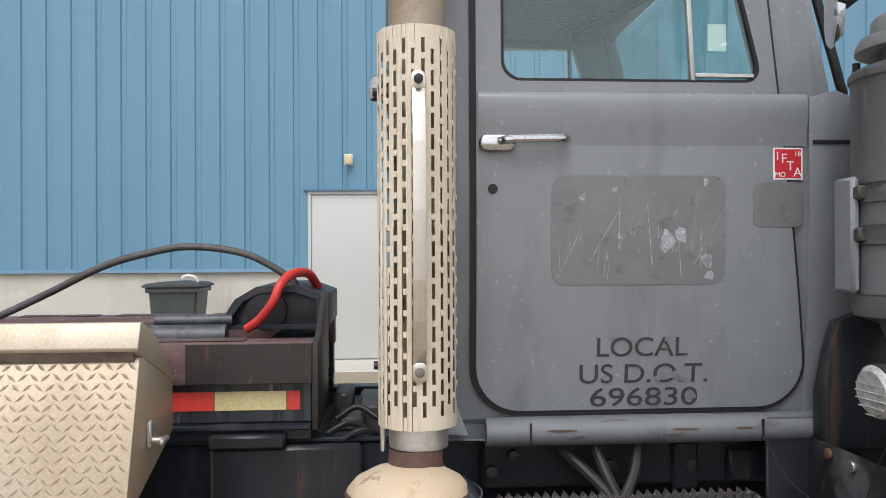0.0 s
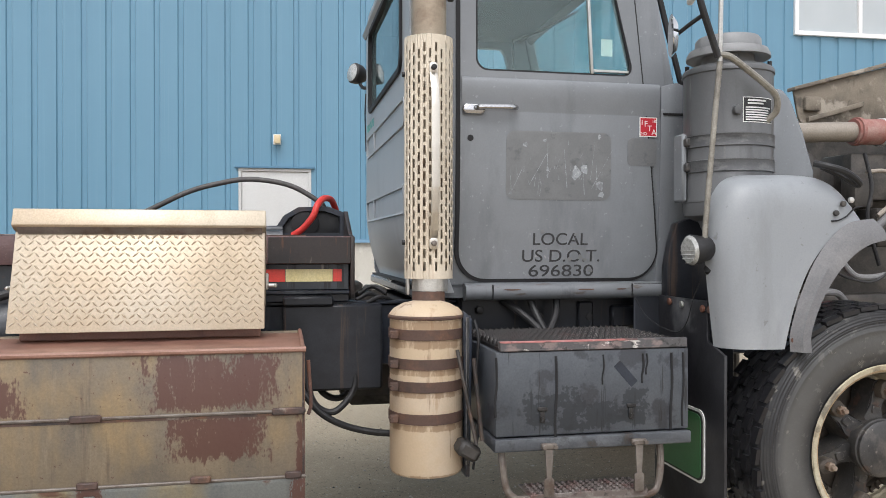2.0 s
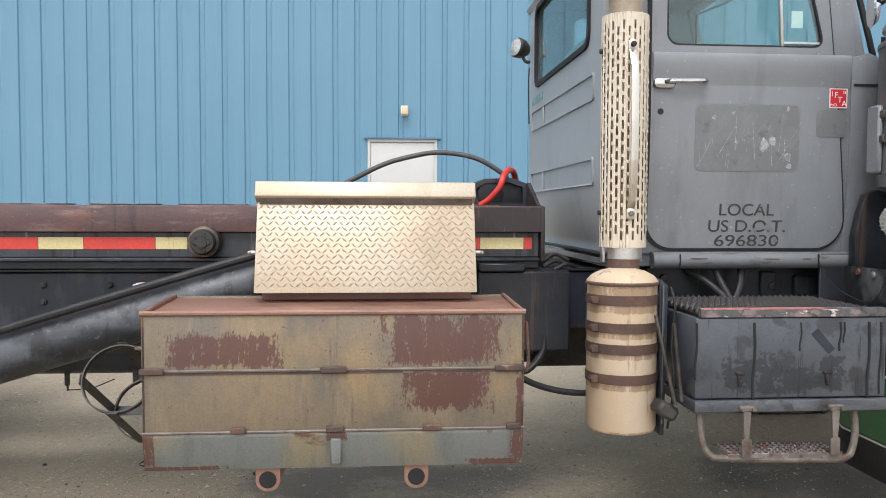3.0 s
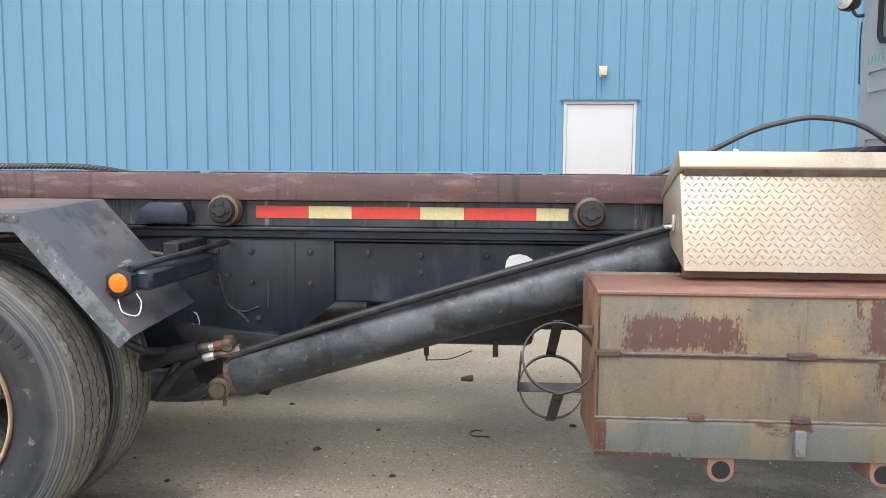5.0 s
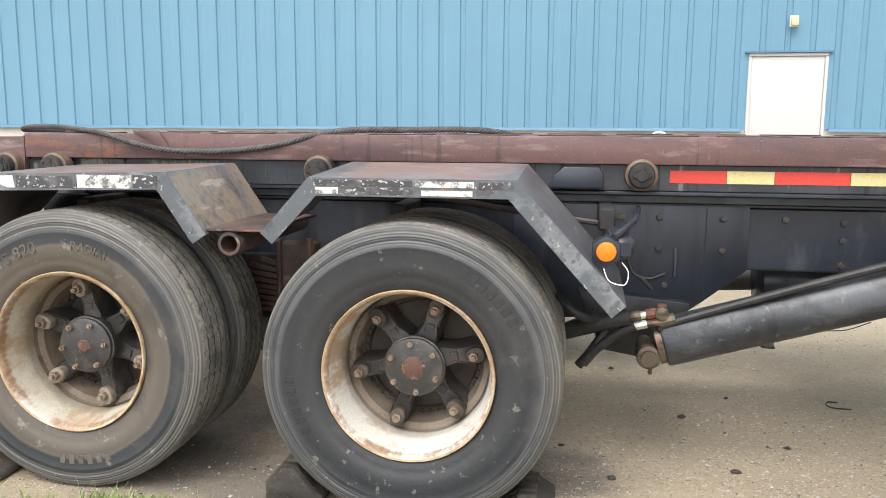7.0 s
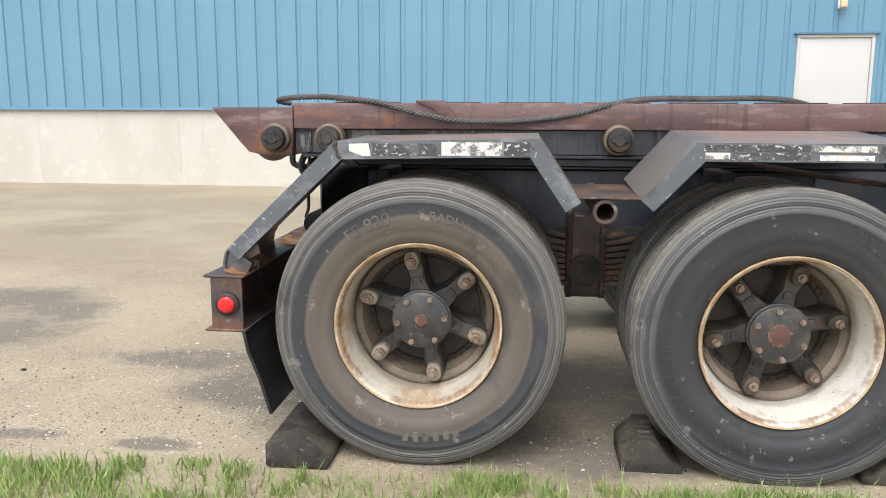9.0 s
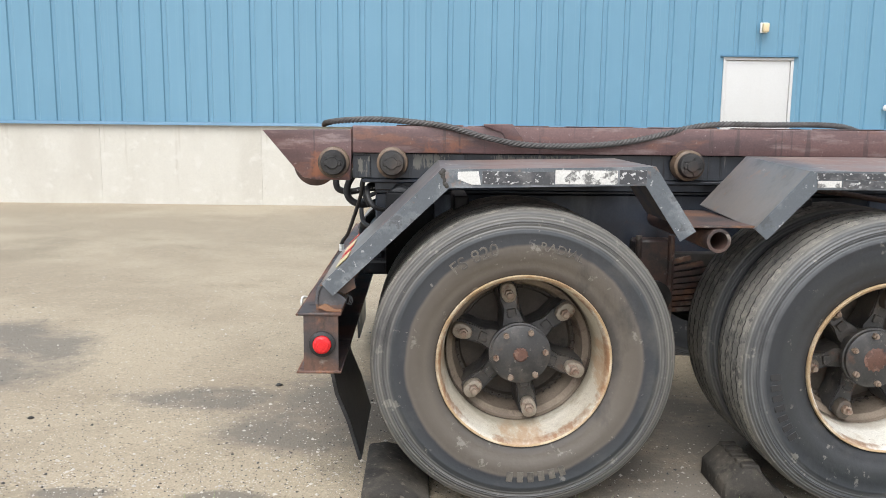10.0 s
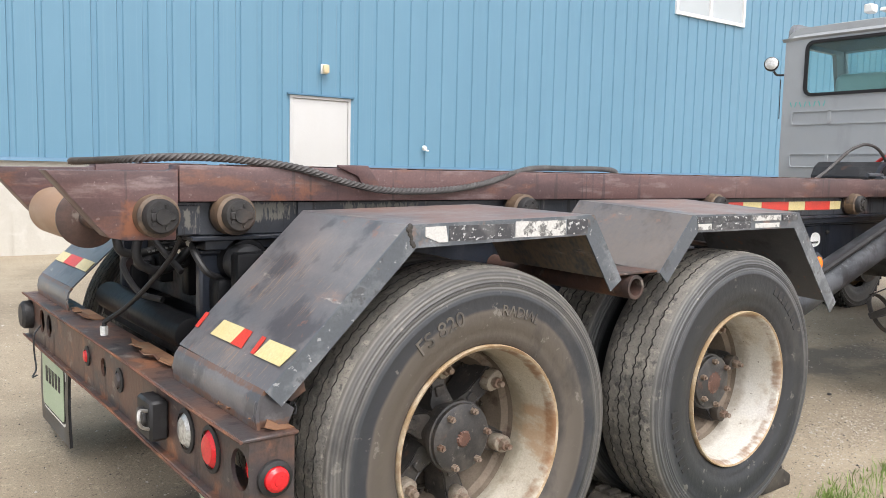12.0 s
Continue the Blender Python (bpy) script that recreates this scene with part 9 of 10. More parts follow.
def build_front_fender():
    """Moulded fender: rounded back, flat top, open wheel arch with a rubber flare."""
    yo = -0.08
    outline = [(6.258, 0.914), (6.229, 1.161), (6.220, 1.305), (6.232, 1.421), (6.263, 1.499), (6.321, 1.542), (6.447, 1.552), (6.601, 1.553), (6.678, 1.542), (6.736, 1.508), (6.780, 1.450), (6.794, 1.392)]
    arch = [(6.794, 1.363), (6.717, 1.354), (6.640, 1.296), (6.572, 1.209), (6.519, 1.093), (6.485, 0.977), (6.471, 0.914)]
    outer = even_line(outline, 44)
    inner = even_line(arch[::-1], 44)
    roll = ((0.0, 0.12), (0.008, 0.08), (0.028, 0.045), (0.058, 0.02), (0.095, 0.006), (0.14, 0.0))

    def depth(d):
        for (d0, y0), (d1, y1) in zip(roll, roll[1:]):
            if d < d1:
                return y0 + (y1 - y0) * (d - d0) / (d1 - d0)
        return 0.0

    bm = bmesh.new()
    rows = []
    for (ax, az), (bx, bz) in zip(outer, inner):
        wide = math.hypot(bx - ax, bz - az)
        back = 0.28 * max(0.0, min(1.0, (6.50 - ax) / 0.25))
        row = [bm.verts.new((ax + back * 0.75, yo + 0.42, az))]
        for u in (0.0, 0.03, 0.07, 0.13, 0.2, 0.3, 0.42, 0.55, 0.7, 0.85, 1.0):
            row.append(bm.verts.new((ax + (bx - ax) * u, yo + depth(u * wide) * min(1.0, wide / 0.13), az + (bz - az) * u)))
        row.append(bm.verts.new((bx, yo + 0.06, bz)))
        rows.append(row)
    for r0, r1 in zip(rows, rows[1:]):
        for k in range(len(r0) - 1):
            bm.faces.new((r0[k], r0[k + 1], r1[k + 1], r1[k]))
    bmesh.ops.recalc_face_normals(bm, faces=bm.faces)
    f = tp("front_fender", bm, FENDER_GREY, label="pale grey moulded front fender with scuffs")
    thick = f.modifiers.new("thickness", "SOLIDIFY")
    thick.thickness, thick.offset = 0.005, -1
    # flare
    bm = bmesh.new()
    out = [(v.x, v.z) for v in smooth_path([(p[0], 0, p[1]) for p in ((6.490, 0.905), (6.490, 0.977), (6.529, 1.103), (6.587, 1.228), (6.659, 1.320), (6.736, 1.373), (6.833, 1.388))], 6)]
    inn = [(v.x, v.z) for v in smooth_path([(p[0], 0, p[1]) for p in ((6.548, 0.905), (6.548, 0.977), (6.587, 1.083), (6.640, 1.170), (6.712, 1.247), (6.785, 1.291), (6.862, 1.310))], 6)]
    rows = [[bm.verts.new((a, yo - 0.004, b)) for a, b in out], [bm.verts.new(((a + c) / 2, yo - 0.040, (b + d) / 2)) for (a, b), (c, d) in zip(out, inn)], [bm.verts.new((c, yo - 0.045, d)) for c, d in inn], [bm.verts.new((c + 0.004, yo - 0.02, d - 0.004)) for c, d in inn]]
    for r0, r1 in zip(rows, rows[1:]):
        for i in range(len(r0) - 1):
            bm.faces.new((r0[i], r0[i + 1], r1[i + 1], r1[i]))
    bmesh.ops.recalc_face_normals(bm, faces=bm.faces)
    fl = tp("flare", bm, FLARE_GREY, f, "scuffed grey rubber wheel-arch flare")
    s = fl.modifiers.new("thickness", "SOLIDIFY")
    s.thickness = 0.008
    # hood latch and bolts
    bm = bmesh.new()
    tube(bm, [(6.611, -0.050, 1.590), (6.640, -0.090, 1.576), (6.698, -0.105, 1.557), (6.756, -0.100, 1.523), (6.765, -0.080, 1.513), (6.717, -0.060, 1.547), (6.649, -0.040, 1.581)], 0.0125, 10)
    tp("hood_latch", bm, HOSE, f, "black rubber hood latch")
    for x, z, material in ((6.703, 1.441, HUB_IRON), (6.674, 1.407, HUB_IRON), (6.736, 1.455, ZINC), (6.500, 0.948, RUST)):
        bm = bmesh.new()
        cyl(bm, (x, -0.081, z), (x, -0.094, z), 0.011, 10, bev=0.003)
        tp("bolt", bm, material, f)
    bm = bmesh.new()
    tube(bm, [(6.659, -0.083, 1.378), (6.688, -0.083, 1.381), (6.722, -0.083, 1.397), (6.756, -0.082, 1.426), (6.785, -0.081, 1.431)], 0.003, 6)
    tp("crack", bm, DARK_GAP, f)


build_front_fender()

# -- lamp, mirror bar and splash flap beside the fender --
bm = bmesh.new()
axis = Vector((-0.99, -0.08, -0.10)).normalized()
p = Vector((6.166, 0.022, 1.272))
cyl(bm, p + axis * 0.012, p - axis * 0.075, 0.059, 28, 0.040, 0.006)
cyl(bm, p - axis * 0.03 + Vector((0.03, 0.0, -0.07)), p - axis * 0.03 + Vector((0.06, 0.03, -0.10)), 0.016, 10)
work = tp("work_lamp", bm, HOSE, label="round black work lamp with ribbed lens")
bm = bmesh.new()
cyl(bm, p + axis * 0.011, p + axis * 0.022, 0.055, 28, 0.045)
tp("lens", bm, CLEAR_LENS, work, "ribbed clear lens")
bm = bmesh.new()
for k in range(7):
    off = Vector((0, 0, -0.045 + 0.015 * k))
    side = axis.cross(Vector((0, 0, 1))).normalized()
    w = math.sqrt(max(0.0, 0.047 ** 2 - off.z ** 2))
    tube(bm, [p + axis * 0.0222 + off - side * w, p + axis * 0.0222 + off + side * w], 0.002, 6, 1)
tp("lens_rib", bm, CLEAR_LENS, work)

bm = bmesh.new()
tube(bm, [(6.205, 0.01, 1.31), (6.21, 0.005, 1.42), (6.235, -0.01, 1.78), (6.247, -0.02, 1.955)], 0.0105, 10, 4)
mirror = tp("mirror_bracket", bm, ROD_GREY, label="bent tube mirror bracket")
bm = bmesh.new()
tube(bm, [(6.247, -0.02, 1.93), (6.252, -0.022, 2.3), (6.256, -0.025, 2.75)], 0.0085, 8, 3)
tp("mirror_rod", bm, ZINC, mirror)
bm = bmesh.new()
tube(bm, [(6.24, -0.02, 1.97), (6.20, -0.03, 2.06), (6.165, -0.04, 2.14), (6.15, -0.04, 2.20)], 0.013, 10)
tp("mirror_joint", bm, HOSE, mirror)
bm = bmesh.new()
tube(bm, [(6.24, -0.02, 1.98), (6.29, -0.015, 1.975), (6.37, 0.0, 1.935), (6.46, 0.02, 1.885), (6.515, 0.04, 1.85), (6.53, 0.06, 1.80), (6.51, 0.09, 1.765)], 0.0125, 10)
tp("mirror_stay", bm, ROD_GREY, mirror)
bm = bmesh.new()
box(bm, (-0.075, 0.075), (-0.012, 0.012), (-0.20, 0.20), 0.010, 3)
bmesh.ops.transform(bm, matrix=Matrix.Translation((6.14, -0.02, 2.37)) @ Matrix.Rotation(radians(70), 4, "Z"), verts=bm.verts)
tp("mirror_case", bm, WHITE_PAINT, mirror, "white mirror case")
bm = bmesh.new()
t = bmesh.new()
lathe(t, [(0.0, -0.006), (0.075, -0.006), (0.082, 0.0), (0.06, 0.02), (0.0, 0.028)], (0, 0, 0), "x", 28)
bmesh.ops.transform(t, matrix=Matrix.Translation((6.155, 0.17, 2.09)) @ Matrix.Rotation(radians(-22), 4, "Z"), verts=t.verts)
merge(bm, t)
rm = tp("round_mirror", bm, MIRROR, mirror, "round convex mirror")
bm = bmesh.new()
tube(bm, [(6.17, 0.17, 2.09), (6.18, 0.08, 2.11), (6.18, -0.03, 2.12)], 0.008, 8)
tp("mirror_arm", bm, HOSE, mirror)

bm = bmesh.new()
prism(bm, [(-0.03, 0.24), (0.49, 0.24), (0.50, 0.25), (0.50, 1.08), (0.075, 1.08), (0.075, 0.93), (-0.045, 0.89), (-0.045, 0.26)], 6.252, 6.264, 0.002, "x")
fflap = tp("front_mud_flap", bm, WET_RUBBER, label="black rubber flap behind the front wheel")
bm = bmesh.new()
prism(bm, rounded(0.085, 0.48, 0.385, 0.665, 0.04), 6.2470, 6.2515, 0.0, "x")
tp("flap_border", bm, WHITE_PAINT, fflap, "white plate border")
bm = bmesh.new()
prism(bm, rounded(0.095, 0.47, 0.395, 0.655, 0.034), 6.2440, 6.2468, 0.0, "x")
tp("flap_inset", bm, HOSE, fflap)
bm = bmesh.new()
prism(bm, rounded(0.103, 0.462, 0.403, 0.647, 0.03), 6.2410, 6.2438, 0.0, "x")
tp("flap_plate", bm, GREEN_PLATE, fflap, "green plate with rounded corners")
bm = bmesh.new()
box(bm, (6.14, 6.60), (0.46, 0.475), (0.55, 1.13), 0.003)
prism(bm, [(6.255, 1.06), (6.47, 1.06), (6.47, 1.36), (6.36, 1.40), (6.30, 1.38), (6.275, 1.30), (6.255, 1.20)], 0.40, 0.448, 0.006)
tp("splash_panel", bm, DECK_BLACK)
for y, z, material in ((0.05, 1.05, RUST), (0.10, 1.05, RUST), (0.26, 1.055, ZINC), (0.36, 1.06, RUST)):
    bm = bmesh.new()
    cyl(bm, (6.252, y, z), (6.242, y, z), 0.014, 12, bev=0.003)
    tp("bolt", bm, material, fflap)
bm = bmesh.new()
tube(bm, [(6.10, 0.40, 1.10), (6.14, 0.34, 1.0), (6.20, 0.24, 0.95), (6.22, 0.18, 0.98), (6.23, 0.14, 1.08), (6.24, 0.10, 1.16)], 0.0018, 6)
tp("thin_wire", bm, HOSE)

# -- engine bay --
def build_engine_bay():
    bm = bmesh.new()
    box(bm, (6.75, 8.3), (0.85, 1.44), (0.85, 1.55), 0.05, 2)
    engine = tp("engine", bm, ENGINE, label="dusty bare engine under the raised hood")
    bm = bmesh.new()
    box(bm, (6.85, 8.2), (0.74, 1.02), (1.45, 1.66), 0.04, 2)
    tp("valve_cover", bm, ENGINE, engine)
    bm = bmesh.new()
    cyl(bm, (6.90, 0.62, 1.80), (7.30, 0.60, 1.815), 0.046, 24)
    tp("intake_pipe", bm, PALE_PIPE, engine, "pale dusty intake pipe")
    bm = bmesh.new()
    cyl(bm, (7.29, 0.60, 1.815), (7.75, 0.58, 1.82), 0.060, 24)
    tp("coupling", bm, RED_PIPE, engine, "faded red rubber coupling")
    for x in (7.31, 7.44):
        bm = bmesh.new()
        lathe(bm, [(0.0605, -0.010), (0.066, -0.008), (0.066, 0.008), (0.0605, 0.010)], (x, 0.598, 1.816), "x", 24)
        tp("hose_clamp", bm, RED_PIPE if x < 7.4 else WHITE_TAPE, engine)
    bm = bmesh.new()
    lathe(bm, [(0.0, -0.05), (0.06, -0.05), (0.10, -0.03), (0.13, 0.02), (0.13, 0.08), (0.10, 0.12), (0.0, 0.14)], (7.02, 0.62, 1.62), "y", 28)
    tp("turbo_housing", bm, ENGINE, engine)
    runs = (([(7.28, 0.50, 1.62), (7.37, 0.48, 1.62), (7.40, 0.47, 1.55), (7.38, 0.46, 1.48), (7.30, 0.45, 1.42)], 0.010, PALE_PIPE),
            ([(7.6, 0.5, 1.52), (7.42, 0.46, 1.46), (7.30, 0.44, 1.38), (7.20, 0.44, 1.30), (7.10, 0.46, 1.30)], 0.017, FLARE_GREY),
            ([(7.6, 0.5, 1.34), (7.42, 0.46, 1.36), (7.28, 0.44, 1.33), (7.18, 0.44, 1.38)], 0.014, HOSE),
            ([(7.12, 0.46, 1.22), (7.2, 0.45, 1.15), (7.35, 0.44, 1.16), (7.5, 0.46, 1.22)], 0.014, FLARE_GREY),
            ([(6.90, 0.48, 1.02), (6.98, 0.45, 1.07), (7.08, 0.44, 1.08), (7.16, 0.46, 1.02)], 0.016, FLARE_GREY),
            ([(7.24, 0.46, 1.70), (7.26, 0.44, 1.55), (7.24, 0.44, 1.40), (7.30, 0.44, 1.2)], 0.009, HOSE),
            ([(7.00, 0.42, 1.26), (7.05, 0.41, 1.18), (7.14, 0.41, 1.14), (7.26, 0.42, 1.13), (7.38, 0.43, 1.20)], 0.006, HOSE),
            ([(7.5, 0.44, 1.66), (7.44, 0.43, 1.5), (7.46, 0.43, 1.34), (7.52, 0.44, 1.2)], 0.008, HOSE))
    for pts, r, material in runs:
        bm = bmesh.new()
        tube(bm, pts, r, 10)
        tp("engine_hose", bm, material, engine)
    for name, xs, ys, zs, material in (("oil_filter", (7.24, 7.34), (0.52, 0.62), (1.46, 1.62), ENGINE), ("fuel_pump", (7.38, 7.62), (0.55, 0.7), (1.28, 1.46), ENGINE), ("steering_beam", (6.92, 7.7), (0.50, 0.60), (1.0, 1.07), ENGINE), ("red_tag", (6.99, 7.07), (0.47, 0.50), (1.115, 1.15), STICKER_RED), ("orange_clip", (6.93, 6.99), (0.47, 0.50), (1.03, 1.055), ORANGE),
                                   ("bracket_plate", (7.46, 7.56), (0.5, 0.54), (1.10, 1.20), PALE_PIPE), ("block_rib", (7.1, 7.2), (0.6, 0.8), (1.1, 1.55), ENGINE), ("manifold", (7.3, 8.0), (0.62, 0.84), (1.50, 1.72), ENGINE), ("frame_bracket", (6.98, 7.12), (0.58, 0.68), (1.15, 1.4), DIRTY_BLACK)):
        bm = bmesh.new()
        box(bm, xs, ys, zs, 0.014, 2)
        tp(name, bm, material, engine)
    # raised hood side seen from within, torn along its lower edge
    bm = bmesh.new()
    prism(bm, [(7.23, 2.07), (7.26, 1.93), (7.29, 1.885), (7.38, 1.90), (7.45, 1.88), (7.6, 1.92), (7.75, 1.91), (8.1, 1.98), (8.8, 2.1), (8.8, 2.50), (7.82, 2.225)], 0.95, 0.965, 0.004)
    hood = tp("raised_hood", bm, DUST_HOOD, label="raised hood with dusty flaking lining")
    bm = bmesh.new()
    prism(bm, [(7.22, 2.065), (8.8, 2.495), (8.8, 2.515), (7.22, 2.085)], 0.925, 0.99, 0.004)
    tp("hood_edge", bm, DUST_HOOD, hood)
    bm = bmesh.new()
    prism(bm, [(6.98, 1.45), (8.7, 1.45), (8.8, 2.30), (7.30, 1.93), (7.02, 1.80)], 1.36, 1.375, 0.004)
    tp("inner_panel", bm, ENGINE, hood, "grimy far inner panel behind the engine")
    bm = bmesh.new()
    prism(bm, [(7.30, 1.91), (7.62, 2.00), (7.62, 2.025), (7.30, 1.935)], 0.925, 0.95, 0.004)
    tp("hood_stiffener", bm, DUST_HOOD, hood)
    bm = bmesh.new()
    box(bm, (7.28, 7.37), (0.92, 0.95), (1.965, 2.04), 0.012, 2)
    tp("hood_hinge", bm, DUST_HOOD, hood)
    bm = bmesh.new()
    prism(bm, [(6.62, 1.95), (6.76, 1.95), (6.80, 1.90), (6.86, 1.76), (6.91, 1.60), (6.91, 1.53), (6.62, 1.53)], 0.34, 0.52, 0.03, "y", 3)
    tp("hood_shoulder", bm, CAB_GREY, hood, "grey hood shoulder beside the canister")
    bm = bmesh.new()
    box(bm, (8.4, 8.55), (0.55, 1.69), (0.75, 1.85), 0.03)
    tp("radiator", bm, ENGINE, engine)


build_engine_bay()

# -- painted mark on the frame --
bm = bmesh.new()
random.seed(8)
v = []
for q in range(16):
    a = 2 * math.pi * q / 16
    v.append(bm.verts.new((3.288 + 0.068 * math.cos(a) * random.uniform(0.85, 1.1), 0.6735, 0.958 + 0.046 * math.sin(a) * random.uniform(0.8, 1.1))))
bm.faces.new(v)
tp("white_decal", bm, WHITE_PAINT, label="torn white decal on the frame")
bm = bmesh.new()
for k in range(7):
    box(bm, (3.243 + 0.012 * k, 3.250 + 0.012 * k), (0.6715, 0.673), (0.933, 0.945))
tp("decal_marks", bm, HOSE)

# ---- loose things ----
rope = empty("wire_rope", (0.4, 0.6, 1.33), "loose greasy steel wire rope lying over the rail", "rope")
bm = bmesh.new()
tube(bm, [(-0.82, 1.15, 1.330), (-0.76, 0.78, 1.338), (-0.67, 0.68, 1.348), (-0.55, 0.64, 1.352), (-0.42, 0.615, 1.345), (-0.25, 0.59, 1.325), (-0.10, 0.575, 1.285), (0.06, 0.57, 1.255), (0.25, 0.58, 1.25), (0.42, 0.585, 1.26), (0.58, 0.595, 1.285), (0.74, 0.61, 1.325), (0.88, 0.64, 1.345), (1.1, 0.66, 1.347), (1.45, 0.72, 1.345), (1.75, 0.9, 1.29), (2.2, 1.0, 1.268)], 0.0112, 12, 60, 58, 6)
o = link_mesh("rope_strand", bm, ROPE, 1.2)
o.parent = rope
o.matrix_parent_inverse = Matrix.Translation((-0.4, -0.6, -1.33))
rope2 = empty("winch_rope", (4.4, 1.0, 1.4), "dark grey wire rope arching to the winch", "rope")
bm = bmesh.new()
tube(bm, [(3.35, 1.02, 1.16), (3.62, 1.01, 1.235), (3.93, 1.0, 1.348), (4.13, 1.0, 1.440), (4.29, 1.0, 1.520), (4.42, 1.0, 1.560), (4.56, 1.0, 1.582), (4.73, 1.0, 1.558), (4.86, 1.0, 1.487), (4.89, 1.0, 1.45)], 0.0115, 12, 14)
o = link_mesh("rope_strand", bm, ROPE)
o.parent = rope2
o.matrix_parent_inverse = Matrix.Translation((-4.4, -1.0, -1.4))


def chock(place, turn, size=(0.22, 0.26, 0.17), ribs=5):
    """Ribbed rubber wheel chock with a curved face."""
    ob = empty("wheel_chock", (0, 0, 0), "dusty black ribbed rubber wheel chock" if ribs else "plain dusty black block chocking a wheel", "wheel chock", "wheel chocks")
    ob.matrix_world = Matrix.Translation(place) @ Matrix.Rotation(turn, 4, "Z")
    L, W, H = size
    bm = bmesh.new()
    if ribs:
        prism(bm, [(-L / 2, 0.0), (L / 2, 0.0), (L / 2, 0.03), (L * 0.30, H * 0.45), (L * 0.12, H * 0.8), (0.0, H), (-L * 0.22, H), (-L / 2, H * 0.55)], -W / 2, W / 2, 0.008)
    else:
        prism(bm, [(-L / 2, 0.0), (L / 2, 0.0), (L / 2, H * 0.3), (L * 0.05, H * 0.86), (-L * 0.2, H), (-L / 2, H * 0.92)], -W / 2, W / 2, 0.012)
    part("body", bm, RUBBER_CHOCK, ob)
    for k in range(ribs):
        bm = bmesh.new()
        y = -W / 2 + W * (k + 0.5) / 5
        prism(bm, [(L * 0.31, H * 0.45), (L * 0.13, H * 0.82), (0.01, H + 0.012), (-L * 0.22, H + 0.012), (-L * 0.22, H - 0.004), (0.0, H - 0.01)], y - 0.014, y + 0.014, 0.003)
        part("rib", bm, RUBBER_CHOCK, ob)
    return ob


chock((-0.437, 0.05, 0.0), 0.0, (0.235, 0.44, 0.10), 0)
chock((0.848, 0.06, 0.0), 0.0, (0.22, 0.25, 0.125))
chock((1.68, 0.04, 0.0), math.pi, (0.22, 0.22, 0.085))


def build_grass():
    random.seed(21)
    verts, faces = [], []
    for k in range(34000):
        x = random.uniform(-3.2, 4.6)
        y = -0.19 - abs(random.gauss(0, 0.34)) + 0.10 * noise.noise((x * 1.7, 0, 0)) + 0.05 * noise.noise((x * 6.0, 4, 0))
        if noise.noise((x * 2.2, y * 2.2, 3)) + 0.6 * noise.noise((x * 7, y * 7, 5)) < -0.02 and random.random() < 0.85:
            continue
        if y < -1.6 or random.random() < 0.45 * (-1.0 - x):
            continue
        h = random.uniform(0.02, 0.075) * (1.7 if random.random() < 0.05 else 1) * min(1, 0.45 + (-0.12 - y) * 4)
        a = random.uniform(0, 6.283)
        w = random.uniform(0.0016, 0.0036)
        lx, ly = random.gauss(0, 0.45) * h, random.gauss(0, 0.45) * h
        cx, cy = w * math.cos(a), w * math.sin(a)
        b = len(verts)
        verts += [(x - cx, y - cy, -0.004), (x + cx, y + cy, -0.004), (x + lx * 0.4 + cx * 0.7, y + ly * 0.4 + cy * 0.7, h * 0.6), (x + lx * 0.4 - cx * 0.7, y + ly * 0.4 - cy * 0.7, h * 0.6), (x + lx, y + ly, h)]
        faces += [(b, b + 1, b + 2, b + 3), (b + 3, b + 2, b + 4)]
    me = bpy.data.meshes.new("grass")
    me.from_pydata(verts, [], faces)
    me.materials.append(GRASS)
    tagged(new("grass", me), "short patchy green grass along the yard's edge", "grass", kind="stuff")


build_grass()


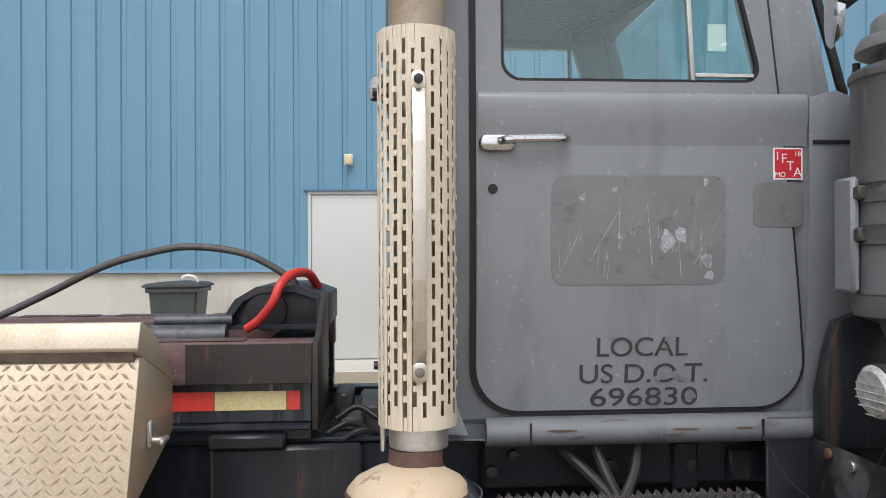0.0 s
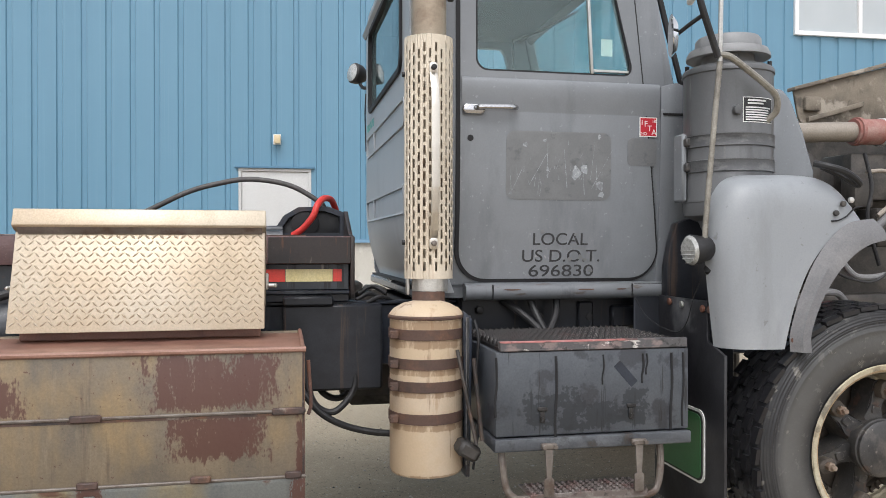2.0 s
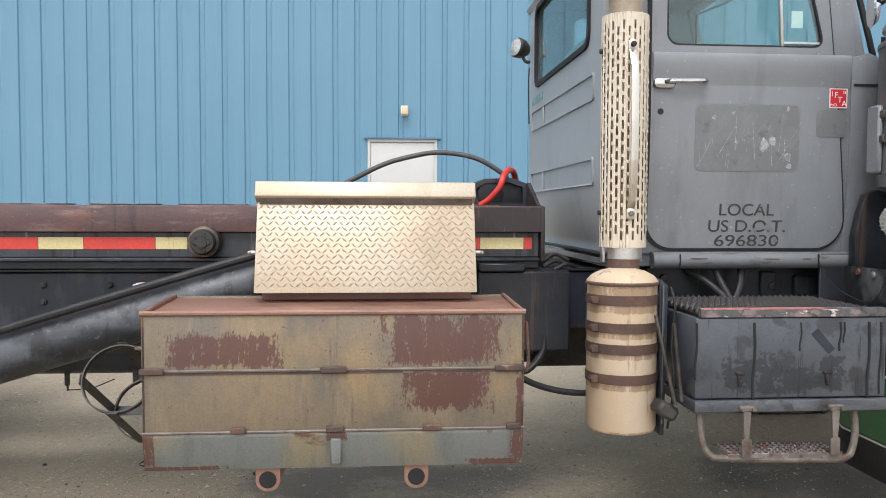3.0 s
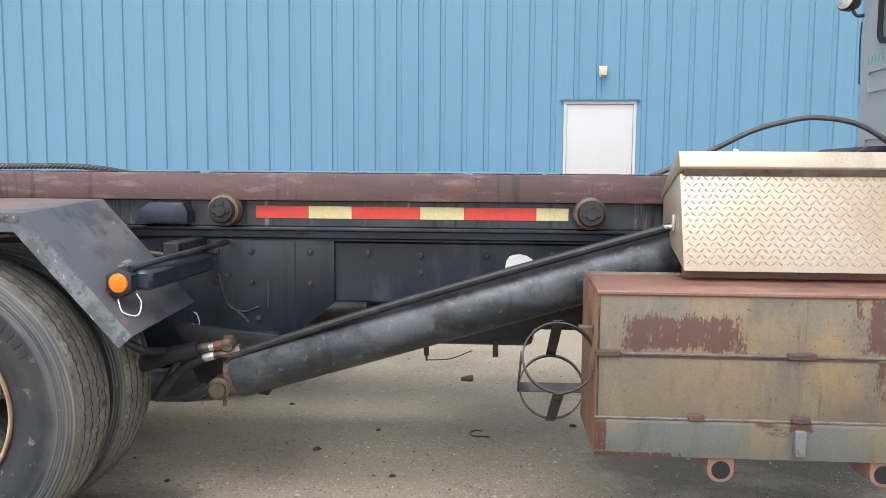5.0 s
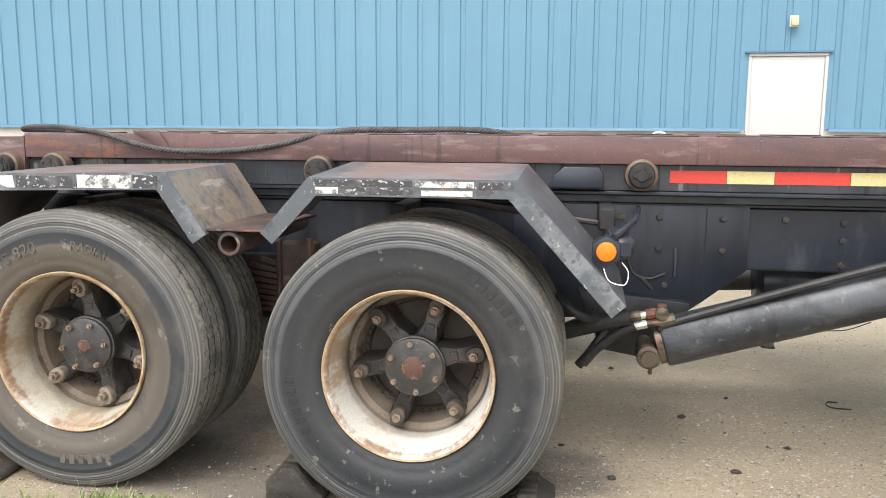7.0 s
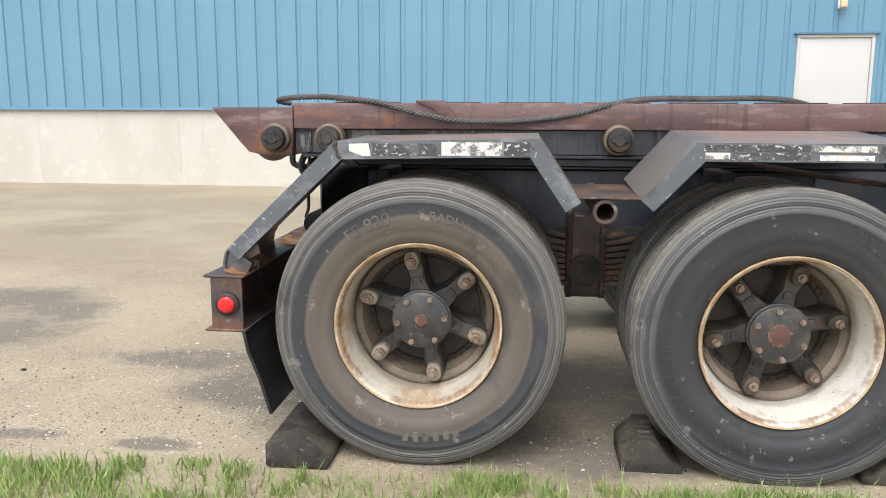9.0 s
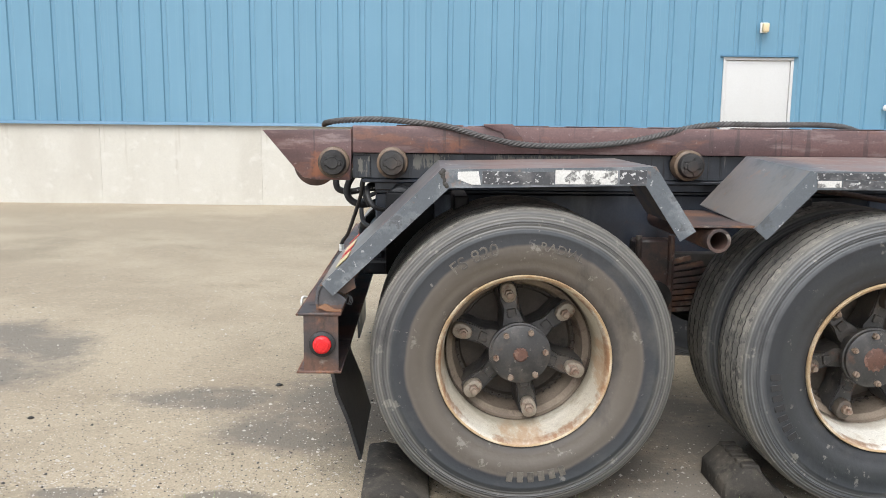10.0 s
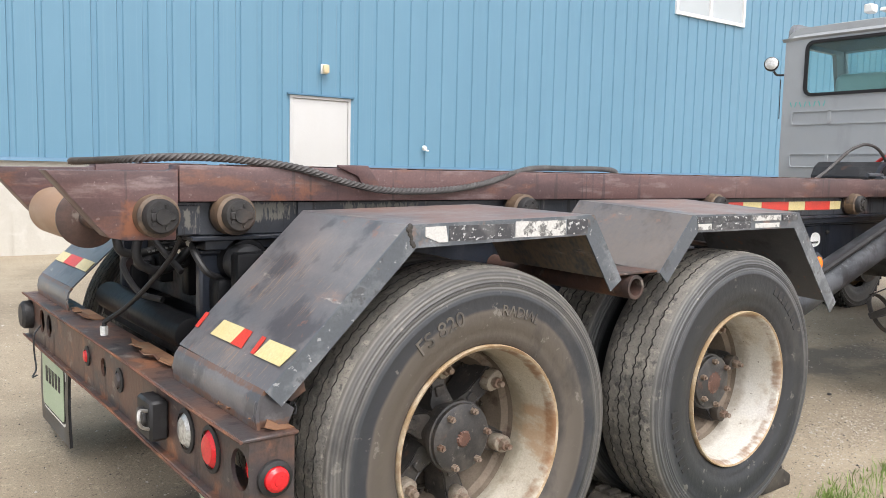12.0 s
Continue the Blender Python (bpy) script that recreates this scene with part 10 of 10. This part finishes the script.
def build_gravel(name, material, label, seed, count, big):
    random.seed(seed)
    verts, faces = [], []
    base = [(1, 0, 0), (-1, 0, 0), (0, 1, 0), (0, -1, 0), (0, 0, 0.8), (0, 0, -0.5)]
    tri = [(0, 2, 4), (2, 1, 4), (1, 3, 4), (3, 0, 4), (2, 0, 5), (1, 2, 5), (3, 1, 5), (0, 3, 5)]
    for k in range(count):
        x = random.uniform(-4.5, 6.6)
        y = random.choice((random.uniform(-0.15, 3.0), random.uniform(-0.15, 1.2), random.uniform(-0.1, 6), random.gauss(0.12, 0.13)))
        if noise.noise((x * 0.8, y * 0.8, 7)) < -0.1 and random.random() < 0.7:
            continue
        s = random.uniform(0.0018, 0.0050) * (big if random.random() < 0.04 else 1)
        z = ground_height(x, y) + 0.006 * noise.noise((x * 0.9, y * 0.9, 0))
        a = random.uniform(0, 6.28)
        b = len(verts)
        for px, py, pz in base:
            j = random.uniform(0.6, 1.2)
            verts.append((x + s * j * (px * math.cos(a) - py * math.sin(a)), y + s * j * (px * math.sin(a) + py * math.cos(a)), z + s * j * pz * 0.8 + s * 0.15))
        faces += [tuple(b + i for i in t) for t in tri]
    me = bpy.data.meshes.new(name)
    me.from_pydata(verts, [], faces)
    me.materials.append(material)
    tagged(new(name, me), label, "gravel", kind="stuff")


build_gravel("gravel", STONE, "scattered pale gravel chips on the asphalt", 5, 30000, 2.4)
build_gravel("dark_gravel", DIRTY_BLACK, "scattered dark grit on the asphalt", 6, 12000, 2.0)


def clod(place, s, seed):
    random.seed(seed)
    bm = bmesh.new()
    bmesh.ops.create_icosphere(bm, subdivisions=2, radius=1)
    for v in bm.verts:
        n = 1 + 0.5 * noise.noise(v.co * 1.7 + Vector((seed, 0, 0)))
        v.co = Vector((v.co.x * s * n, v.co.y * s * 0.8 * n, max(-0.2, v.co.z) * s * 0.6 * n))
    o = thing("clod", bm, DIRTY_BLACK, "dark dried clod of dirt on the asphalt", "debris", "clods on the yard")
    o.location = place


for k, (x, y, s) in enumerate(((3.02, 2.36, 0.045), (3.68, 1.14, 0.02), (2.49, 0.47, 0.02), (2.0, 0.33, 0.018), (-1.07, 1.2, 0.016), (2.05, 1.75, 0.014), (2.6, 1.35, 0.012), (3.6, 1.5, 0.016), (2.75, 0.75, 0.015), (3.35, 0.55, 0.017), (1.8, 0.62, 0.013), (-2.1, 0.75, 0.014), (2.35, 1.05, 0.02), (4.4, 2.2, 0.018))):
    clod((x, y, ground_height(x, y) + 0.004), s, k)
bm = bmesh.new()
tube(bm, [(3.13, 1.37, 0.026), (3.09, 1.38, 0.024), (3.07, 1.34, 0.022), (3.09, 1.30, 0.022), (3.17, 1.29, 0.022)], 0.0035, 6)
thing("twig", bm, HOSE, "short bent black strap end on the asphalt", "debris")
